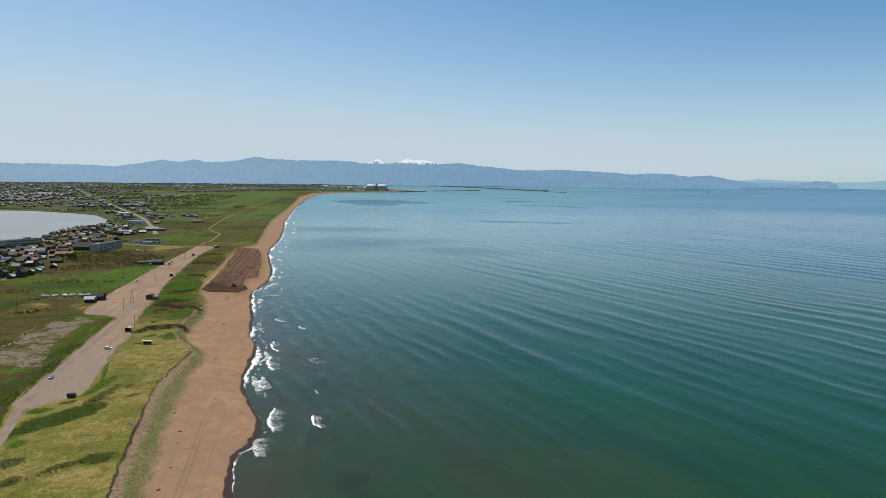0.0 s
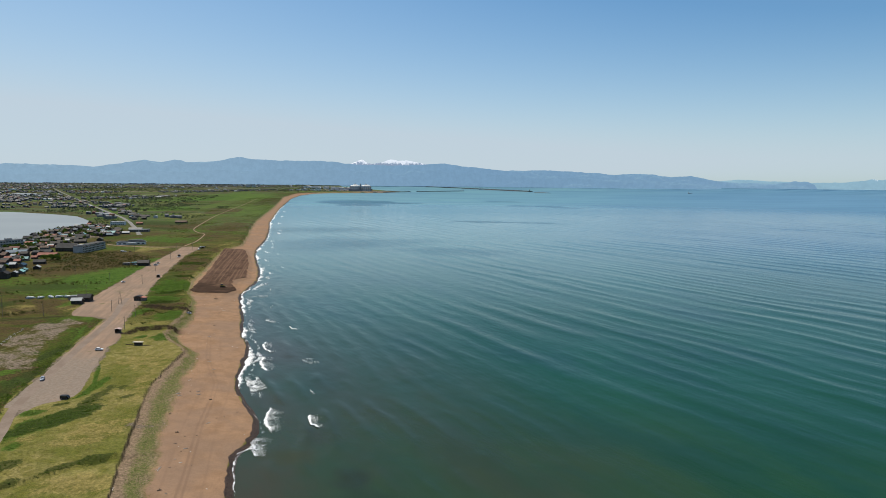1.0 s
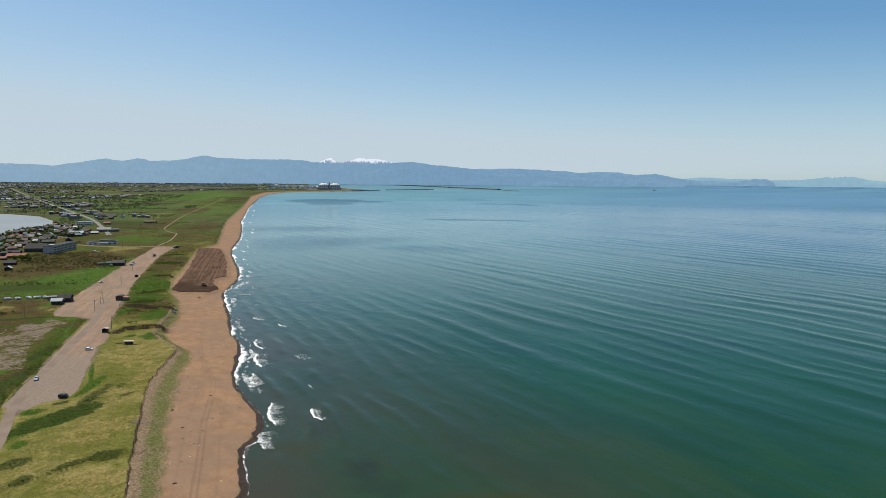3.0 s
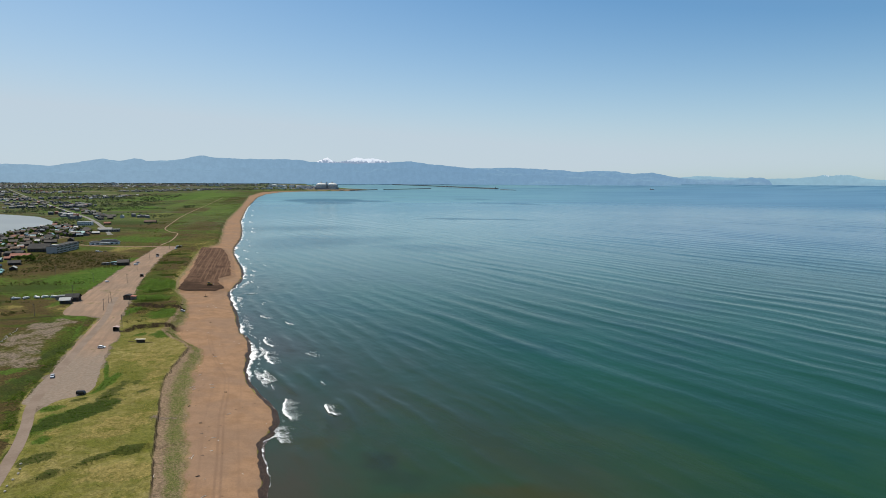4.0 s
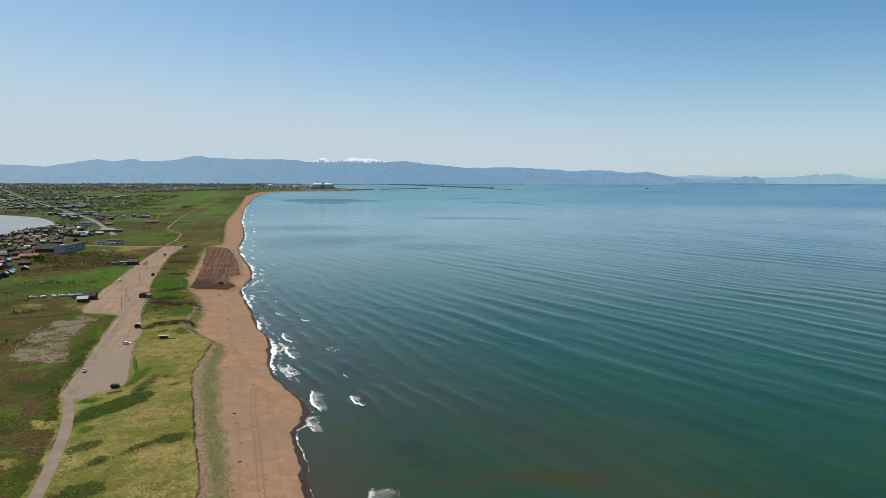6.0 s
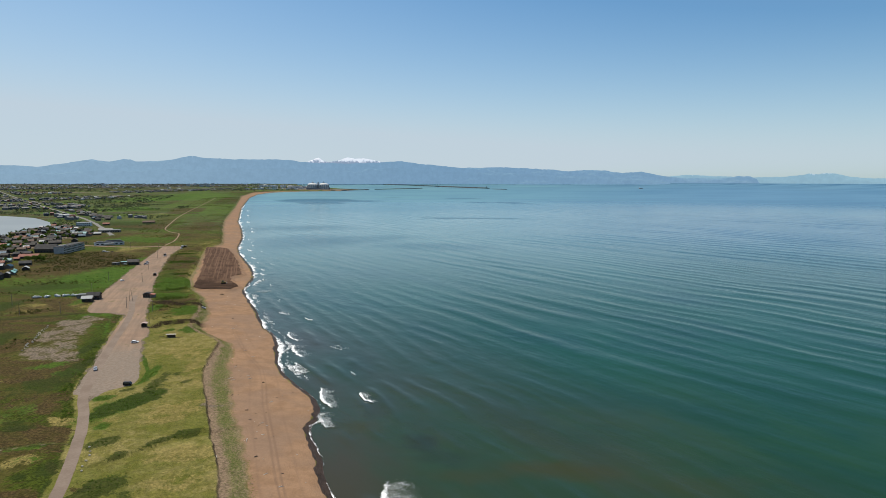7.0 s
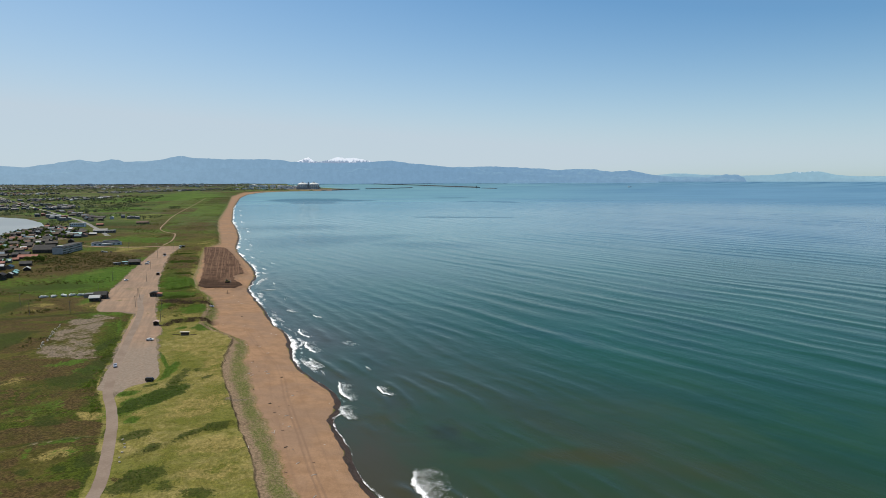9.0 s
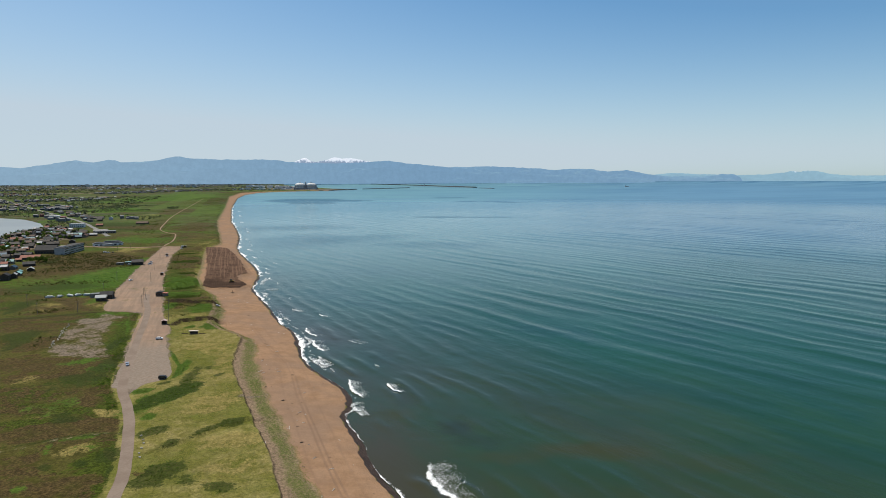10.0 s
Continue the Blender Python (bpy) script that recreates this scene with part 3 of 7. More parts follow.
m_bank_shade = np.maximum(m_bank_shade, (GY < 356) * (1 - step(np.abs(GX - cx - 0.1 - 0.6 * vnoise(GX, GY, 5, 31) - 0.3 * vnoise(GX, GY, 1.9, 32)), 0.12, 0.5)) * (0.35 + 0.65 * step(fbm(GX * 0, GY, 18, 177), -0.35, 0.1)))

k = Mat("ground_cover")
sand, wet, lush, strip = k.attr("cover_a")
brown, straw, gravel, farm = k.attr("cover_b")
bank_shade, rut, field_land, vivid = k.attr("cover_c")
dark, plain, suburb, rooted = k.attr("cover_d")
n_big, n_mid, n_fine, n_tuft = k.noise(0.028, 5, 0.6), k.noise(0.16, 5, 0.6), k.noise(1.1, 4, 0.65), k.noise(2.6, 3, 0.7)
n_clod = k.noise(0.62, 5, 0.7)
rag = k.math("ADD", k.math("MULTIPLY", k.math("SUBTRACT", n_mid, 0.5), 2.2), k.math("MULTIPLY", k.math("SUBTRACT", n_clod, 0.5), 2.0))


def torn(mask, lo=0.36, hi=0.62):
    """A mask whose edge is broken up by clumps."""
    return k.ramp(k.math("ADD", mask, k.math("MULTIPLY", rag, k.ramp(mask, 0.0, 0.12))), lo, hi)


lush, brown, straw, gravel = torn(lush, 0.26, 0.5), torn(brown), torn(straw, 0.3, 0.7), torn(gravel, 0.22, 0.85)
vivid, dark = torn(vivid, 0.22, 0.78), torn(dark, 0.3, 0.55)
wet = k.ramp(k.math("ADD", wet, k.math("MULTIPLY", rag, k.ramp(wet, 0.02, 0.3, 0.0, 0.42))), 0.38, 0.62)
grass = k.mix(k.ramp(n_mid, 0.38, 0.62), (0.190, 0.168, 0.044), (0.290, 0.238, 0.090))
grass = k.mix(k.ramp(n_big, 0.40, 0.60, 0, 0.65), grass, (0.098, 0.116, 0.014))
turf = k.mix(k.ramp(n_mid, 0.36, 0.64), (0.046, 0.043, 0.008), (0.092, 0.074, 0.018))
grass = k.mix(k.math("MULTIPLY", field_land, k.ramp(n_big, 0.34, 0.6, 1.0, 0.78)), grass, turf)
strips = k.noise(0.0070, 7, 0.66, None, ((0.55, 1.6, 1), 14))
# plain tones carry air haze as added blue; the far suburb band is palest
quilt = k.mix(k.ramp(strips, 0.36, 0.50), (0.040, 0.056, 0.036), (0.080, 0.100, 0.048))
quilt = k.mix(k.ramp(strips, 0.60, 0.66), k.mix(k.ramp(strips, 0.50, 0.57), quilt, (0.078, 0.120, 0.034)), (0.155, 0.145, 0.066))
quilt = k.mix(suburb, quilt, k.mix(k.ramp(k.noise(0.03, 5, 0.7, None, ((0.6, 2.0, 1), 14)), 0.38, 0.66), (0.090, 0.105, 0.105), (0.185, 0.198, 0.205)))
grass = k.mix(k.math("MULTIPLY", plain, 0.85), grass, quilt)
grass = k.mix(k.math("MULTIPLY", straw, k.ramp(n_fine, 0.3, 0.6, 0.35, 1.0)), grass, (0.26, 0.205, 0.070))
green = k.mix(k.ramp(n_fine, 0.35, 0.65), (0.026, 0.041, 0.004), (0.060, 0.082, 0.008))
grass = k.mix(k.math("MULTIPLY", lush, 0.9), grass, green)
earth = k.mix(k.ramp(n_fine, 0.35, 0.65), (0.046, 0.032, 0.012), (0.094, 0.062, 0.025))
grass = k.mix(k.math("MULTIPLY", brown, k.ramp(n_mid, 0.36, 0.58, 0.5, 0.95)), grass, earth)
grass = k.mix(k.math("MULTIPLY", vivid, 0.9), grass, k.mix(k.ramp(n_mid, 0.35, 0.65), (0.040, 0.092, 0.008), (0.070, 0.122, 0.014)))
grass = k.mix(k.math("MULTIPLY", dark, 0.8), grass, (0.032, 0.046, 0.008))
grass = k.mix(k.ramp(n_tuft, 0.52, 0.72, 0, 0.18), grass, (0.050, 0.058, 0.014))
plot = k.mix(k.ramp(n_big, 0.35, 0.65), (0.088, 0.140, 0.022), (0.066, 0.098, 0.022))
grass = k.mix(k.math("MULTIPLY", farm, 0.75), grass, plot)
sandy = k.mix(k.ramp(n_mid, 0.35, 0.65), (0.248, 0.149, 0.086), (0.308, 0.188, 0.112))
sandy = k.mix(k.ramp(n_big, 0.4, 0.6, 0, 0.6), sandy, (0.222, 0.150, 0.106))
sandy = k.mix(k.ramp(n_tuft, 0.6, 0.75, 0, 0.25), sandy, (0.16, 0.10, 0.065))
pale = k.mix(k.ramp(n_fine, 0.35, 0.65), (0.205, 0.146, 0.092), (0.275, 0.195, 0.128))
dune = k.mix(k.math("MULTIPLY", k.ramp(n_tuft, 0.36, 0.60, 0.3, 1.0), k.math("MULTIPLY", rooted, k.ramp(n_mid, 0.36, 0.6, 0.55, 1.0))), pale, (0.128, 0.150, 0.036))
stone = k.mix(k.ramp(n_fine, 0.3, 0.7), (0.150, 0.116, 0.085), (0.215, 0.168, 0.127))
stone = k.mix(k.ramp(n_tuft, 0.58, 0.7, 0, 0.5), stone, (0.12, 0.105, 0.07))
col = k.mix(strip, grass, dune)
col = k.mix(gravel, col, stone)
col = k.mix(bank_shade, col, (0.034, 0.023, 0.015))
col = k.mix(sand, col, sandy)
col = k.mix(k.math("MULTIPLY", rut, k.ramp(n_fine, 0.3, 0.6, 0.3, 0.8)), col, (0.175, 0.110, 0.074))
col = k.mix(wet, col, k.mix(k.ramp(n_mid, 0.3, 0.7), (0.040, 0.026, 0.020), (0.066, 0.042, 0.031)))
shade = k.mix(k.math("MULTIPLY", k.math("SUBTRACT", 1.0, k.math("MAXIMUM", sand, k.math("MULTIPLY", strip, 0.8))), 0.9), (1.0, 1.0, 1.0), k.mix(k.ramp(n_clod, 0.34, 0.66), k.mix(field_land, (0.74, 0.77, 0.76), (0.76, 0.79, 0.78)), k.mix(field_land, (1.10, 1.09, 1.08), (1.14, 1.12, 1.11))))
shade = k.mix(k.math("SUBTRACT", 1.0, k.math("MULTIPLY", sand, 0.75)), shade, k.mix(k.ramp(n_fine, 0.36, 0.64), (0.80, 0.81, 0.81), (1.14, 1.13, 1.12)), "MULTIPLY")
col = k.mix(1.0, col, shade, "MULTIPLY")
k.bump(k.math("ADD", k.math("MULTIPLY", n_tuft, k.math("SUBTRACT", 1.0, k.math("MULTIPLY", sand, 0.75))), k.math("MULTIPLY", n_fine, 0.8)), 0.7, 0.55)
ground_mat = k.finish(col, k.math("SUBTRACT", 0.98, k.math("MULTIPLY", wet, 0.5)), 0, 0.06)

gv = np.stack(bend(GX, GY, GZ), -1).reshape(-1, 3)
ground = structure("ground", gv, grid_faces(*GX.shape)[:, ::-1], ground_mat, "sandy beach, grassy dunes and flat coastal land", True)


def layer(ob, name, chans):
    a = ob.data.color_attributes.new(name, "FLOAT_COLOR", "POINT")
    a.data.foreach_set("color", np.stack([np.broadcast_to(c, GX.shape).ravel() for c in chans], 1).astype(np.float32).ravel())


layer(ground, "cover_a", (m_sand * on_land, m_wet, m_lush, m_strip))
layer(ground, "cover_b", (m_brown, m_straw, m_gravel, m_farm))
rd = to_line(GX, GY, RUTS)[0]
m_rut = np.zeros_like(GX)
for o, w in ((0.9, 0.8), (6.4, 0.35)):
    m_rut = np.maximum(m_rut, w * (1 - step(np.abs(rd - o), 0.2, 0.6)))
m_rut = m_rut * m_sand * (GY < 420) * (0.5 + 0.5 * step(fbm(GX, GY, 40, 77), -0.2, 0.2))
layer(ground, "cover_c", (m_bank_shade * 0.95, m_rut, m_inland, m_vivid))
share = (GX - cx) / np.maximum(tx - cx, 2) + 0.18 * fbm(GX, GY, 9, 179)
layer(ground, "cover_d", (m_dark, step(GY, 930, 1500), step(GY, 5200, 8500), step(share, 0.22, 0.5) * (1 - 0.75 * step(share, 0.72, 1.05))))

# ---- sea ----
d_sea = np.concatenate([[0.0, 60, 110], np.geomspace(150, 2600, 620), np.geomspace(2600, FAR_D, 90)[1:]])
az_sea = np.concatenate([np.arange(-180, -26, 4.0), np.arange(-26, 46, 0.2), np.array([*np.arange(46, 178, 4.0), 180.0])])
SD, SA = np.meshgrid(d_sea, np.radians(az_sea), indexing="ij")
SX, SY = SD * np.sin(SA), SD * np.cos(SA)
off = SX - shore_x(SY)
# swell that runs in from the open sea, crests along (0.56, -0.83)
u = SX * 0.83 + SY * 0.56
v = -SX * 0.56 + SY * 0.83


def train(size, seed, amount):
    """Peaked crests of one length, which come and go in groups along the crest."""
    uu = u + 0.45 * size * fbm(SX, SY, 4.0 * size, seed) + 0.10 * size * fbm(SX, SY, 1.1 * size, seed + 1)
    groups = step(fbm(u, v * 0.5, 2.2 * size, seed + 3), -0.45, 0.5)
    return amount * (0.12 + 0.88 * groups) * (0.5 + 0.5 * np.sin(uu * 2 * np.pi / size)) ** 1.7


open_sea = step(SD, 190, 520) * (0.55 + 0.45 * step(np.degrees(SA), -8, 22))
fade = step(off, 12, 90) * (1 - step(SD, 1900, 2600))
SZ = fade * (train(57, 401, 0.45 * open_sea) + train(31, 411, 0.28 + 0.30 * open_sea) + train(17, 421, 0.13 + 0.16 * open_sea * (1 - step(SD, 900, 1500))))
# lower waves that bend round to meet the beach
bow = off + 16 * fbm(SX, SY, 90, 88) + 4 * fbm(SX, SY, 22, 91)
shoal = np.exp(-np.clip(off, 0, 500) / 60) * step(off, 3, 14) * (SD < 1100) * step(fbm(SX, SY, 38, 90), -0.35, 0.3)
SZ = SZ + 0.80 * shoal * (0.5 + 0.5 * np.sin((bow * 0.6 + u * 0.4) * 2 * np.pi / 13.5)) ** 2.4 + 0.05 * fbm(SX, SY, 7, 83) * (SD < 700) * step(off, 0, 15)

k = Mat("sea_water")
a0, a1, a2, a3 = k.attr("water")
ruffle, shoals, olive, reach = k.attr("surface")
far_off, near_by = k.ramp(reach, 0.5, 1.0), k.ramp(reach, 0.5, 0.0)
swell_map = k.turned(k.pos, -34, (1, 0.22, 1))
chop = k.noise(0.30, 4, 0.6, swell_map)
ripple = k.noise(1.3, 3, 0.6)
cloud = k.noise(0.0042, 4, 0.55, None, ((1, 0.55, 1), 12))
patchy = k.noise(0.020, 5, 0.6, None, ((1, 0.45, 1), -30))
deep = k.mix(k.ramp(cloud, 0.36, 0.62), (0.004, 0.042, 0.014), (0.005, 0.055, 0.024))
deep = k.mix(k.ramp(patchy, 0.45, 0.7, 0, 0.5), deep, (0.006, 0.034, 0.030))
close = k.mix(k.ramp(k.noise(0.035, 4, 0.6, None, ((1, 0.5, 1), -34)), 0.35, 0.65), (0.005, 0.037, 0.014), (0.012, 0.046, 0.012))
# steeper view close by mirrors less sky; that darkening is put in here
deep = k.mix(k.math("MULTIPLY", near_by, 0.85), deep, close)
# sky reflection of far water put into base colour: paler outward, bluer right
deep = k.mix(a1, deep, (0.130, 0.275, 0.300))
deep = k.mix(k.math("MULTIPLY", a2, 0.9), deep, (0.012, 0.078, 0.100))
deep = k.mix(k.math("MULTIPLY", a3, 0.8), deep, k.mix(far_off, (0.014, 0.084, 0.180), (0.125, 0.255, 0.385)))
lanes = k.noise(0.016, 6, 0.65, None, ((0.10, 1.0, 1), 4))
murk = k.mix(k.ramp(patchy, 0.35, 0.65), (0.042, 0.038, 0.020), (0.027, 0.044, 0.021))
col = k.mix(a0, deep, murk)
col = k.mix(k.math("MULTIPLY", shoals, 0.42), col, (0.014, 0.013, 0.010))
col = k.mix(k.math("MULTIPLY", olive, 0.75), col, (0.036, 0.036, 0.007))
# far ripple streaks painted into the colour
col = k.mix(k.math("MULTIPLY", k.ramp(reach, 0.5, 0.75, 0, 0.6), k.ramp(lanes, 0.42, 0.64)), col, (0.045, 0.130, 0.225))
hgt = k.math("ADD", k.math("MULTIPLY", chop, 1.1), k.math("ADD", k.math("MULTIPLY", ripple, 0.12), k.math("MULTIPLY", k.noise(0.8, 4, 0.65), 0.22)))
k.bump(hgt, ruffle, 1.0)
sea_mat = k.finish(col, k.ramp(far_off, 0, 1, 0.10, 0.36), 0, 0.5)
k.p.inputs["IOR"].default_value = 1.22

sv = np.stack(bend(SX, SY, SZ), -1).reshape(-1, 3)
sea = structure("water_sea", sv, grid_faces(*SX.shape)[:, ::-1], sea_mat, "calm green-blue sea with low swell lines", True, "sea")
near_shore = 1 - step(off + 14 * fbm(SX, SY, 60, 84), 4, 75)
near_shore = np.maximum(near_shore, 0.62 * (1 - step(off + 50 * fbm(SX, SY, 90, 85) + 0.25 * SY, 90, 290)) * (SD < 900))
near_shore = near_shore * (1 - 0.85 * step(SD, 380, 850))
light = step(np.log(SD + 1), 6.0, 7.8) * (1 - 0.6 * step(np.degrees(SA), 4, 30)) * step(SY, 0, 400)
qx, qy = SX + 30 * fbm(SX, SY, 160, 86), SY + 90 * fbm(SX, SY, 160, 87)
# wind-ruffled water is darker than the slicks between; that dark is also put into the colour
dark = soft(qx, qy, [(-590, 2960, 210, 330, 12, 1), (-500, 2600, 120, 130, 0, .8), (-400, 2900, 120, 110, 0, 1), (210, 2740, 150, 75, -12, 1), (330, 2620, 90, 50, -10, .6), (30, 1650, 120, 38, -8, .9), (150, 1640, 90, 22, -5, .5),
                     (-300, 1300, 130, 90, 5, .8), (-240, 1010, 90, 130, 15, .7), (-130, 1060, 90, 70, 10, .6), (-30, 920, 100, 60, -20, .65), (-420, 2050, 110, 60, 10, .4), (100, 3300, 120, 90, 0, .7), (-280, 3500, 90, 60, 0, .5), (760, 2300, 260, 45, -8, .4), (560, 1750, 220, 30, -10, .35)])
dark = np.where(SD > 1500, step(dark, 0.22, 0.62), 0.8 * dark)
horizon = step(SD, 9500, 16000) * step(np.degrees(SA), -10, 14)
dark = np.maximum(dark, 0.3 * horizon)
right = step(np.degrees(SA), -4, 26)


def tint(name, chans):
    at = sea.data.color_attributes.new(name, "FLOAT_COLOR", "POINT")
    at.data.foreach_set("color", np.stack([np.broadcast_to(c, SX.shape) for c in chans], -1).astype(np.float32).ravel())


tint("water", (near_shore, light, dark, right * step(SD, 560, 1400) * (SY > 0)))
rough_water = (0.10 + 0.16 * step(SD, 200, 480)) * (1 - 0.65 * step(SD, 900, 2400)) * (0.75 + 0.5 * fbm(SX, SY, 140, 92)) + 0.45 * dark * step(SD, 650, 1000)
tint("surface", (np.clip(rough_water, 0.04, 0.6), soft(SX, SY, [(-22, 224, 7, 9, 20, 1), (-14, 210, 14, 7, -20, .6), (-60, 330, 10, 26, 15, .4), (-38, 262, 8, 14, 20, .4)]),
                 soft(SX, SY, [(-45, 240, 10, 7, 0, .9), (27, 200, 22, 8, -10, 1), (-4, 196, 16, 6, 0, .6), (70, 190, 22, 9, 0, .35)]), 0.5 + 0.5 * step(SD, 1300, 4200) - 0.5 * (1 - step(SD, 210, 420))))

# ---- far mountains ----
RIDGE = [(-70, .5), (-60, .8), (-52, .62), (-49.5, .62), (-46.8, .88), (-43.8, .68), (-40.5, 1.01), (-36.5, 1.02), (-33.95, 1.0), (-32.5, .9), (-31, 1.14), (-28.85, 1.53), (-27.66, 1.33), (-26.63, 1.62),
         (-25.8, 1.41), (-24.5, 1.43), (-23.25, 1.59), (-22.15, 1.8), (-21.26, 1.91), (-20.6, 1.73), (-18.3, 1.67), (-16, 1.7), (-14.1, 1.68), (-12.15, 1.46), (-10.2, 1.38), (-7.2, 1.4), (-5.2, 1.52),
         (-3.92, 1.63), (-2.15, 1.39), (-.12, 1.19), (1.4, 1.05), (3.43, 1.01), (4.93, 1.11), (6.94, 1.02), (9.42, .88), (10.9, .73), (12.8, .84), (14.25, .79), (15.67, .55), (17.28, .7), (18.43, .46),
         (19.34, .27), (20.67, .14), (22.4, .10), (23.7, .11), (24.9, .29), (25.74, .30), (26.24, .07), (26.5, -.33)]
SNOWY = [(-13.2, .9), (-12.39, 1.35), (-11.41, 1.76), (-11.07, 1.86), (-10.68, 1.62), (-10.18, 1.52), (-9.19, 1.68), (-8.59, 1.94), (-7.95, 1.79), (-7.2, 1.85), (-6.19, 1.71), (-4.93, 1.42), (-4, .9)]
PALE = [(17, -.2), (18.4, .18), (21.1, .42), (23.25, .29), (25.3, .2), (27.7, .21), (29.3, .35), (30, .53), (30.6, .44), (31.1, .57), (31.9, .4), (33.3, .15), (34, .11), (38, .12), (44, .1), (50, -.3)]


def massif(name, profile, r0, r1, material, label, seed):
    p = np.array(profile)
    a = np.arange(p[0, 0], p[-1, 0], 0.06)
    elev = np.interp(a, p[:, 0], p[:, 1]) + 0.035 * vnoise(a, a * 0, 0.5, seed) + 0.022 * vnoise(a, a * 0, 0.19, seed + 1) + 0.009 * vnoise(a, a * 0, 0.08, seed + 5)
    rows = 26
    t = np.linspace(0, 1, rows)[:, None]
    r = r0 + (r1 - r0) * t
    base = EYE_H * (1 - r0 / FAR_D * 2.6) - 30
    top = EYE_H + r1 * np.tan(np.radians(elev))[None, :]
    ax = np.broadcast_to(a[None, :], (rows, len(a)))
    tt = np.broadcast_to(t, ax.shape)
    spur = fbm(ax + 0.8 * tt, tt * 3.2, 1.7, seed + 2, 4)
    shape = np.clip(tt ** 0.75 + 0.30 * spur * np.sin(np.pi * tt) ** 0.8, 0, 1.0)
    z = base + (top - base) * shape
    ar = np.radians(ax)
    v = np.stack([r * np.sin(ar), r * np.cos(ar), z], -1).reshape(-1, 3)
    back = np.stack([(r1 + 60) * np.sin(np.radians(a)), (r1 + 60) * np.cos(np.radians(a)), np.full(len(a), base)], -1)
    crest = v[-len(a):]
    f = np.concatenate([grid_faces(rows, len(a)), grid_faces(2, len(a)) + rows * len(a)])[:, ::-1]
    return structure(name, np.concatenate([v, crest, back]), f, material, label, True, "mountains")


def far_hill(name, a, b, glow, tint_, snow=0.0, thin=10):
    """Woods with many kilometres of bright air put in as blue glow; snow lies above a height."""
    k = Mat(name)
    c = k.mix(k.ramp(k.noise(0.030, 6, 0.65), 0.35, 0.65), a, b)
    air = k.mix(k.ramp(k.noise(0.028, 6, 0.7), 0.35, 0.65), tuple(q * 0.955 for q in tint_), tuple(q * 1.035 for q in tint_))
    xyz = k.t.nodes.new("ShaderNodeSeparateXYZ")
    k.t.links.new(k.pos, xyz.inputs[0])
    # the painted haze glow gets paler towards the left
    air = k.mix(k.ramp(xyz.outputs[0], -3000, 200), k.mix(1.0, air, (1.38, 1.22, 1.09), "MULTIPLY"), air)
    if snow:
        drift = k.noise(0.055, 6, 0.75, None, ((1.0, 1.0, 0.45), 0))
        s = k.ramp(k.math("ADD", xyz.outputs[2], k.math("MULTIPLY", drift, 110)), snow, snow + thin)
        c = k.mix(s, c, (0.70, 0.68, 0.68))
        # snow is given a white glow instead of the blue one
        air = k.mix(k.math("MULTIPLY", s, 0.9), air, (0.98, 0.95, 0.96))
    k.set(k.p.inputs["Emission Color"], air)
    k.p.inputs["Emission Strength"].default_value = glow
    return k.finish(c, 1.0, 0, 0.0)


FRONT = [(-44, -.35), (-40, .1), (-36, .32), (-33, .30), (-30.5, .52), (-28.6, .66), (-26, .60), (-23.4, .82), (-21, .70), (-18.6, .95), (-16.8, .82), (-14.6, .98), (-12, .86), (-10, .98), (-8, .80), (-6, .95), (-4.2, 1.02), (-2.4, .84), (0, .72),
         (2.2, .58), (4.4, .66), (6.6, .5), (8.8, .42), (11, .30), (13, .36), (15, .2), (17, .1), (18.8, -.1), (20, -.4)]
LEFT = [(-75, .6), (-60, .95), (-54, .72), (-50, .9), (-47.5, 1.02), (-45, .86), (-42.5, .80), (-39, .7), (-36, .3)]
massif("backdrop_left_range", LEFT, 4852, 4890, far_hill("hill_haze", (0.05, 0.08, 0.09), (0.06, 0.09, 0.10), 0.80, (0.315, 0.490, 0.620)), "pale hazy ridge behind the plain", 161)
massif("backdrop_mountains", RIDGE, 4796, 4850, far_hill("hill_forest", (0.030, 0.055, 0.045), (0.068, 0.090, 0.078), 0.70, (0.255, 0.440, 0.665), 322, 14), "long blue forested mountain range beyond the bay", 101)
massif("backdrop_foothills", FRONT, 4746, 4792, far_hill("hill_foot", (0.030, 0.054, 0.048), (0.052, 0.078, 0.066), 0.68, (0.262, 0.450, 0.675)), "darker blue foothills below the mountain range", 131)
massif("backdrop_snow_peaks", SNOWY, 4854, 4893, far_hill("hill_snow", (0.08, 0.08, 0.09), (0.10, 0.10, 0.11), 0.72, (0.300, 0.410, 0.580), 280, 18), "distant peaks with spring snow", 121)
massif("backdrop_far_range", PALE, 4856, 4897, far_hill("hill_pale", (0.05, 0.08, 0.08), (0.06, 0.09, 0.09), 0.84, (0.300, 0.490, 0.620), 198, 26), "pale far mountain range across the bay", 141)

# ---- roads and worked ground ----
road_mat = painted("road_asphalt", (0.185, 0.140, 0.108), (0.232, 0.180, 0.143), 0.12, 0.95, spec=0.05, fine=1.2)
k = Mat("car_park_gravel")
n1, n2, n3 = k.noise(0.05, 5, 0.6), k.noise(0.5, 4, 0.6), k.noise(2.0, 3, 0.7)
c = k.mix(k.ramp(n1, 0.30, 0.70), (0.318, 0.212, 0.144), (0.250, 0.178, 0.130))
c = k.mix(k.ramp(n2, 0.45, 0.7, 0, 0.4), c, (0.255, 0.195, 0.148))
n4 = k.noise(0.4, 5, 0.65, None, ((1, 0.07, 1), -19))
c = k.mix(k.ramp(n4, 0.36, 0.66, 0.0, 0.55), c, (0.172, 0.127, 0.094))
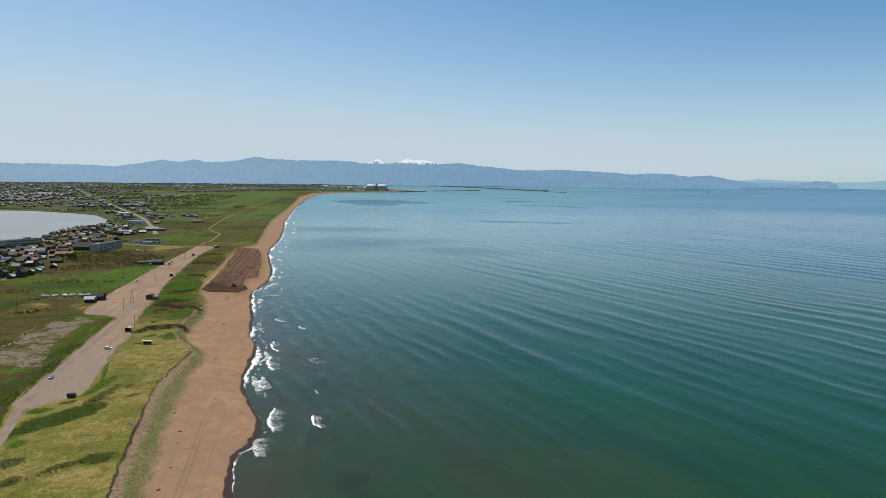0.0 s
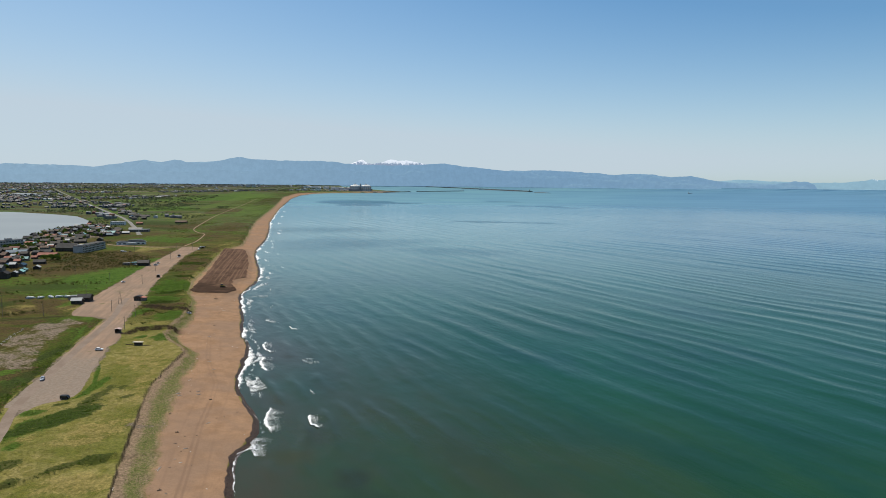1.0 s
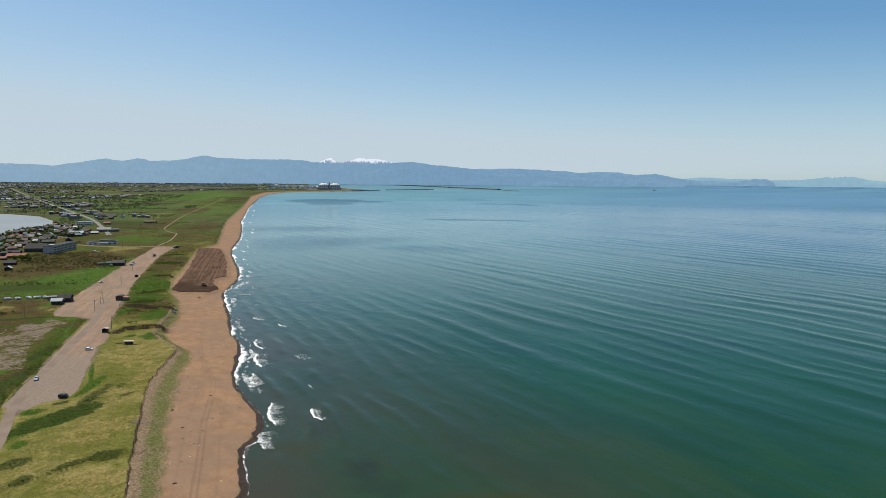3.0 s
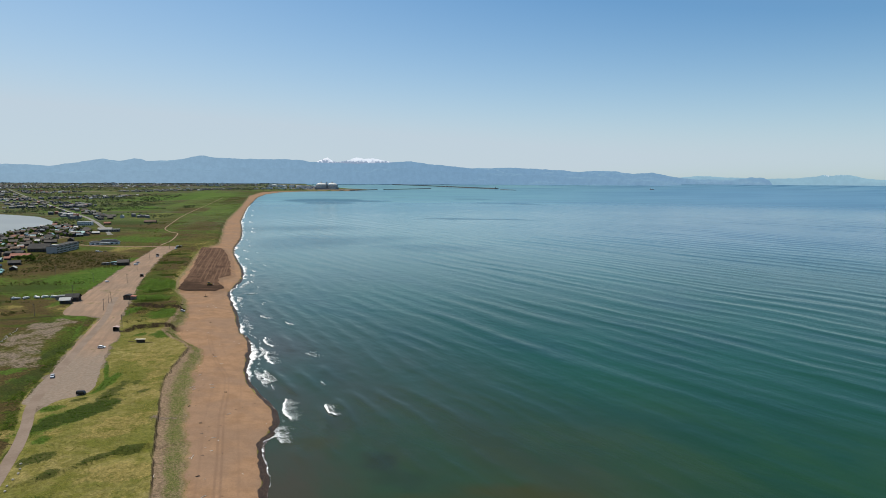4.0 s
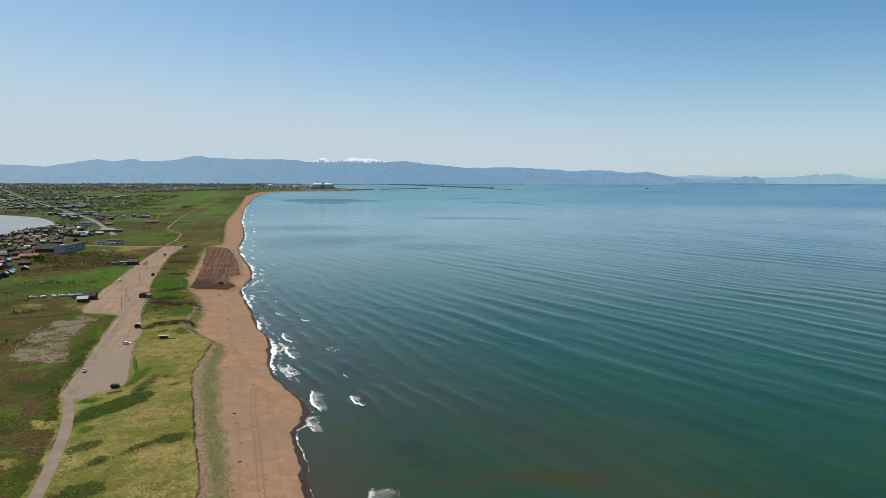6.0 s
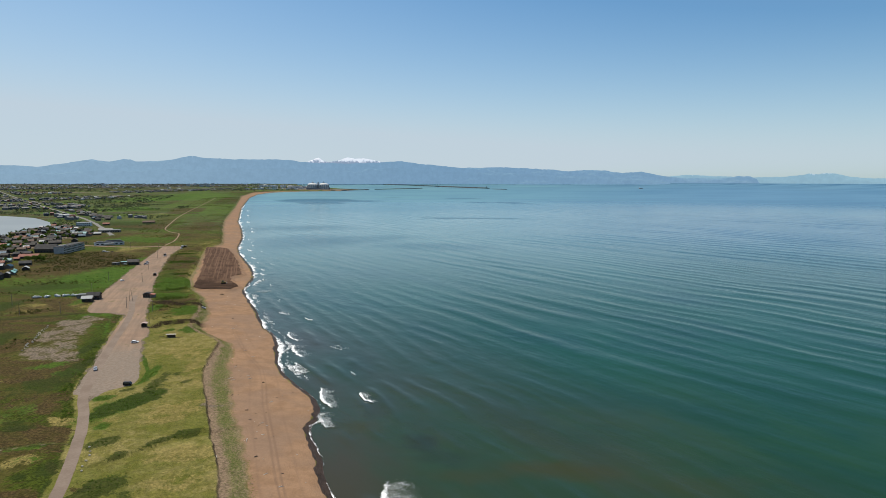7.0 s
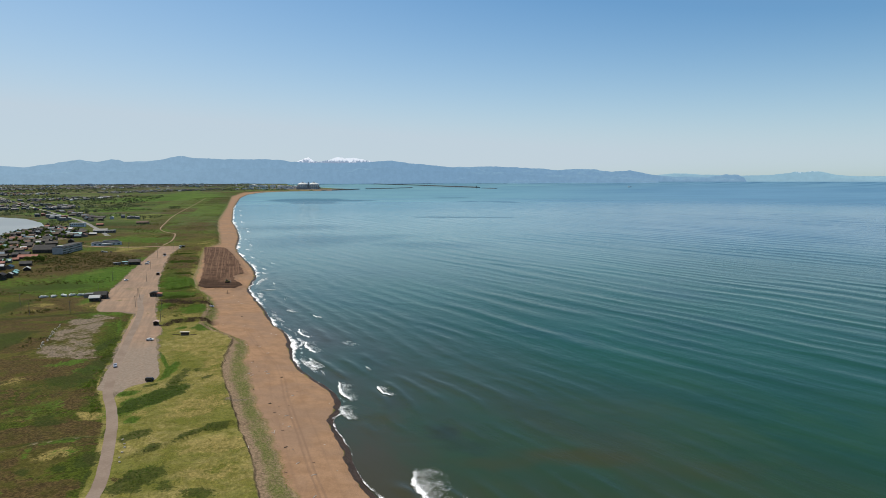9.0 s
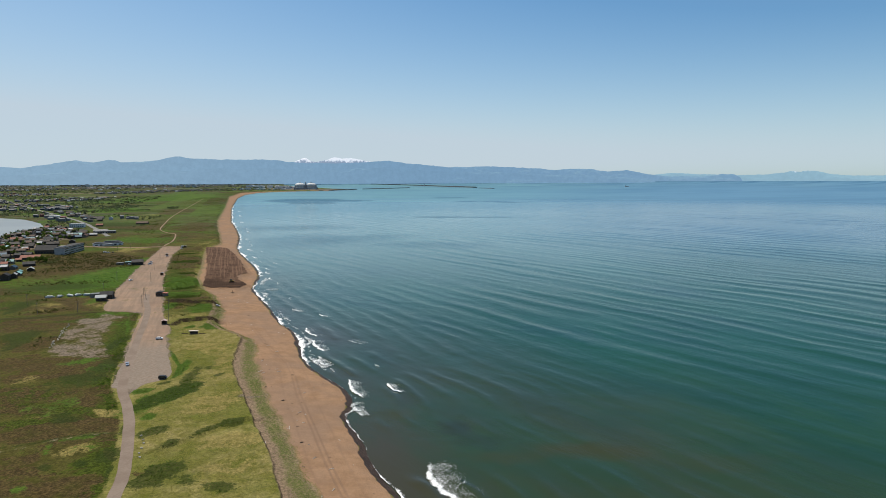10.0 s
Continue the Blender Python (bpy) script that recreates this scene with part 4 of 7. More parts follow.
c = k.mix(k.ramp(n4, 0.64, 0.76, 0.0, 0.6), c, (0.34, 0.28, 0.22))
c = k.mix(k.math("MULTIPLY", k.ramp(k.noise(0.09, 5, 0.65), 0.58, 0.68), k.ramp(n2, 0.4, 0.6)), c, (0.125, 0.118, 0.050))
c = k.mix(k.ramp(k.noise(0.022, 5, 0.7), 0.48, 0.66, 0, 0.5), c, (0.190, 0.128, 0.094))
c = k.mix(k.ramp(n3, 0.55, 0.72, 0, 0.45), c, (0.12, 0.095, 0.068))
xyz = k.t.nodes.new("ShaderNodeSeparateXYZ")
k.t.links.new(k.pos, xyz.inputs[0])
loose = k.math("MULTIPLY", k.ramp(k.math("ADD", xyz.outputs[1], k.math("MULTIPLY", n1, 90)), 400, 360), k.ramp(n2, 0.25, 0.5, 0.6, 1.0))
c = k.mix(k.math("MULTIPLY", loose, 0.85), c, k.mix(k.ramp(k.noise(0.7, 5, 0.7), 0.35, 0.65), (0.180, 0.143, 0.112), (0.242, 0.199, 0.160)))
k.bump(n3, 0.3, 0.1)
lot_mat = k.finish(c, 0.97, 0, 0.05)


def rough_edge(pts, spacing, jitter, seed):
    q = smooth_line(pts, spacing)
    return [(float(a + jitter * (vnoise(a, b, 11, seed) + 0.3 * vnoise(a, b, 3.5, seed + 2))), float(b + jitter * vnoise(a, b, 11, seed + 1))) for a, b in q]


def flat_sheet(name, edge, z, material, label, category):
    from mathutils.geometry import tessellate_polygon
    tris = tessellate_polygon([[Vector((a, b, 0)) for a, b in edge]])
    v = [(a, b, z) for a, b in edge]
    ob = structure(name, v, [tuple(t) for t in tris], material, label, category=category)
    if ob.data.polygons[0].normal.z < 0:
        ob.data.flip_normals()
    return ob


# the narrow road, which runs on along the left side of the car park
flat_sheet("pavement_car_park", rough_edge([(-176, 262)] + [p for p in LOT_L if p[1] >= 266], 2, 0.8, 5) + rough_edge([p for p in LOT_R if p[1] >= 252][::-1], 2, 1.3, 7),
           5.58, lot_mat, "wide sandy gravel car park behind the dunes", "car park")
MID = [((a + c) / 2, (b + d) / 2) for (a, b), (c, d) in ((LOT_L[i], LOT_R[i]) for i in range(8))] + [(-167.5, 256), (-174, 271), (-180.5, 288), (-186, 303), (-203, 350), (-213, 379), (-224, 410), (-236, 440), (-250, 470), (-262, 500)]


def road(name, pts, width, z, material, label):
    c = smooth_line(pts, 2.0)
    tan = np.gradient(c, axis=0)
    tan /= np.linalg.norm(tan, axis=1)[:, None]
    nor = np.stack([tan[:, 1], -tan[:, 0]], 1)
    e = []
    for s in (-0.5, 0.5):
        e.append(c + nor * (width * s + 0.12 * vnoise(c[:, 0], c[:, 1], 3, 5)[:, None]))
    v = np.concatenate([np.c_[e[0], np.full(len(c), z)], np.c_[e[1], np.full(len(c), z)]])
    n = len(c)
    return structure(name, v, [(i, n + i, n + i + 1, i + 1) for i in range(n - 1)], material, label, category="road")


road("road", MID, 4.1, 5.60, road_mat, "narrow worn grey asphalt road along the dunes")
for name, pts, w, gap, label in (("road_track", TRACK, 2.2, 2.0, "dark earth farm track through the grass"), ("road_trail", TRAIL, 0.7, 1.5, "narrow trodden trail in the grass"),
                                 ("road_winding", WINDING, 2.4, 4.0, "pale winding path through the coastal grass"), ("road_side", SIDE, 6.0, 3.0, "pale side road to the car park"), ("road_main", MAIN, 8.0, 8.0, "long straight main road into the town")):
    dirt = {"road_track": painted("track_earth", (0.046, 0.040, 0.018), (0.078, 0.066, 0.030), 0.3, 0.98, spec=0.02), "road_main": painted("main_asphalt", (0.150, 0.140, 0.128), (0.200, 0.188, 0.172), 0.1, 0.9), "road_trail": painted("trail_earth", (0.070, 0.072, 0.018), (0.105, 0.096, 0.034), 0.5, 0.98, spec=0.02)}.get(name, lot_mat)
    v, f = ribbon(pts, w, gap, 0.08 if w < 1 else 0.35 if w < 5 else 0.5, 4, 9)
    structure(name, v, f, dirt, label, category="road")

# ploughed dark sand with vehicle tracks
k = Mat("ploughed_sand")
n1, n2 = k.noise(0.09, 5, 0.65), k.noise(1.0, 3, 0.6, None, ((1, 0.04, 1), -17))
c = k.mix(k.ramp(n1, 0.35, 0.62), (0.058, 0.034, 0.022), (0.104, 0.061, 0.040))
c = k.mix(k.ramp(n2, 0.45, 0.65, 0, 0.35), c, (0.165, 0.105, 0.070))
line, press, _, _ = k.attr("worked")
c = k.mix(k.math("MULTIPLY", line, 0.55), c, (0.22, 0.132, 0.088))
c = k.mix(k.math("MULTIPLY", press, 0.7), c, (0.034, 0.021, 0.014))
k.bump(n2, 0.6, 0.4)
field_mat = k.finish(c, 0.97, 0, 0.03)


def field_z(x, y):
    along = x * 0.96 + y * 0.28
    return height(x, y) + 0.25 + 0.22 * np.abs(vnoise(along * 1.0, y * 0.05, 2.2, 91)) + 0.35 * np.clip(fbm(x, y, 11, 92), 0, 1)


v, f = patch(FIELD, 0.75, field_z)
field_ob = structure("ground_ploughed_sand", v, f, field_mat, "freshly ploughed dark damp sand with tracks", category="ploughed sand")
fx, fy = v[:, 0], v[:, 1]
across_f = fx * 0.955 + fy * 0.297 + 1.2 * fbm(fx, fy, 40, 95)
lines = np.zeros(len(v))
for c_ in (-63, -60, -57.9, -53, -48, -45.9, -42, -39, -36, -33.9, -30, -27, -24.9, -20, -17):
    lines = np.maximum(lines, (1 - step(np.abs(across_f - c_), 0.25, 0.75)) * step(fbm(fx, fy, 60, 96 + int(c_)), -0.25, 0.1) * step(fy, 585, 610))
press = np.clip((1 - step(fy + 6 * fbm(fx, fy, 12, 97), 575, 590)) * step(fbm(fx, fy * 3, 14, 98), -0.35, 0.0) + 0.8 * step(fx + 0.3 * fy, -24, -16) * step(fbm(fx, fy, 7, 99), 0.0, 0.2), 0, 1)
at_w = field_ob.data.color_attributes.new("worked", "FLOAT_COLOR", "POINT")
at_w.data.foreach_set("color", np.stack([lines, press, press, press], 1).astype(np.float32).ravel())

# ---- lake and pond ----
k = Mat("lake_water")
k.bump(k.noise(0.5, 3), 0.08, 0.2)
# the mirrored pale sky is put into the base colour; little real gloss
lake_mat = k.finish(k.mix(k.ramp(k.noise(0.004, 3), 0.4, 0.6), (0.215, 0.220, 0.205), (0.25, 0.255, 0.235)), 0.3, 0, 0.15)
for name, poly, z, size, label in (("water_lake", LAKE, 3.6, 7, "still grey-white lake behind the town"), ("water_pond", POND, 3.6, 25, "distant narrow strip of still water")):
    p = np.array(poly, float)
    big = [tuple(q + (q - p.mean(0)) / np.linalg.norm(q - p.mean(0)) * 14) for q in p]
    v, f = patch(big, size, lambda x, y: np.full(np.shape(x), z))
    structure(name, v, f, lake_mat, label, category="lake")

# ---- building blocks for things ----
def part(name, bm, material, parent, label=""):
    me = bpy.data.meshes.new(name)
    bmesh.ops.recalc_face_normals(bm, faces=bm.faces)
    bm.to_mesh(me)
    bm.free()
    me.materials.append(material)
    ob = new(name, me)
    ob.parent = parent
    return tagged(ob, label)


def thing(name, label, category, group="", m=None):
    ob = tagged(new(name), label, category, group)
    if m is not None:
        ob.matrix_basis = m
    return ob


def box(bm, x0, x1, y0, y1, z0, z1, inset=0.0):
    """A block; inset draws in its top."""
    v = [bm.verts.new(p) for p in ((x0, y0, z0), (x1, y0, z0), (x1, y1, z0), (x0, y1, z0),
                                   (x0 + inset, y0 + inset, z1), (x1 - inset, y0 + inset, z1), (x1 - inset, y1 - inset, z1), (x0 + inset, y1 - inset, z1))]
    for f in ((3, 2, 1, 0), (4, 5, 6, 7), (0, 1, 5, 4), (1, 2, 6, 5), (2, 3, 7, 6), (3, 0, 4, 7)):
        bm.faces.new([v[i] for i in f])
    return bm


def B(*args, **kw):
    return box(bmesh.new(), *args, **kw)


def prism(bm, outline, y0, y1):
    """An outline in x and z, drawn out along y."""
    a = [bm.verts.new((x, y0, z)) for x, z in outline]
    b = [bm.verts.new((x, y1, z)) for x, z in outline]
    bm.faces.new(a)
    bm.faces.new(b[::-1])
    for i in range(len(a)):
        j = (i + 1) % len(a)
        bm.faces.new((a[i], b[i], b[j], a[j]))
    return bm


def tube(bm, x, y, z0, z1, r0, r1, n=10, tilt=(0, 0)):
    rings = []
    for z, r, k in ((z0, r0, 0), (z1, r1, 1)):
        rings.append([bm.verts.new((x + tilt[0] * k + r * math.cos(2 * math.pi * i / n), y + tilt[1] * k + r * math.sin(2 * math.pi * i / n), z)) for i in range(n)])
    for i in range(n):
        j = (i + 1) % n
        bm.faces.new((rings[0][i], rings[0][j], rings[1][j], rings[1][i]))
    bm.faces.new(rings[1])
    bm.faces.new(rings[0][::-1])
    return bm


def ground_at(x, y):
    return float(height(np.array([float(x)]), np.array([float(y)]))[0])


def spot(x, y, rz=0.0, sink=0.0, s=1.0):
    m, k = bend_pose(x, y, ground_at(x, y) - sink, rz)
    return m @ Matrix.Scale(k * s, 4)


class Kind:
    """Builds one thing, then copies it."""

    def __init__(self, build):
        self.build, self.first = build, None

    def place(self, m):
        if self.first is None:
            self.first = self.build()
            self.first.matrix_basis = m
            return self.first
        s = self.first.scale.copy()
        self.first.scale = (1, 1, 1)
        c = copy_thing(self.first, m)
        self.first.scale = s
        return c


ROOF = {
    "g": ("grey", painted("roof_grey", (0.045, 0.043, 0.042), (0.078, 0.075, 0.073), 0.3, 0.75, spec=0.08, per_object=0.25)),
    "w": ("white", painted("roof_white", (0.33, 0.34, 0.34), (0.42, 0.42, 0.41), 0.3, 0.5, spec=0.08, per_object=0.15)),
    "d": ("dark brown", painted("roof_dark", (0.024, 0.022, 0.023), (0.052, 0.046, 0.044), 0.3, 0.6, spec=0.08, per_object=0.35)),
    "l": ("pale grey", painted("roof_pale", (0.13, 0.130, 0.128), (0.18, 0.18, 0.175), 0.3, 0.5, spec=0.08, per_object=0.15)),
    "b": ("blue", painted("roof_blue", (0.030, 0.070, 0.115), (0.055, 0.105, 0.155), 0.3, 0.5, spec=0.08, per_object=0.25)),
    "t": ("teal", painted("roof_teal", (0.16, 0.33, 0.32), (0.24, 0.42, 0.40), 0.3, 0.5, spec=0.08, per_object=0.2)),
    "n": ("brown", painted("roof_brown", (0.070, 0.040, 0.029), (0.11, 0.064, 0.046), 0.3, 0.6, spec=0.08, per_object=0.25)),
    "r": ("rust-red", painted("roof_red", (0.20, 0.068, 0.046), (0.27, 0.10, 0.070), 0.3, 0.6, spec=0.08, per_object=0.25)),
}
wall_pale = painted("wall_pale", (0.145, 0.125, 0.105), (0.22, 0.195, 0.165), 0.5, 0.85, per_object=0.3)
wall_dark = painted("wall_dark", (0.040, 0.032, 0.026), (0.072, 0.058, 0.046), 0.5, 0.85, per_object=0.3)
wall_grey = painted("wall_grey_render", (0.34, 0.325, 0.30), (0.43, 0.41, 0.38), 0.3, 0.85)
wall_white = painted("wall_white", (0.56, 0.56, 0.54), (0.68, 0.68, 0.66), 0.3, 0.8)
glass_dark = painted("window_glass", (0.020, 0.028, 0.036), (0.035, 0.045, 0.055), 0.5, 0.08, spec=0.6)
frame_white = painted("frame_white", (0.60, 0.60, 0.58), (0.70, 0.70, 0.68), 1.0, 0.6)
wood_dark = painted("wood_dark", (0.055, 0.040, 0.030), (0.105, 0.078, 0.056), 1.0, 0.85)
wood_grey = painted("wood_grey", (0.15, 0.125, 0.10), (0.24, 0.20, 0.165), 1.0, 0.9)
concrete = painted("concrete", (0.34, 0.31, 0.26), (0.44, 0.40, 0.34), 0.25, 0.9)
steel = painted("steel_grey", (0.25, 0.26, 0.27), (0.33, 0.34, 0.35), 1.0, 0.45, 0.6)
rubber = painted("tyre_rubber", (0.015, 0.015, 0.015), (0.028, 0.027, 0.026), 2.0, 0.9)
rust = painted("rust_red_sheet", (0.30, 0.10, 0.065), (0.38, 0.15, 0.10), 0.8, 0.7)
yellow = painted("machine_yellow", (0.30, 0.20, 0.035), (0.20, 0.13, 0.03), 0.9, 0.6)


def house(w, d, h, roof, dark, floors, gable=True, label="", group="houses of the lakeside town"):
    """A small dwelling: wall, roof, windows with frames, door."""
    colour, mat = ROOF[roof]
    ob = thing("house", label or f"{'dark' if dark else 'pale'}-walled {'two-storey ' if floors == 2 else 'low '}house with a {colour} roof", "house", group)
    rise = d * 0.31 if gable else 0.5
    bm = bmesh.new()
    if gable:
        prism(bm, [(-w / 2, -0.6), (w / 2, -0.6), (w / 2, h), (-w / 2, h)], -d / 2, d / 2)
        v = [bm.verts.new(p) for p in ((-w / 2, -d / 2, h), (-w / 2, d / 2, h), (-w / 2, 0, h + rise), (w / 2, -d / 2, h), (w / 2, d / 2, h), (w / 2, 0, h + rise))]
        bm.faces.new(v[:3])
        bm.faces.new(v[3:])
    else:
        box(bm, -w / 2, w / 2, -d / 2, d / 2, -0.6, h)
    part("wall", bm, wall_dark if dark else wall_pale, ob)
    bm, o = bmesh.new(), 0.55
    if gable:
        a = o * rise / (d / 2)
        for s in (-1, 1):
            pts = [(s * (d / 2 + o), h - a), (0, h + rise), (0, h + rise + 0.28), (s * (d / 2 + o), h - a + 0.28)]
            f = [bm.verts.new((x, y, z)) for x in (-w / 2 - o, w / 2 + o) for y, z in pts]
            for q in ((0, 1, 2, 3), (7, 6, 5, 4), (0, 4, 5, 1), (3, 2, 6, 7), (0, 3, 7, 4)):
                bm.faces.new([f[i] for i in q])
    else:
        box(bm, -w / 2 - 0.3, w / 2 + 0.3, -d / 2 - 0.3, d / 2 + 0.3, h, h + 0.45)
    part("roof", bm, mat, ob)
    pane = bmesh.new()
    box(pane, -0.8, 0.8, -0.05, 0.05, 0, 1.2)
    first = None
    for floor in range(floors):
        n = max(int(w / 3.2), 1)
        for side in (-1, 1):
            for i in range(n):
                x = (i + 0.5) * w / n - w / 2
                if first is None:
                    first = part("window", pane, glass_dark, ob, "dark window pane")
                    win = first
                else:
                    win = new("window", first.data)
                    win.parent = ob
                win.matrix_basis = pose(x, side * (d / 2 + 0.04), 0.95 + floor * 2.7)
    part("door", B(-0.45, 0.45, -d / 2 - 0.06, -d / 2 + 0.02, 0, 2.05), wood_dark, ob)
    return ob


# the town between the dunes and the lake: place, width and roof
TOWN_A = [(-444, 575, 8, "g"), (-432, 570, 10, "w"), (-428, 578, 11, "d"), (-427, 589, 6, "w"), (-466, 618, 11, "l"), (-471, 643, 7, "w"), (-469, 653, 10, "b"), (-435, 607, 9, "t"), (-443, 622, 6, "t"),
          (-442, 639, 11, "w"), (-505, 646, 7, "b"), (-531, 681, 10, "b"), (-524, 677, 7, "b"), (-494, 658, 10, "n"), (-513, 694, 9, "g"), (-540, 734, 9, "r"), (-467, 677, 17, "g"), (-561, 713, 10, "d"),
          (-564, 730, 10, "g"), (-542, 717, 10, "n"), (-555, 756, 29, "b"), (-535, 760, 10, "b"), (-538, 779, 10, "g"), (-586, 763, 12, "d"), (-470, 589, 9, "g"), (-525, 643, 11, "d")]
TOWN_B = [(-594, 802, 14, "r"), (-504, 741, 26, "r"), (-527, 774, 10, "g"), (-569, 837, 11, "r"), (-625, 901, 13, "d"), (-584, 866, 15, "d"), (-579, 884, 16, "d"), (-675, 937, 21, "g"),
          (-742, 1032, 14, "d"), (-672, 979, 20, "r"), (-659, 993, 16, "b"), (-678, 1034, 15, "d"), (-614, 971, 21, "g"), (-627, 1023, 16, "d"), (-725, 1128, 15, "d"), (-700, 1134, 13, "d"), (-634, 1057, 16, "w"),
          (-690, 1151, 10, "w"), (-594, 1030, 15, "n"), (-628, 1083, 9, "d"), (-616, 1126, 30, "l"), (-592, 1054, 14, "w"), (-561, 933, 12, "g"), (-572, 903, 20, "d")]
TOWN_C = [(-696, 1279, 17, "r"), (-945, 1629, 21, "d"), (-876, 1563, 23, "d"), (-823, 1526, 33, "d"), (-1012, 1639, 28, "d"), (-634, 1333, 35, "n"), (-578, 710, 13, "b"), (-622, 743, 13, "r")]
rng = random.Random(7)
kinds = {}
taken = []


def town_house(x, y, w, roof):
    size = min([7, 9, 14, 20, 28], key=lambda s: abs(s - w))
    key = (size, roof)
    if key not in kinds:
        dark = rng.random() < 0.55
        floors = 2 if size in (7, 9) and rng.random() < 0.35 else 1
        d = {7: 6.5, 9: 7.5, 14: 9, 20: 10.5, 28: 11}[size]
        kinds[key] = Kind(lambda: house(size, d, 2.5 * floors + (0.3 if size < 14 else 0.9), roof, dark, floors))
    kinds[key].place(spot(x, y, 18 + rng.choice((0, 0, 90)) + rng.uniform(-9, 9), 0, rng.uniform(0.70, 0.92)))
    taken.append((x, y, w * 0.6))


for row in TOWN_A + TOWN_B + TOWN_C:
    town_house(*row)
# plain dwellings that fill the lanes between them
BIG = [(-622, 812, 34), (-497, 805, 36), (-515, 792, 15), (-490, 895, 26), (-728, 1253, 20)]
tries = 0
while len(taken) < 268 and tries < 14000:
    tries += 1
    x, y = rng.uniform(-790, -425), rng.uniform(555, 1260)
    if not inside(np.array([x]), np.array([y]), LANES)[0]:
        continue
    if any(math.hypot(x - a, y - b) < 3.9 + r for a, b, r in taken) or any(math.hypot(x - a, y - b) < 8 + r for a, b, r in BIG):
        continue
    town_house(x, y, rng.choice((7, 7, 9, 9, 14)), rng.choice("gdddnnbbrrdddgnwdt"))

# the far suburb beyond the lake and along the main road
kinds_far = {}
SUBURB = [(-1495, 1870), (-1250, 1960), (-1560, 2480), (-1950, 2800), (-2250, 2650), (-1705, 2122)]
STREET = [(-800, 1400), (-760, 1420), (-1000, 1760), (-1090, 1850), (-1130, 1800), (-1000, 1640)]
done = []
for poly, count, gap, x0, x1, y0, y1 in ((STREET, 26, 17, -1130, -760, 1400, 1850),):
    n = tries = 0
    while n < count and tries < 5000:
        tries += 1
        x, y = rng.uniform(x0, x1), rng.uniform(y0, y1)
        if not inside(np.array([x]), np.array([y]), poly)[0] or any(math.hypot(x - a, y - b) < gap for a, b in done):
            continue
        if float(to_line(np.array([x]), np.array([y]), MAIN)[0][0]) < 16:
            continue
        done.append((x, y))
        n += 1
        key = rng.choice("dddddggnbl")
        if key not in kinds_far:
            dark = key in "dn"
            kinds_far[key] = Kind(lambda: house(11, 8, 4.2, key, dark, 1, group="houses of the far suburb"))
        kinds_far[key].place(spot(x, y, 20 + rng.choice((0, 90)) + rng.uniform(-6, 6)))


def plain_houses(name, poly, count, bounds, label):
    """Many small gabled houses joined into one mesh."""
    g_ = np.random.default_rng(5)
    v, f, n = [], [], 0
    while len(f) < count * 7:
        x, y = g_.uniform(bounds[0], bounds[1]), g_.uniform(bounds[2], bounds[3])
        if not inside(np.array([x]), np.array([y]), poly)[0] or any(math.hypot(x - a, y - b) < 12 for a, b in done):
            continue
        done.append((x, y))
        m = spot(x, y, 20 + g_.choice((0, 90)) + g_.uniform(-6, 6))
        w, d, h, t = g_.uniform(4, 6), g_.uniform(3.2, 4.2), g_.uniform(3, 5.5), g_.uniform(1.4, 2.2)
        pts = [(-w, -d, -0.5), (w, -d, -0.5), (w, d, -0.5), (-w, d, -0.5), (-w, -d, h), (w, -d, h), (w, d, h), (-w, d, h), (-w, 0, h + t), (w, 0, h + t),
               (-w - .4, -d - .5, h - .2), (w + .4, -d - .5, h - .2), (w + .4, 0, h + t + .15), (-w - .4, 0, h + t + .15), (w + .4, d + .5, h - .2), (-w - .4, d + .5, h - .2)]
        v += [m @ Vector(p) for p in pts]
        f += [tuple(n + i for i in q) for q in ((0, 1, 5, 4), (2, 3, 7, 6), (1, 2, 6, 9, 5), (3, 0, 4, 8, 7), (10, 11, 12, 13), (13, 12, 14, 15), (3, 2, 1, 0))]
        n += 16
    k = Mat("far_house_tones")
    isl = k.t.nodes.new("ShaderNodeNewGeometry").outputs["Random Per Island"]
    tone = k.mix(k.ramp(isl, 0.2, 0.8), (0.030, 0.030, 0.034), (0.19, 0.18, 0.17))
    return tagged(new(name, mesh_of(name, v, f, k.finish(tone, 0.7, 0, 0.3))), label, "houses", kind="stuff")


plain_houses("distant_houses", [(-1480, 1850), (-1230, 1950), (-1560, 2520), (-2000, 2950), (-2700, 3100), (-2500, 2700), (-1900, 2100)], 260, (-2700, -1230, 1850, 3100), "dense dark-roofed suburb houses beyond the lake")


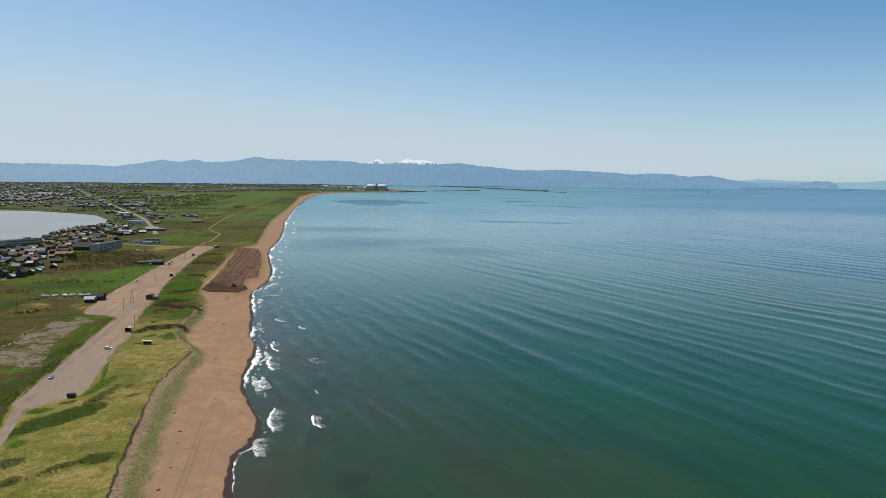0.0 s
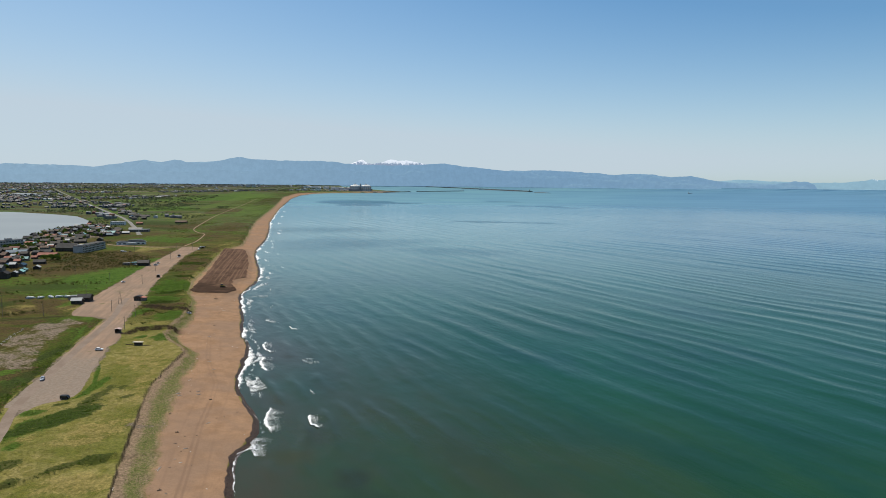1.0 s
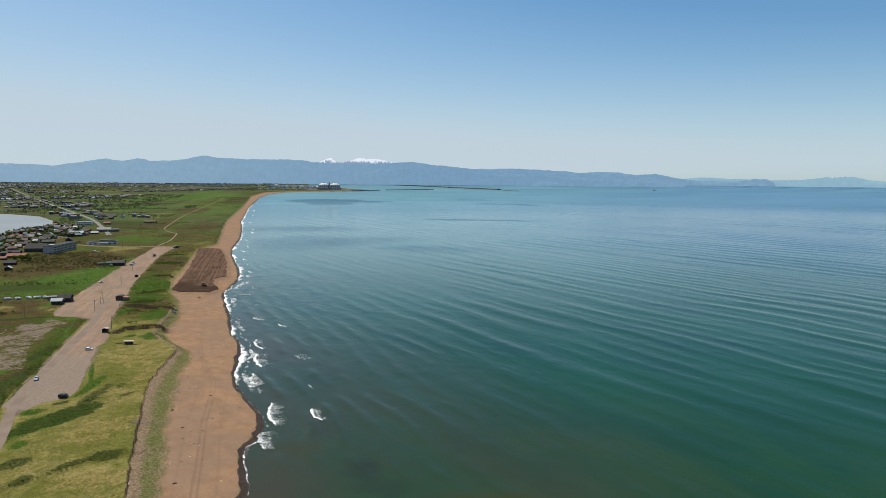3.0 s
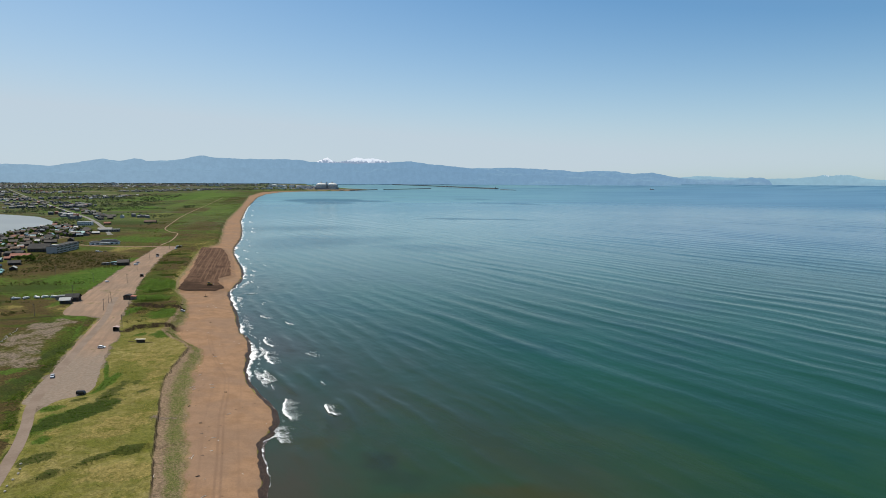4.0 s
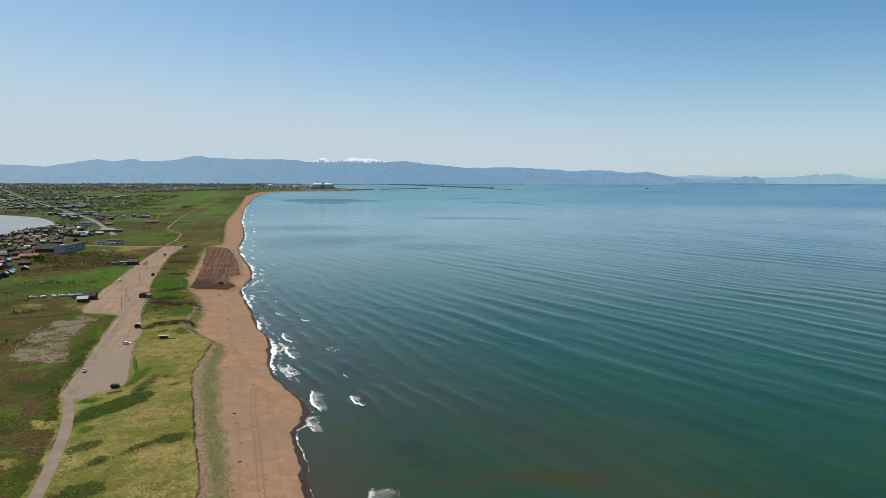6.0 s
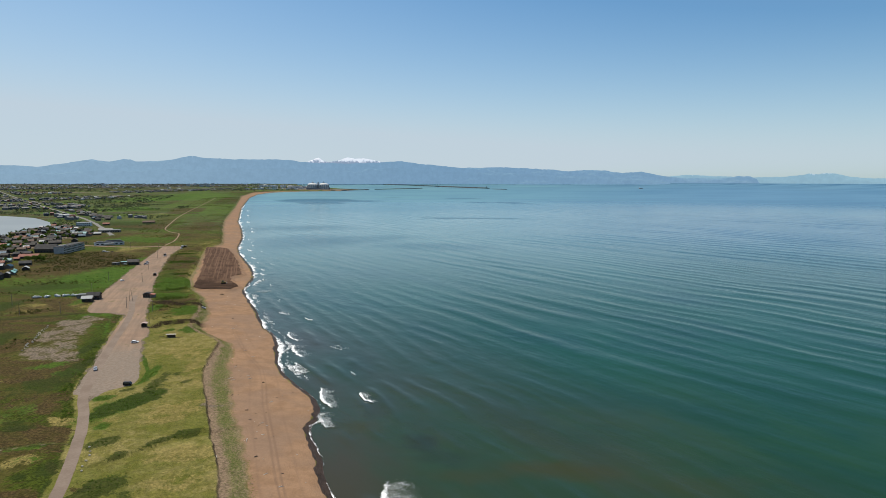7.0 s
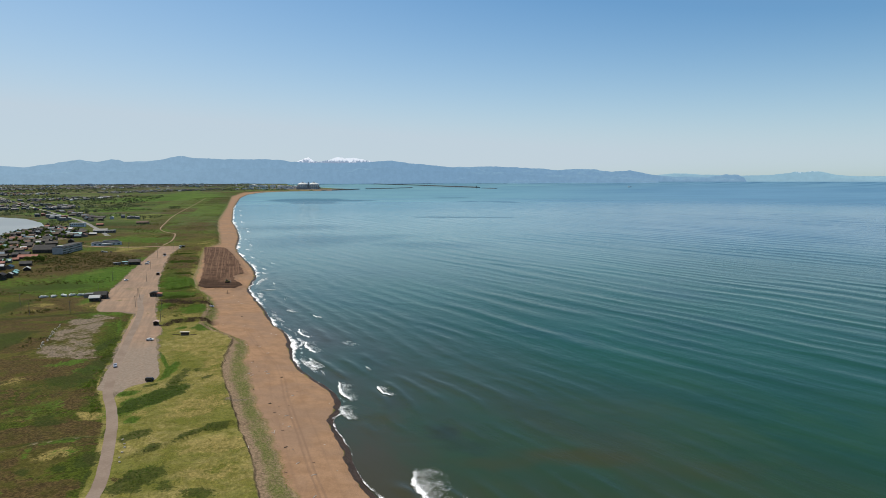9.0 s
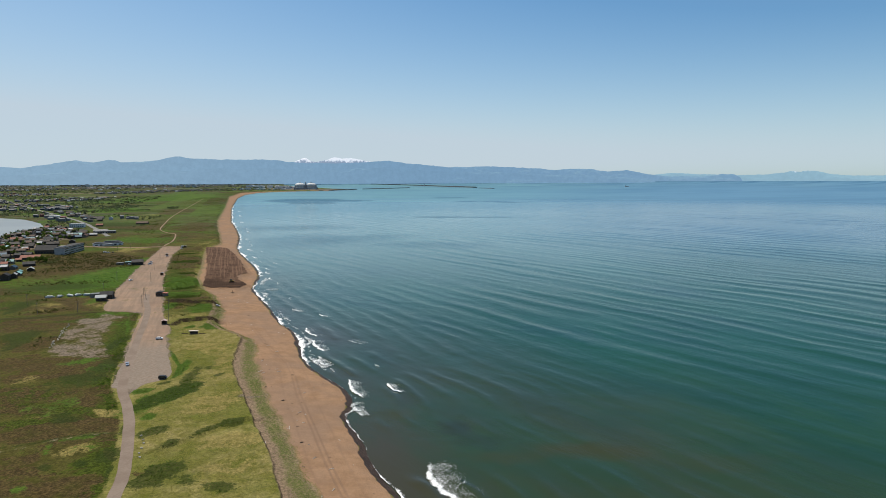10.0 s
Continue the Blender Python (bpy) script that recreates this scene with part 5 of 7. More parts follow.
def house_cloud(name, x, y, seed, label):
    """Low gabled houses over the far plain, joined into one mesh."""
    g_ = np.random.default_rng(seed)
    n = len(x)
    bx, by, bz = bend(x, y, height(x, y) + 1.0)
    kk = np.hypot(bx, by) / np.hypot(x, y)
    a = radians(20) + np.pi / 2 * g_.integers(0, 2, n) + g_.uniform(-0.15, 0.15, n)
    w, d, h, t = g_.uniform(4, 8, n) * (1 + 0.6 * step(y, 3000, 5000)), g_.uniform(3, 4.8, n), g_.uniform(3, 6, n), g_.uniform(1.0, 2.0, n)
    shape = [(-1, -1, -0.4, 0), (1, -1, -0.4, 0), (1, 1, -0.4, 0), (-1, 1, -0.4, 0), (-1, -1, 1, 0), (1, -1, 1, 0), (1, 1, 1, 0), (-1, 1, 1, 0), (-1, 0, 1, 1), (1, 0, 1, 1)]
    vv = np.zeros((n, 10, 3))
    for i, (px, py, pz, pt) in enumerate(shape):
        lx, ly = px * w, py * d
        vv[:, i, 0], vv[:, i, 1] = bx + kk * (lx * np.cos(a) - ly * np.sin(a)), by + kk * (lx * np.sin(a) + ly * np.cos(a))
        vv[:, i, 2] = bz + kk * (pz * h + pt * t)
    faces = [tuple(10 * j + i for i in q) for j in range(n) for q in ((0, 1, 5, 4), (2, 3, 7, 6), (1, 2, 6, 9, 5), (3, 0, 4, 8, 7), (4, 5, 9, 8), (8, 9, 6, 7))]
    k = Mat(name + "_tones")
    isl = k.t.nodes.new("ShaderNodeNewGeometry").outputs["Random Per Island"]
    tone = k.mix(k.ramp(isl, 0.15, 0.75), (0.040, 0.046, 0.056), (0.16, 0.16, 0.16))
    tone = k.mix(k.ramp(isl, 0.93, 0.95), tone, (0.50, 0.50, 0.49))
    tone = k.mix(k.math("MULTIPLY", k.ramp(isl, 0.40, 0.41), k.ramp(isl, 0.47, 0.46)), tone, (0.20, 0.075, 0.055))
    return tagged(new(name, mesh_of(name, vv.reshape(-1, 3), faces, k.finish(tone, 0.7, 0, 0.3))), label, "houses", kind="stuff")


g_far = np.random.default_rng(77)
far_az, far_d = np.radians(g_far.uniform(-52, -16, 9000)), np.exp(g_far.uniform(np.log(2900), np.log(15000), 9000))
far_x, far_y = far_d * np.sin(far_az), far_d * np.cos(far_az)
keep_far = (fbm(far_x, far_y * 0.4, 600, 250) > 0.12 - 0.25 * step(far_d, 4500, 9000)) & (in_or_near(far_x, far_y, POND) > 20) & (far_x < x_of(TOE + COAST_FAR, far_y) - 600) & (to_line(far_x, far_y, MAIN)[0] > 25)
house_cloud("distant_town", far_x[keep_far], far_y[keep_far], 9, "grey and white roofs of the distant town on the plain")
nr_x, nr_y = g_far.uniform(-1500, -600, 1500), g_far.uniform(1350, 2300, 1500)
keep_nr = (to_line(nr_x, nr_y, MAIN)[0] > 14) & (to_line(nr_x, nr_y, MAIN)[0] < 120) & (in_or_near(nr_x, nr_y, LAKE) > 30) & (fbm(nr_x, nr_y, 140, 251) > 0.05)
house_cloud("roadside_houses", nr_x[keep_nr], nr_y[keep_nr], 10, "low houses strung along the main road")


def block(name, label, w, d, floors, roof_mat, wall_mat, category="building", bay=3.6, storey=3.3, tower=None):
    """A flat-roofed building with rows of single windows."""
    ob = thing(name, label, category)
    h = floors * storey + 0.4
    part("wall", B(-w / 2, w / 2, -d / 2, d / 2, -0.6, h), wall_mat, ob)
    bm = bmesh.new()
    box(bm, -w / 2 - 0.2, w / 2 + 0.2, -d / 2 - 0.2, d / 2 + 0.2, h, h + 0.5)
    part("roof", bm, roof_mat, ob)
    first = None
    for side in (-1, 1):
        for fl in range(floors):
            n = int(w / bay)
            for i in range(n):
                if first is None:
                    first = part("window", B(-bay * 0.34, bay * 0.34, -0.06, 0.06, 0, 1.5), glass_dark, ob, "dark window pane")
                    win = first
                else:
                    win = new("window", first.data)
                    win.parent = ob
                win.matrix_basis = pose((i + 0.5) * w / n - w / 2, side * (d / 2 + 0.03), 1.0 + fl * storey)
    if tower:
        tx_, tw, th = tower
        part("stair_tower", B(tx_ - tw / 2, tx_ + tw / 2, -3, 3, h, h + th), wall_mat, ob)
    part("entrance", B(-1.2, 1.2, -d / 2 - 0.5, -d / 2 + 0.02, 0, 2.6), concrete, ob)
    return ob


def along(x0, y0, x1, y1):
    return (x0 + x1) / 2, (y0 + y1) / 2, math.degrees(math.atan2(y1 - y0, x1 - x0))


# school by the lake, inn, hall, bath house, roadside shop
block("school_building", "long three-storey white concrete school by the lake", 44, 11, 3, ROOF["l"][1], wall_grey, tower=(6, 7, 2.6)).matrix_basis = spot(-622, 818, 66)
block("school_wing", "white concrete school wing beside the lake", 30, 11, 3, ROOF["l"][1], wall_grey).matrix_basis = spot(-642, 800, 150)
block("inn_building", "three-storey pale grey inn with a flat roof", 62, 12, 3, ROOF["g"][1], wall_grey, storey=2.8, tower=(-22, 9, 1.8)).matrix_basis = spot(-497, 811, 98)
hall = house(24, 17, 4.6, "g", True, 1, label="large grey-roofed hall with dark walls", group="")
hall.name = "hall"
hall["category"] = "hall"
hall.matrix_basis = spot(-521, 803, 10)


def bath_house():
    ob = thing("bath_house", "low white bath house with several pitched pale roofs", "building")
    part("wall", B(-19, 19, -7, 7, -0.6, 3.4), wall_white, ob)
    bm = bmesh.new()
    for x, y, w, d, z, h in ((0, -3, 40, 8, 3.4, 1.4), (6, 5, 26, 9, 3.6, 2.6), (-12, 4, 14, 8, 3.4, 1.6)):
        prism(bm, [(x - w / 2, z), (x + w / 2, z), (x + w / 2 - 1, z + 0.4), (x - w / 2 + 1, z + 0.4)], y - d / 2, y + d / 2)
        prism(bm, [(x - w / 2 + 1, z + 0.38), (x + w / 2 - 1, z + 0.38), (x + w / 2 - 4, z + h), (x - w / 2 + 4, z + h)], y - d / 4, y + d / 4)
    part("roof", bm, ROOF["l"][1], ob)
    part("porch", B(-6, 6, -10.5, -7.0, 2.7, 3.0), frame_white, ob)
    for x in (-15, -9, 9, 15):
        part("window", B(x - 1.6, x + 1.6, -7.08, -6.98, 0.8, 2.4), glass_dark, ob, "dark window pane")
    for x in (-5.5, 5.5):
        part("post", B(x - 0.15, x + 0.15, -10.3, -10.0, 0, 2.7), frame_white, ob)
    return ob


bath_house().matrix_basis = spot(-490, 896, 30)
block("roadside_shop", "white two-storey roadside shop with a pale roof", 26, 14, 2, ROOF["w"][1], wall_white).matrix_basis = spot(-728, 1256, 15)
block("warehouse", "low pale warehouse with a wide flat roof", 32, 16, 1, ROOF["l"][1], wall_pale).matrix_basis = spot(-600, 1110, 20)


# ---- cars ----
def car(paint, label, length=3.6, width=1.55, height_=1.5, van=False):
    ob = thing("car", label, "car", "parked cars")
    l, w, h = length / 2, width / 2, height_
    body = bmesh.new()
    if van:
        line = [(-l, 0.35), (l, 0.35), (l, 0.95), (l - 0.25, 1.05), (l - 0.8, h), (-l + 0.1, h), (-l, 1.0)]
    else:
        line = [(-l, 0.35), (l, 0.35), (l, 0.75), (l - 0.15, 0.88), (l * 0.45, 0.98), (l * 0.12, h), (-l * 0.62, h), (-l * 0.93, 0.98), (-l, 0.85)]
    prism(body, line, -w, w)
    bmesh.ops.bevel(body, geom=body.edges[:], offset=0.06, segments=1, affect="EDGES")
    part("body", body, paint, ob)
    side = [(-l * 0.75, 0.98), (l * (0.6 if van else 0.32), 0.98), (l * (0.5 if van else 0.08), h - 0.12), (-l * 0.6, h - 0.12)]
    for s in (-1, 1):
        part("side_window", prism(bmesh.new(), side, s * w - 0.02, s * w + 0.02), glass_dark, ob)
    wind = bmesh.new()
    x0, x1 = (l - 0.28, l - 0.78) if van else (l * 0.43, l * 0.14)
    f = [wind.verts.new(p) for p in ((x0 + 0.05, -w * 0.85, 1.02), (x0 + 0.05, w * 0.85, 1.02), (x1 + 0.07, w * 0.8, h - 0.08), (x1 + 0.07, -w * 0.8, h - 0.08),
                                     (x0, -w * 0.85, 0.98), (x0, w * 0.85, 0.98), (x1, w * 0.8, h - 0.12), (x1, -w * 0.8, h - 0.12))]
    for q in ((0, 1, 2, 3), (7, 6, 5, 4), (0, 4, 5, 1), (1, 5, 6, 2), (2, 6, 7, 3), (3, 7, 4, 0)):
        wind.faces.new([f[i] for i in q])
    part("windscreen", wind, glass_dark, ob)
    for x in (-l * 0.62, l * 0.62):
        for s in (-1, 1):
            bm = bmesh.new()
            tube(bm, 0, 0, -0.1, 0.1, 0.32, 0.32, 14)
            wh = part("wheel", bm, rubber, ob)
            wh.matrix_basis = pose(x, s * (w - 0.06), 0.32, 90)
            bm = bmesh.new()
            tube(bm, 0, 0, -0.115, 0.115, 0.18, 0.18, 10)
            part("rim", bm, steel, wh)
    for s in (-1, 1):
        part("headlight", B(l - 0.08, l + 0.02, s * w * 0.7 - 0.16, s * w * 0.7 + 0.16, 0.62, 0.78), frame_white, ob)
        part("tail_light", B(-l - 0.02, -l + 0.06, s * w * 0.75 - 0.12, s * w * 0.75 + 0.12, 0.68, 0.88), rust, ob)
    return ob


def paint(name, c):
    return painted(name, c, tuple(v * 1.08 for v in c), 0.5, 0.4, spec=0.5 if c[0] > 0.1 else 0.15)


white_paint, black_paint, silver_paint, blue_paint = paint("paint_white", (0.72, 0.73, 0.73)), paint("paint_black", (0.012, 0.012, 0.014)), paint("paint_silver", (0.40, 0.42, 0.45)), paint("paint_blue_grey", (0.20, 0.25, 0.34))


def on_lot(x, y, rz):
    return pose(x, y, 5.59 if float(in_or_near(np.array([x]), np.array([y]), LOT)[0]) < 0 else ground_at(x, y) + 0.05, 0, 0, rz)


car(white_paint, "white estate car on the gravel car park", 4.1, 1.6, 1.5).matrix_basis = on_lot(-190, 349.5, 8)
car(black_paint, "black van at the grassy edge of the car park", 3.7, 1.55, 1.75, True).matrix_basis = on_lot(-156.8, 273.6, 4)
road_car = car(blue_paint, "blue-grey small car on the dune road", 3.5, 1.5, 1.5)
road_car.matrix_basis = pose(-184.3, 297, 5.61, 0, 0, -65)
spare = {"w": Kind(lambda: car(white_paint, "small white car on the gravel car park", 3.6, 1.5, 1.5)), "s": Kind(lambda: car(silver_paint, "silver car on the gravel car park")),
         "v": Kind(lambda: car(white_paint, "white van on the gravel car park", 4.2, 1.6, 1.9, True)), "k": Kind(lambda: car(black_paint, "dark car at the far end of the car park"))}
for kind, x, y, rz in (("w", -309, 572, 60), ("v", -340, 686, 20), ("s", -346, 703, 10), ("s", -341, 690, 15), ("k", -372, 862, 60), ("v", -374, 870, 60), ("k", -371, 875, 60), ("w", -366, 846, 70), ("s", -190.5, 456, 0),
                       ("s", -351, 760, 30), ("w", -442, 800, 10), ("v", -448, 803, 20), ("k", -437, 802, 100), ("s", -362, 684, 0)):
    spare[kind].place(on_lot(x, y, rz))


# ---- sheds and huts on the dunes ----
def hut(w, d, h, roof_mat, wall_mat, label, name="hut", open_front=True):
    ob = thing(name, label, "hut")
    part("back_wall", B(-w / 2, w / 2, d / 2 - 0.1, d / 2, -0.4, h), wall_mat, ob)
    for s in (-1, 1):
        part("side_wall", B(s * w / 2 - 0.05, s * w / 2 + 0.05, -d / 2 + 0.1, d / 2 - 0.1, -0.4, h - 0.05), wall_mat, ob)
        part("post", B(s * (w / 2 - 0.1) - 0.07, s * (w / 2 - 0.1) + 0.07, -d / 2 - 0.08, -d / 2 + 0.06, -0.4, h), wood_dark, ob)
    if not open_front:
        part("front_wall", B(-w / 2 + 0.9, w / 2 - 0.1, -d / 2 + 0.08, -d / 2 + 0.18, -0.4, h - 0.06), wall_mat, ob)
    bm = bmesh.new()
    prism(bm, [(-w / 2 - 0.4, h), (0, h + 0.55), (w / 2 + 0.4, h), (w / 2 + 0.4, h + 0.14), (0, h + 0.7), (-w / 2 - 0.4, h + 0.14)], -d / 2 - 0.4, d / 2 + 0.4)
    part("roof", bm, roof_mat, ob)
    part("bench", B(-w / 2 + 0.3, w / 2 - 0.3, d / 2 - 0.6, d / 2 - 0.15, 0.35, 0.45), wood_grey, ob)
    return ob


pinkish = painted("roof_faded_pink", (0.40, 0.29, 0.26), (0.48, 0.36, 0.32), 0.6, 0.7)
hut(2.9, 2.5, 2.2, pinkish, wood_dark, "dark wooden hut with a faded pinkish roof").matrix_basis = on_lot(-203.5, 390, 10)
hut(2.6, 2.3, 2.1, ROOF["l"][1], wood_dark, "dark wooden hut with a pale roof at the car park").matrix_basis = on_lot(-294, 606, 15)
hut(2.7, 2.3, 2.1, ROOF["l"][1], wood_dark, "dark wooden hut with a pale roof at the car park").matrix_basis = on_lot(-355, 769, 15)
hut(3.4, 2.6, 2.2, ROOF["l"][1], wood_dark, "small pale-roofed hut on the dune").matrix_basis = spot(-366, 858, 10)


def shelter():
    ob = thing("beach_shelter", "long low shelter with a cream flat roof on the dune", "shelter")
    part("roof", B(-2.8, 2.8, -0.9, 0.9, 1.9, 2.1), painted("roof_cream", (0.52, 0.46, 0.36), (0.60, 0.54, 0.43), 0.6), ob)
    part("wall", B(-2.4, 2.4, 0.3, 0.5, -0.4, 1.9), wood_dark, ob)
    for x in (-2.6, -0.9, 0.9, 2.6):
        part("post", B(x - 0.08, x + 0.08, -0.8, -0.64, -0.4, 1.9), wood_dark, ob)
    part("bench", B(-2.2, 2.2, -0.25, 0.15, 0.3, 0.4), wood_grey, ob)
    return ob


shelter().matrix_basis = spot(-174, 361, 5)


def timber(l, r, material, label="", name="driftwood"):
    """A crooked tapering log with a branch stub."""
    ob = thing(name, label or "bleached driftwood log on the sand", "driftwood", "driftwood on the beach")
    bm = bmesh.new()
    n, rings = 7, []
    for i in range(6):
        t = i / 5
        rr = r * (1 - 0.45 * t)
        rings.append([bm.verts.new((l * (t - 0.5), 0.12 * l * math.sin(t * 4) * 0.4 + rr * math.cos(2 * math.pi * k_ / n), r * 0.8 + rr * math.sin(2 * math.pi * k_ / n))) for k_ in range(n)])
    for a, b in zip(rings, rings[1:]):
        for k_ in range(n):
            bm.faces.new((a[k_], a[(k_ + 1) % n], b[(k_ + 1) % n], b[k_]))
    bm.faces.new(rings[0])
    bm.faces.new(rings[-1])
    part("log", bm, material, ob)
    bm = bmesh.new()
    tube(bm, l * 0.1, 0, r * 0.8, r * 3.0, r * 0.45, r * 0.25, 6, (l * 0.08, r * 1.5))
    part("branch", bm, material, ob)
    return ob


bleached = painted("driftwood_bleached", (0.40, 0.36, 0.31), (0.52, 0.48, 0.42), 1.5, 0.9)
logs = [Kind(lambda: timber(3.2, 0.18, bleached)), Kind(lambda: timber(1.8, 0.14, bleached)), Kind(lambda: timber(1.3, 0.2, wood_dark, "dark waterlogged driftwood on the sand"))]
for i, (x, y, rz, kd) in enumerate(((-85.5, 219, 100, 0), (-116, 292, 60, 0), (-114, 290, 40, 1), (-107, 294, 10, 1), (-117, 333, 20, 1), (-107, 268, 80, 2), (-85, 237, 30, 1), (-99, 289, 0, 2), (-71, 192, 60, 1), (-61, 169, 70, 1),
                                    (-109, 298, 15, 1), (-125, 345, 30, 1), (-150, 400, 10, 1), (-160, 430, 60, 2), (-90, 200, 110, 1), (-78, 205, 40, 2), (-64, 184, 30, 1), (-120, 312, 70, 1), (-175, 480, 15, 1), (-95, 250, 10, 2), (-88, 262, 50, 1))):
    logs[kd].place(spot(x, y, rz, 0.02))
for s, x, y in ((1, -179.5, 361.5), (1, -168.8, 361.2)):
    t_ = timber(3.8, 0.22, wood_dark, "dark weathered log beside the shelter")
    t_.matrix_basis = spot(x, y, 6, 0.02)


def stall():
    ob = thing("beach_stall", "dark beach stall with grey and rust-red sheet roofs", "stall")
    part("wall", B(-4.2, 1.0, -2.5, 2.5, -0.3, 2.6), wood_dark, ob)
    part("annex", B(1.2, 4.6, -3.2, 0.6, -0.3, 2.2), wood_grey, ob)
    part("grey_roof", prism(bmesh.new(), [(-4.6, 2.6), (1.2, 2.6), (0.9, 3.3), (-1.6, 3.9), (-4.4, 3.0)], -2.9, 2.9), ROOF["g"][1], ob)
    part("red_roof", prism(bmesh.new(), [(1.25, 2.3), (5.0, 2.2), (5.0, 2.45), (1.25, 2.9)], -3.6, 1.0), rust, ob)
    part("storage_box", B(-1.5, 1.0, 2.9, 4.6, -0.3, 1.8, inset=0.1), black_paint, ob)
    for x in (-3.4, -1.6, 0.1):
        part("window", B(x - 0.5, x + 0.5, -2.58, -2.48, 0.9, 1.8), glass_dark, ob)
    return ob


stall().matrix_basis = on_lot(-247.5, 493, 10)


def bulldozer():
    ob = thing("bulldozer", "yellow bulldozer working on the dark sand", "bulldozer")
    part("body", prism(bmesh.new(), [(-2.0, 0.6), (2.0, 0.6), (2.1, 1.7), (0.3, 1.9), (-2.0, 1.9)], -0.7, 0.7), yellow, ob)
    part("cab", B(-1.4, 0.3, -0.65, 0.65, 1.9, 3.0, inset=0.12), glass_dark, ob)
    part("cab_roof", B(-1.5, 0.4, -0.75, 0.75, 3.02, 3.14), yellow, ob)
    for s in (-1, 1):
        part("track", prism(bmesh.new(), [(-2.2, 0.35), (-1.7, 0), (1.7, 0), (2.2, 0.35), (1.8, 0.9), (-1.8, 0.9)], s * 1.0 - 0.28, s * 1.0 + 0.28), rubber, ob)
        part("arm", B(1.5, 2.9, s * 0.85 - 0.07, s * 0.85 + 0.07, 0.5, 0.7), yellow, ob)
    part("blade", prism(bmesh.new(), [(2.9, 0.05), (3.15, 0.0), (2.98, 0.55), (3.1, 1.15), (2.9, 1.1)], -1.7, 1.7), steel, ob)
    part("exhaust", tube(bmesh.new(), 1.3, 0.3, 1.85, 2.7, 0.07, 0.06, 8), steel, ob)
    return ob


bulldozer().matrix_basis = pose(-215, 571, float(field_z(np.array([-215.0]), np.array([571.0]))[0]) - 0.1, 0, 0, 20)


def marker(h=3.0):
    ob = thing("survey_post", "thin dark wooden post with a cross board in the sand", "post")
    part("post", B(-0.1, 0.1, -0.1, 0.1, -0.5, h, inset=0.02), wood_dark, ob)
    part("cross_board", B(-1.6, 1.6, -0.13, -0.1, 0.4, 0.8), wood_dark, ob)
    return ob


marker().matrix_basis = spot(-199, 521, 0)


def utility_pole(h=8.5, arm=True):
    ob = thing("utility_pole", "weathered grey utility pole with a cross arm", "pole", "poles along the car park")
    part("pole", tube(bmesh.new(), 0, 0, -0.6, h, 0.17, 0.11, 9), wood_grey, ob)
    part("cross_arm", B(-0.9, 0.9, -0.06, 0.06, h - 0.7, h - 0.55), wood_dark, ob)
    for x in (-0.8, 0.0, 0.8):
        part("insulator", tube(bmesh.new(), x, 0, h - 0.55, h - 0.35, 0.05, 0.04, 6), frame_white, ob)
    return ob


pole = Kind(utility_pole)
for x, y in ((-244, 449), (-288, 567), (-204, 398), (-219, 436), (-304, 421), (-280, 428), (-321, 571), (-375, 846), (-392, 835), (-430, 800), (-300, 505), (-332, 455), (-380, 610), (-437, 850), (-352, 742), (-318, 645), (-470, 868)):
    pole.place(spot(x, y, rng.uniform(0, 90)))


def a_frame():
    ob = thing("pole_frame", "tall wooden A-frame mast with a grass patch at its foot", "mast")
    for s in (-1, 1):
        part("leg", tube(bmesh.new(), s * 1.3, 0, -0.5, 9.5, 0.15, 0.1, 8, (-s * 1.05, 0)), wood_grey, ob)
    part("brace", B(-0.8, 0.8, -0.05, 0.05, 4.0, 4.15), wood_dark, ob)
    return ob


a_frame().matrix_basis = spot(-254, 476, 10)


# ---- homesteads by the car park ----
def shed(w, d, h, roof_mat, wall_mat, label, name="shed"):
    ob = thing(name, label, "shed")
    part("wall", B(-w / 2, w / 2, -d / 2, d / 2, -0.5, h), wall_mat, ob)
    part("roof", prism(bmesh.new(), [(-w / 2 - 0.3, h), (w / 2 + 0.3, h + 0.02), (w / 2 + 0.3, h + 0.5), (-w / 2 - 0.3, h + 0.2)], -d / 2 - 0.3, d / 2 + 0.3), roof_mat, ob)
    part("door", B(-0.6, 0.6, -d / 2 - 0.05, -d / 2 + 0.02, 0, 2.0), wood_dark, ob)
    return ob


shed(9, 6, 2.9, ROOF["l"][1], wall_pale, "pale-roofed shed in the grass").matrix_basis = spot(-297, 488, 8)
h1 = house(9, 7, 3.2, "g", True, 1, label="dark house with a grey roof beside the dune road", group="")
h1.matrix_basis = spot(-287, 484, 12)
h2 = house(7, 5, 2.8, "w", True, 1, label="low dark cabin with a patched white roof", group="")
h2.matrix_basis = spot(-286, 473, 14)
h3 = house(11, 8, 3.4, "d", True, 1, label="black-walled house with a brown roof by the car park", group="")
h3.matrix_basis = spot(-353, 685, 20)
shed(6, 4, 2.4, ROOF["t"][1], wall_pale, "pale green-roofed shed beside the black house").matrix_basis = spot(-366, 690, 16)
shed(7, 4, 2.2, ROOF["l"][1], wall_pale, "low pale shed beside the black house").matrix_basis = spot(-372, 684, 10)


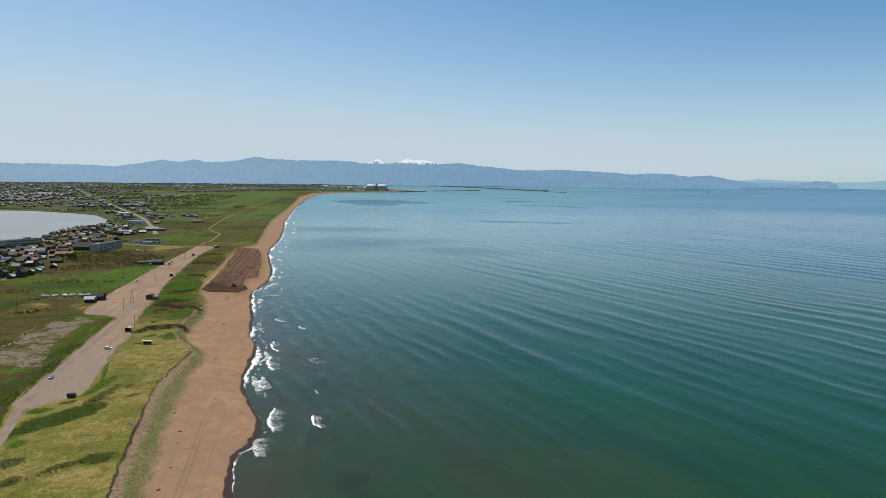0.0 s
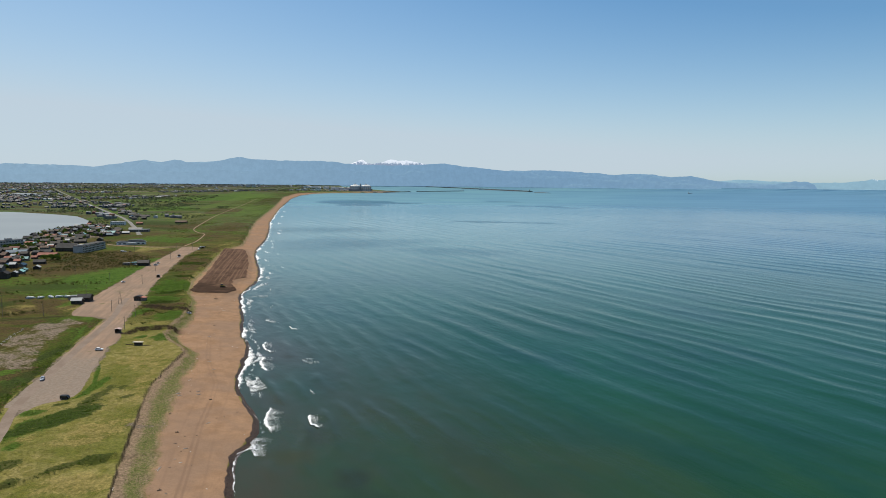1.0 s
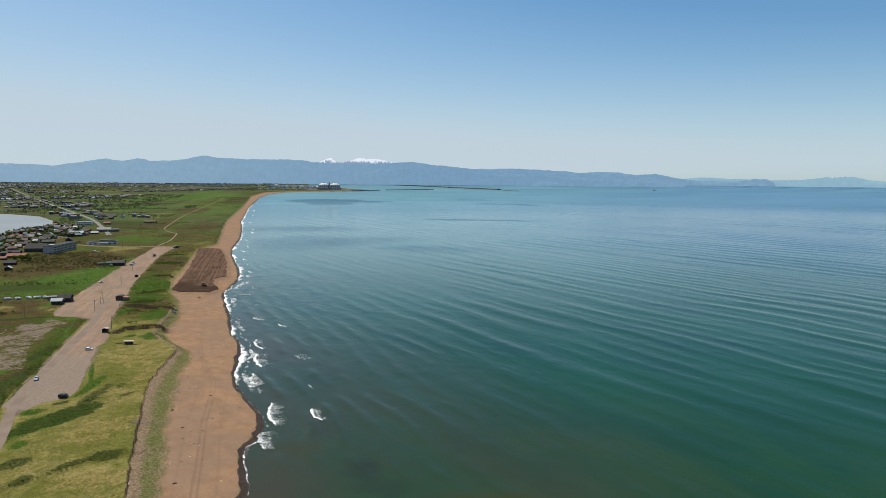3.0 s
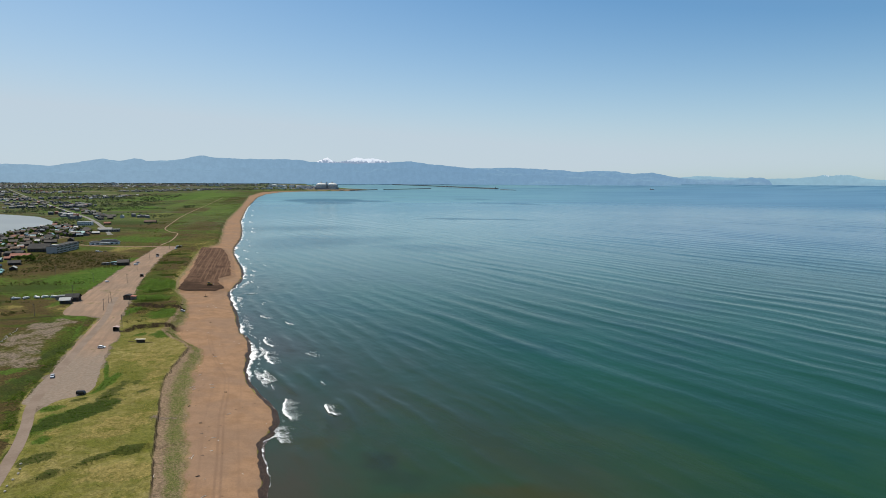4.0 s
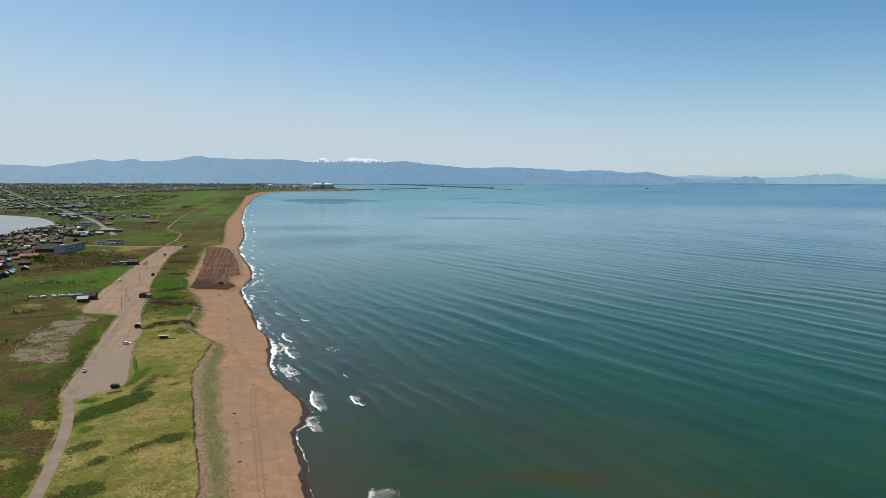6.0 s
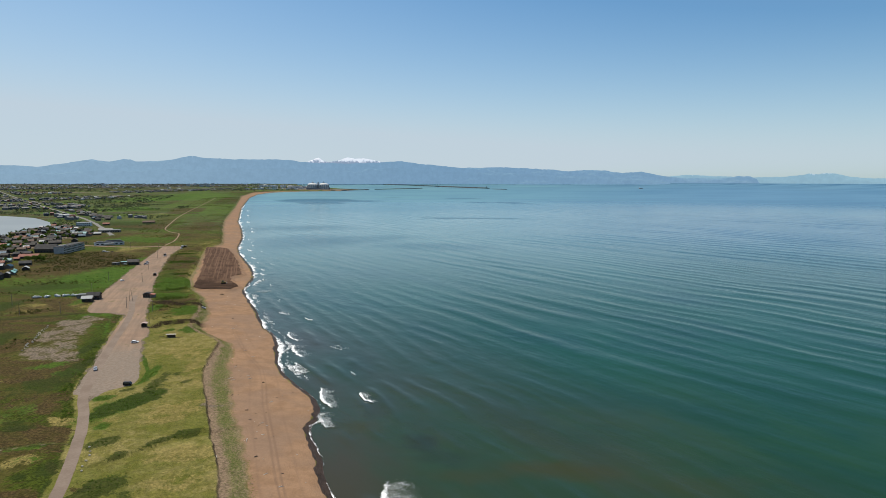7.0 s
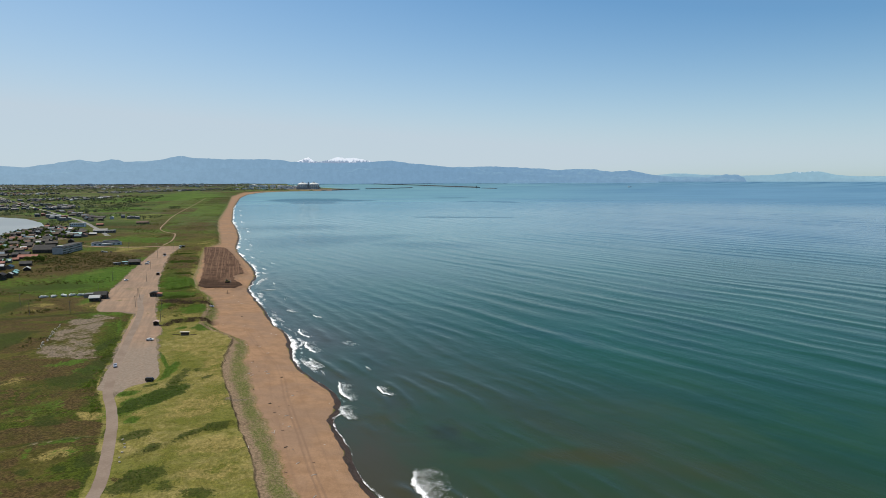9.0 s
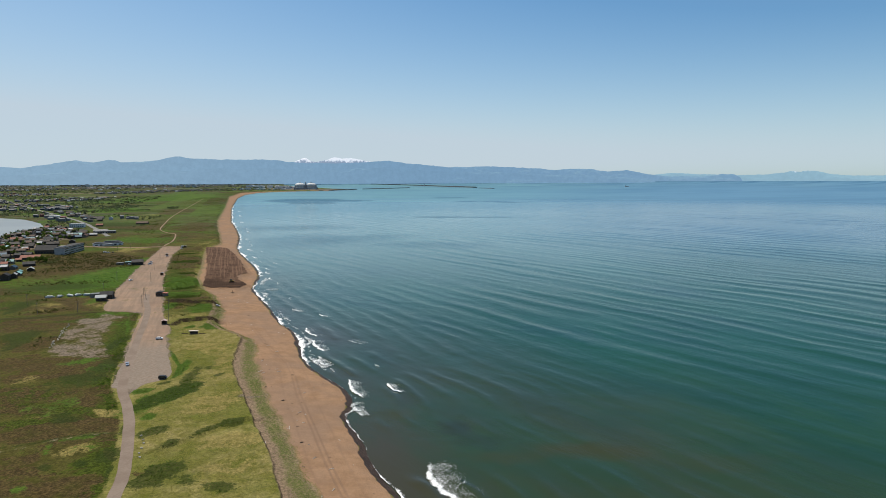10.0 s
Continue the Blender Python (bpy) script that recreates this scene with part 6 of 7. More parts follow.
def boat():
    ob = thing("boat", "small white fishing boat laid up on the grass", "boat", "boats laid up in the grass")
    bm = bmesh.new()
    rings = []
    for x, w, k_ in ((-2.6, 0.75, 0.15), (-1.2, 0.95, 0.05), (0.4, 0.95, 0.05), (1.8, 0.6, 0.15), (2.9, 0.06, 0.5)):
        rings.append([bm.verts.new(p) for p in ((x, -w, 1.0 + 0.1 * k_), (x, -w * 0.7, 0.3 + k_ * 0.5), (x, 0, 0.05 + k_ * 0.6), (x, w * 0.7, 0.3 + k_ * 0.5), (x, w, 1.0 + 0.1 * k_), (x, w * 0.8, 0.8), (x, -w * 0.8, 0.8))])
    for a, b in zip(rings, rings[1:]):
        for i in range(7):
            bm.faces.new((a[i], a[(i + 1) % 7], b[(i + 1) % 7], b[i]))
    bm.faces.new(rings[0])
    bm.faces.new(rings[-1])
    part("hull", bm, white_paint, ob)
    part("wheelhouse", B(-1.6, -0.6, -0.5, 0.5, 0.8, 1.8, inset=0.08), frame_white, ob)
    part("outboard_motor", B(-3.0, -2.55, -0.2, 0.2, 0.5, 1.4), black_paint, ob)
    part("cover", prism(bmesh.new(), [(-2.3, 0.95), (1.9, 0.98), (1.5, 1.35), (-2.0, 1.4)], -0.85, 0.85), frame_white, ob, "white tarpaulin cover")
    part("cradle", B(-1.8, 1.4, -0.5, 0.5, -0.2, 0.2), wood_dark, ob)
    return ob


bt = Kind(boat)
for x, y, rz in ((-334, 487, 30), (-327, 489, 80), (-320, 491, -25), (-314.5, 493, 60), (-308, 494, 10)):
    bt.place(spot(x, y, rz, 0, 1.2))

# rubble blocks along the gravel plot
lump = bmesh.new()
bmesh.ops.create_icosphere(lump, subdivisions=1, radius=0.6)
for v in lump.verts:
    v.co = Vector((v.co.x * 1.3, v.co.y * 0.9, v.co.z * 0.75)) * (1 + 0.22 * noise.noise(v.co * 2.3))
lump_me = bpy.data.meshes.new("rubble_block")
lump.to_mesh(lump_me)
lump.free()
lump_me.materials.append(concrete)
for i in range(34):
    t = i / 33
    x, y = -243 - 21 * t + rng.uniform(-1, 1), 330 + 58 * t + rng.uniform(-1, 1)
    ob = tagged(new("rubble_block", lump_me), "broken pale concrete block beside the gravel plot", "rubble", "rubble along the gravel plot")
    ob.matrix_basis = pose(x, y, ground_at(x, y) + 0.2, rng.uniform(-20, 20), rng.uniform(-20, 20), rng.uniform(0, 180)) @ Matrix.Scale(rng.uniform(0.45, 1.0), 4)

# small pale stones at the road side
for x, y in ((-133, 199), (-137, 206), (-131, 191), (-134.5, 202), (-132, 195), (-129.5, 188)):
    ob = tagged(new("boulder", lump_me), "pale weathered boulder beside the dune road", "boulder", "boulders beside the road")
    ob.matrix_basis = pose(x, y, ground_at(x, y) + 0.15, 0, 0, rng.uniform(0, 180)) @ Matrix.Scale(rng.uniform(0.6, 0.9), 4)


# ---- port, breakwaters, ship, far town ----
rust_steel = painted("dark_plant_steel", (0.17, 0.175, 0.19), (0.26, 0.265, 0.28), 0.4, 0.7)


def gas_tank(label):
    ob = thing("storage_tank", label, "tank", "domed tanks at the port")
    bm = bmesh.new()
    n, rings = 40, []
    for r, z in ((42, -2), (42, 38), (43, 38.5), (43, 40), (40, 41), (33, 46), (22, 50.5), (10, 53), (0.5, 53.6)):
        rings.append([bm.verts.new((r * math.cos(2 * math.pi * i / n), r * math.sin(2 * math.pi * i / n), z)) for i in range(n)])
    for a, b in zip(rings[:4], rings[1:4]):
        for i in range(n):
            bm.faces.new((a[i], a[(i + 1) % n], b[(i + 1) % n], b[i]))
    part("wall", bm, wall_white, ob)
    bm = bmesh.new()
    rings = []
    for r, z in ((40.5, 39.9), (40, 41), (33, 46), (22, 50.5), (10, 53), (0.5, 53.6)):
        rings.append([bm.verts.new((r * math.cos(2 * math.pi * i / n), r * math.sin(2 * math.pi * i / n), z)) for i in range(n)])
    for a, b in zip(rings, rings[1:]):
        for i in range(n):
            bm.faces.new((a[i], a[(i + 1) % n], b[(i + 1) % n], b[i]))
    bm.faces.new(rings[-1])
    part("dome", bm, wall_white, ob, "white domed lid")
    for i in range(16):
        a = 2 * math.pi * i / 16
        part("buttress", tube(bmesh.new(), 44.5 * math.cos(a), 44.5 * math.sin(a), -2, 37, 1.6, 1.3, 6), steel, ob)
    for z in (12, 26):
        bm = bmesh.new()
        tube(bm, 0, 0, z, z + 2.2, 46, 46, 32)
        part("gallery", bm, rust_steel, ob, "dark steel gallery ring")
    part("pump_house", B(-62, -30, -58, -44, -2, 16, inset=1), rust_steel, ob)
    part("pipe_rack", B(-52, 52, -66, -60, -2, 11, inset=0.6), rust_steel, ob)
    part("platform", B(-7, 7, -7, 7, 50, 57), steel, ob)
    part("pipe_tower", B(38, 50, -6, 6, -2, 60, inset=2), steel, ob)
    part("vent_pipe", tube(bmesh.new(), 0, 0, 57, 68, 1.2, 0.9, 8), steel, ob)
    return ob


tank = Kind(lambda: gas_tank("huge concrete gas tank with a white dome"))
for x, y, rz in ((-1243, 6020, 20), (-1138, 6010, 200)):
    m, k_ = bend_pose(x, y, 3.0, rz)
    tank.place(m @ Matrix.Scale(k_ * 1.15, 4))


def port_shed():
    ob = thing("port_shed", "pale industrial shed at the port", "building", "sheds at the port")
    part("wall", B(-28, 28, -14, 14, -3, 12), wall_white, ob)
    part("roof", prism(bmesh.new(), [(-29, 12), (29, 12), (27, 14), (0, 17), (-27, 14)], -15, 15), frame_white, ob)
    part("gate", B(-6, 6, -14.3, -13.9, -1, 8), steel, ob)
    return ob


def small_tank():
    ob = thing("oil_tank", "white cylindrical oil tank at the port", "tank", "oil tanks at the port")
    part("shell", tube(bmesh.new(), 0, 0, -3, 15, 20, 20, 24), wall_white, ob)
    part("lid", tube(bmesh.new(), 0, 0, 15, 18, 20.4, 3, 24), ROOF["l"][1], ob)
    part("stairs", B(19.5, 22, -3, 3, -3, 14, inset=0.6), steel, ob)
    return ob


ps, st = Kind(port_shed), Kind(small_tank)
for i, t in enumerate(np.linspace(0, 1, 13)):
    x, y = -2150 + 720 * t, 7600 - 1200 * t + rng.uniform(-150, 150)
    m, k_ = bend_pose(x, y, 8.0, rng.uniform(-20, 20))
    (st if i in (3, 4, 6, 7, 8) else ps).place(m @ Matrix.Scale(k_ * rng.uniform(0.9, 1.6), 4))
for az_p in (-17.2, -16.6, -16.1, -15.4, -14.9, -14.3, -13.8, -13.1, -12.6):
    d_p = 6050 + rng.uniform(-120, 120)
    m, k_ = bend_pose(d_p * math.sin(radians(az_p)), d_p * math.cos(radians(az_p)), 6.0, rng.uniform(-15, 15))
    ps.place(m @ Matrix.Scale(k_ * rng.uniform(0.5, 1.0), 4))
for i in range(46):
    x, y = rng.uniform(-7500, -2300), rng.uniform(4200, 11000)
    m, k_ = bend_pose(x, y, 6.0, rng.uniform(-30, 30))
    ps.place(m @ Matrix.Scale(k_ * rng.uniform(0.3, 0.8), 4))


def apartment():
    ob = block("apartment_block", "distant white apartment block on the plain", 46, 13, 8, ROOF["l"][1], wall_white, "apartment block", 5.6)
    ob["group"] = "distant apartment blocks"
    return ob


ap = Kind(apartment)
for x, y, rz in ((-3640, 9708, 10), (-3760, 9600, 40), (-3560, 9800, 5), (-2900, 7600, 20), (-2840, 7650, 10), (-4600, 8600, 0), (-5000, 9100, 30), (-5230, 9740, 15), (-3300, 8200, 20)):
    m, k_ = bend_pose(x, y, 6.0, rz)
    ap.place(m @ Matrix.Scale(k_, 4))

armour = painted("breakwater_concrete", (0.10, 0.10, 0.095), (0.16, 0.155, 0.145), 0.05, 0.9)


def breakwater(pts, wide, high, label):
    c = smooth_line(pts, 60)
    tan = np.gradient(c, axis=0)
    tan /= np.linalg.norm(tan, axis=1)[:, None]
    nor = np.stack([tan[:, 1], -tan[:, 0]], 1)
    ob = thing("breakwater", label, "breakwater")
    for nm, wd, z1, mat_ in (("rubble_mound", wide, high * 0.7, armour), ("crown_wall", wide * 0.45, high, armour)):
        v = []
        for off_, z in ((-0.5, -3), (-0.36, z1), (0.36, z1), (0.5, -3)):
            p = c + nor * wd * off_
            v.append(np.stack(bend(p[:, 0], p[:, 1], np.full(len(p), z) + 0.5 * vnoise(p[:, 0], p[:, 1], 30, 3)), -1))
        n = len(c)
        f = [(r_ * n + i, r_ * n + i + 1, (r_ + 1) * n + i + 1, (r_ + 1) * n + i) for r_ in range(3) for i in range(n - 1)] + [(0, n, 2 * n, 3 * n), (n - 1, 4 * n - 1, 3 * n - 1, 2 * n - 1)]
        o = new(nm, mesh_of(nm, np.concatenate(v), f, mat_))
        o.parent = ob
    return ob


breakwater([(-1230, 5720), (-1000, 5760), (-900, 5560), (-867, 5500)], 60, 7, "low dark quay at the foot of the port")
breakwater([(-880, 5560), (-800, 5760), (-717, 5980)], 40, 6, "low concrete breakwater off the port")
breakwater([(-658, 6150), (-450, 6500), (-245, 6886)], 40, 6, "detached dark breakwater off the port")
breakwater([(-1100, 11800), (-600, 10400), (-78, 8800), (200, 7800), (481, 6946)], 60, 11, "long outer breakwater across the bay")
breakwater([(500, 6560), (610, 6245)], 40, 4, "short low breakwater in the open bay")


def light_tower():
    ob = thing("harbour_light", "small dark beacon on the breakwater head", "lighthouse")
    part("tower", tube(bmesh.new(), 0, 0, 0, 16, 3, 2, 12), wood_dark, ob)
    part("lantern", tube(bmesh.new(), 0, 0, 16, 20, 2.4, 1.2, 12), rust, ob)
    return ob


m, k_ = bend_pose(470, 6960, 6)
light_tower().matrix_basis = m @ Matrix.Scale(k_, 4)


def ship(l, hull_mat, label):
    ob = thing("cargo_ship", label, "ship")
    bm = bmesh.new()
    rings = []
    for x, w in ((-0.5, 0.8), (-0.4, 1), (0.3, 1), (0.45, 0.55), (0.52, 0.05)):
        w *= l * 0.08
        rings.append([bm.verts.new(p) for p in ((x * l, -w, l * 0.07), (x * l, -w * 0.8, -l * 0.02), (x * l, w * 0.8, -l * 0.02), (x * l, w, l * 0.07))])
    for a, b in zip(rings, rings[1:]):
        for i in range(4):
            bm.faces.new((a[i], a[(i + 1) % 4], b[(i + 1) % 4], b[i]))
    bm.faces.new(rings[0])
    bm.faces.new(rings[-1])
    part("hull", bm, hull_mat, ob)
    part("bridge", B(-0.44 * l, -0.28 * l, -0.06 * l, 0.06 * l, 0.07 * l, 0.24 * l, inset=0.01 * l), wall_white, ob)
    part("funnel", B(-0.42 * l, -0.36 * l, -0.02 * l, 0.02 * l, 0.24 * l, 0.31 * l), wood_dark, ob)
    for x in (-0.12, 0.1, 0.3):
        part("crane_mast", B(x * l - 0.008 * l, x * l + 0.008 * l, -0.008 * l, 0.008 * l, 0.07 * l, 0.2 * l), steel, ob)
    return ob


hull_dark = painted("hull_dark_red", (0.13, 0.035, 0.03), (0.18, 0.05, 0.04), 0.1, 0.5)
m, k_ = bend_pose(2231, 7161, 0, 20)
ship(52, hull_dark, "small dark red cargo ship at anchor in the bay").matrix_basis = m @ Matrix.Scale(k_, 4)
m, k_ = bend_pose(-60, 8700, 0, 10)
ship(80, armour, "dark ship moored behind the outer breakwater").matrix_basis = m @ Matrix.Scale(k_, 4)

# ---- plants ----
gen = np.random.default_rng(11)


def leaf_mat(name, a, b, c):
    """Leaves of three tones, each clump its own."""
    k = Mat(name)
    isl = k.t.nodes.new("ShaderNodeNewGeometry").outputs["Random Per Island"]
    col = k.mix(k.ramp(isl, 0.0, 1.0), a, b)
    col = k.mix(k.ramp(k.noise(0.03, 3), 0.4, 0.65), col, c)
    m = k.finish(col, 0.85, 0, 0.2)
    out = k.t.nodes["Material Output"]
    thin = k.node("ShaderNodeBsdfTranslucent", Color=k.mix(1.0, col, (1.25, 1.3, 0.9), "MULTIPLY"))
    both = k.t.nodes.new("ShaderNodeMixShader")
    both.inputs[0].default_value = 0.5
    k.t.links.new(k.p.outputs[0], both.inputs[1])
    k.t.links.new(thin.outputs[0], both.inputs[2])
    k.t.links.new(both.outputs[0], out.inputs[0])
    return m


def clumps(cx, cy, cz, rx, rz, per, size, flat=0.0):
    """Small leaf sprays spread through ovals; all arguments are arrays over the plants."""
    n = len(cx)
    d = gen.normal(size=(n, per, 3))
    d /= np.linalg.norm(d, axis=2)[:, :, None]
    d *= gen.uniform(0.45, 1.0, (n, per, 1))
    c = np.stack([cx[:, None] + d[:, :, 0] * rx[:, None], cy[:, None] + d[:, :, 1] * rx[:, None], cz[:, None] + d[:, :, 2] * rz[:, None]], -1)
    u = gen.normal(size=(n, per, 3))
    u[:, :, 2] *= 1 - flat
    u /= np.linalg.norm(u, axis=2)[:, :, None]
    w = np.cross(u, gen.normal(size=(n, per, 3)))
    w /= np.linalg.norm(w, axis=2)[:, :, None]
    s = (size[:, None] * gen.uniform(0.6, 1.3, (n, per)))[:, :, None]
    corners = np.stack([c - u * s, c - w * s * 0.8, c + u * s * 0.9, c + w * s * 0.7], 2).reshape(-1, 3)
    return corners, np.arange(n * per * 4).reshape(-1, 4)


def plants(name, x, y, radius, tall, per, leaf, material, label, category, scale_far=True):
    z = height(x, y)
    bx, by, bz = bend(x, y, z)
    k = np.hypot(bx, by) / np.hypot(x, y)
    v, f = clumps(bx, by, bz + tall * k * 0.45, radius * k, tall * k * 0.55, per, leaf * k)
    ob = new(name, mesh_of(name, v, f, material))
    return tagged(ob, label, category, kind="stuff")


def scatter(n, x0, x1, y0, y1, keep):
    x, y = gen.uniform(x0, x1, n), gen.uniform(y0, y1, n)
    ok = keep(x, y)
    return x[ok], y[ok]


def free(x, y, gap=2.0):
    return (in_or_near(x, y, LOT) > gap) & (x < x_of(TOE, y) - 3) & (in_or_near(x, y, LAKE) > 8) & (in_or_near(x, y, GRAVEL) > 1) & (in_or_near(x, y, FIELD) > 4)


scrub_leaf = leaf_mat("scrub_leaf", (0.044, 0.042, 0.016), (0.076, 0.068, 0.028), (0.046, 0.058, 0.016))
bush_leaf = leaf_mat("bush_leaf", (0.036, 0.068, 0.010), (0.078, 0.118, 0.020), (0.055, 0.080, 0.016))
wood_leaf = leaf_mat("wood_leaf", (0.044, 0.062, 0.038), (0.084, 0.106, 0.058), (0.074, 0.084, 0.056))
marram_leaf = leaf_mat("marram_leaf", (0.092, 0.132, 0.022), (0.165, 0.195, 0.048), (0.085, 0.125, 0.022))
reed_leaf = leaf_mat("reed_leaf", (0.192, 0.172, 0.044), (0.284, 0.236, 0.088), (0.150, 0.152, 0.032))

# brown thicket between the car park and the town
x, y = scatter(34000, -640, -225, 190, 860, lambda a, b: free(a, b, 5) & (a < x_of(LOT_L, b) - 5) & (soft(a, b, BROWN) > gen.uniform(0.25, 1.0, len(a))))
plants("thicket", x, y, gen.uniform(0.8, 2.0, len(x)), gen.uniform(0.8, 1.9, len(x)), 9, gen.uniform(0.25, 0.5, len(x)), scrub_leaf, "brown leafless thicket and low scrub behind the dunes", "scrub")
# green shrubs: hedges beside the road and in the lush hollows
x, y = scatter(20000, -640, -85, 160, 860, lambda a, b: free(a, b, 1.5) & (soft(a, b, LUSH) * step(fbm(a, b, 18, 210), -0.05, 0.35) > gen.uniform(0.35, 1.3, len(a))))
plants("shrubs", x, y, gen.uniform(0.5, 1.4, len(x)), gen.uniform(0.4, 1.2, len(x)), 8, gen.uniform(0.2, 0.4, len(x)), bush_leaf, "low green shrubs and knotweed in the dune hollows", "shrub")
x, y = scatter(26000, -420, -150, 395, 900, lambda a, b: free(a, b, 2.0) & (a > x_of(LOT_R, np.minimum(b, 878)) + 2) & (soft(a, b, VIVID_DUNE) < 0.4) & (fbm(a, b, 14, 211) > gen.uniform(-0.05, 0.7, len(a))))
plants("dune_scrub", x, y, gen.uniform(0.4, 1.1, len(x)), gen.uniform(0.3, 0.8, len(x)), 7, gen.uniform(0.18, 0.36, len(x)), scrub_leaf, "patchy dark brown scrub on the hummocky dunes", "scrub")
x, y = scatter(30000, -380, -180, 415, 820, lambda a, b: free(a, b, 1.5) & (a > x_of(LOT_R, np.minimum(b, 878)) + 2) & (a < x_of(TOE, b) - 4) & (soft(a, b, HOLLOWS) + 0.3 * fbm(a, b, 7, 216) > gen.uniform(0.2, 0.8, len(a))))
plants("hollow_scrub", x, y, gen.uniform(0.6, 1.5, len(x)), gen.uniform(0.6, 1.4, len(x)), 8, gen.uniform(0.2, 0.42, len(x)), bush_leaf, "dark green knotweed in the hollows between the dunes", "scrub")
hedge_leaf = leaf_mat("hedge_leaf", (0.052, 0.092, 0.012), (0.090, 0.135, 0.022), (0.070, 0.092, 0.018))
x, y = scatter(18000, -270, -120, 225, 425, lambda a, b: (x_of(LOT_L, b) - a + 1.5 * fbm(a, b, 12, 212) > 1.6) & (x_of(LOT_L, b) - a + 2.5 * fbm(a, b, 9, 213) < 6.5) & (fbm(a, b, 16, 214) > gen.uniform(-0.25, 0.4, len(a))) & (to_line(a, b, TRAIL)[0] > 2) & (to_line(a, b, TRACK)[0] > 3))
plants("roadside_hedge", x, y, gen.uniform(0.5, 1.2, len(x)), gen.uniform(0.2, 0.5, len(x)), 8, gen.uniform(0.15, 0.3, len(x)), hedge_leaf, "dark green knotweed hedge along the road", "hedge")
# coarse tufts on the dune tops and the open slope
def tufts(x, y, size):
    z = height(x, y)
    n = len(x)
    a = gen.uniform(0, np.pi, (n, 3))
    lean = gen.normal(0, 0.9, (n, 3, 2))
    dx, dy = np.cos(a) * 0.5 * size[:, None], np.sin(a) * 0.5 * size[:, None]
    base = np.stack([x[:, None] - dx, y[:, None] - dy, np.broadcast_to(z[:, None] - 0.05, a.shape)], -1)
    other = np.stack([x[:, None] + dx, y[:, None] + dy, np.broadcast_to(z[:, None] - 0.05, a.shape)], -1)
    tip = np.stack([x[:, None] + lean[:, :, 0] * size[:, None], y[:, None] + lean[:, :, 1] * size[:, None], z[:, None] + size[:, None] * gen.uniform(0.25, 0.6, (n, 3))], -1)
    v = np.stack([base, other, tip], 2).reshape(-1, 3)
    return v, np.arange(len(v)).reshape(-1, 3)


def on_strip(a, b):
    c = np.where(b < 352, x_of(SCARP, np.minimum(b, 352)), x_of(TOE, b) - 9)
    t = x_of(TOE, b)
    return (a > c + 0.8) & (a < t + 1.5) & (gen.uniform(0, 1, len(a)) < 0.12 + 0.88 * step((a - c) / np.maximum(t - c, 2) + 0.3 * fbm(a, b, 6, 221), 0.2, 0.5) * (1 - 0.8 * step((a - c) / np.maximum(t - c, 2), 0.7, 1.1)))


x, y = scatter(420000, -260, -60, 150, 560, on_strip)
v, f = tufts(x, y, gen.uniform(0.13, 0.30, len(x)))
tagged(new("dune_grass", mesh_of("dune_grass", v, f, marram_leaf)), "sparse yellow-green dune grass on the sandy slope", "grass", kind="stuff")
x, y = scatter(130000, -240, -62, 150, 470, lambda a, b: free(a, b, 1.0) & (a > x_of(LOT_R, b)) & (a < np.where(b < 352, x_of(SCARP, np.minimum(b, 352)), x_of(TOE, b)) - 1) & (fbm(a, b, 9, 220) > -0.35) & (1.6 * soft(a, b, VIVID_DUNE) + soft(a, b, DARK) < gen.uniform(0.1, 0.5, len(a))))
v, f = tufts(x, y, gen.uniform(0.15, 0.38, len(x)))
tagged(new("meadow_grass", mesh_of("meadow_grass", v, f, reed_leaf)), "coarse yellow-green grass on the dune top", "grass", kind="stuff")
x, y = scatter(160000, -300, -62, 150, 620, lambda a, b: free(a, b, 0.5) & (a > x_of(LOT_R, b)) & (1.5 * soft(a, b, VIVID_DUNE) + soft(a, b, DARK) > gen.uniform(0.15, 0.9, len(a))))
v, f = tufts(x, y, gen.uniform(0.2, 0.6, len(x)))
lush_leaf = leaf_mat("lush_leaf", (0.046, 0.088, 0.010), (0.085, 0.130, 0.018), (0.060, 0.088, 0.012))
tagged(new("lush_grass", mesh_of("lush_grass", v, f, lush_leaf)), "tall lush green grass in the dune hollows", "grass", kind="stuff")
# rough green cover of the long dune belt between the winding path and the beach
x, y = scatter(60000, -1250, -300, 900, 3300, lambda a, b: (a < x_of(TOE, b) - 6) & (a > x_of(WINDING, np.minimum(b, 3100)) - 60) & (to_line(a, b, WINDING)[0] > 4) & (fbm(a * 1.3, b * 0.6, 45, 231) > gen.uniform(-0.1, 0.6, len(a))))
belt_leaf = leaf_mat("belt_leaf", (0.048, 0.066, 0.012), (0.088, 0.104, 0.026), (0.080, 0.076, 0.026))
plants("dune_belt_scrub", x, y, gen.uniform(1.0, 2.6, len(x)), gen.uniform(0.3, 0.8, len(x)), 6, gen.uniform(0.4, 0.8, len(x)), belt_leaf, "rough green and brown scrub on the long dune belt", "scrub")
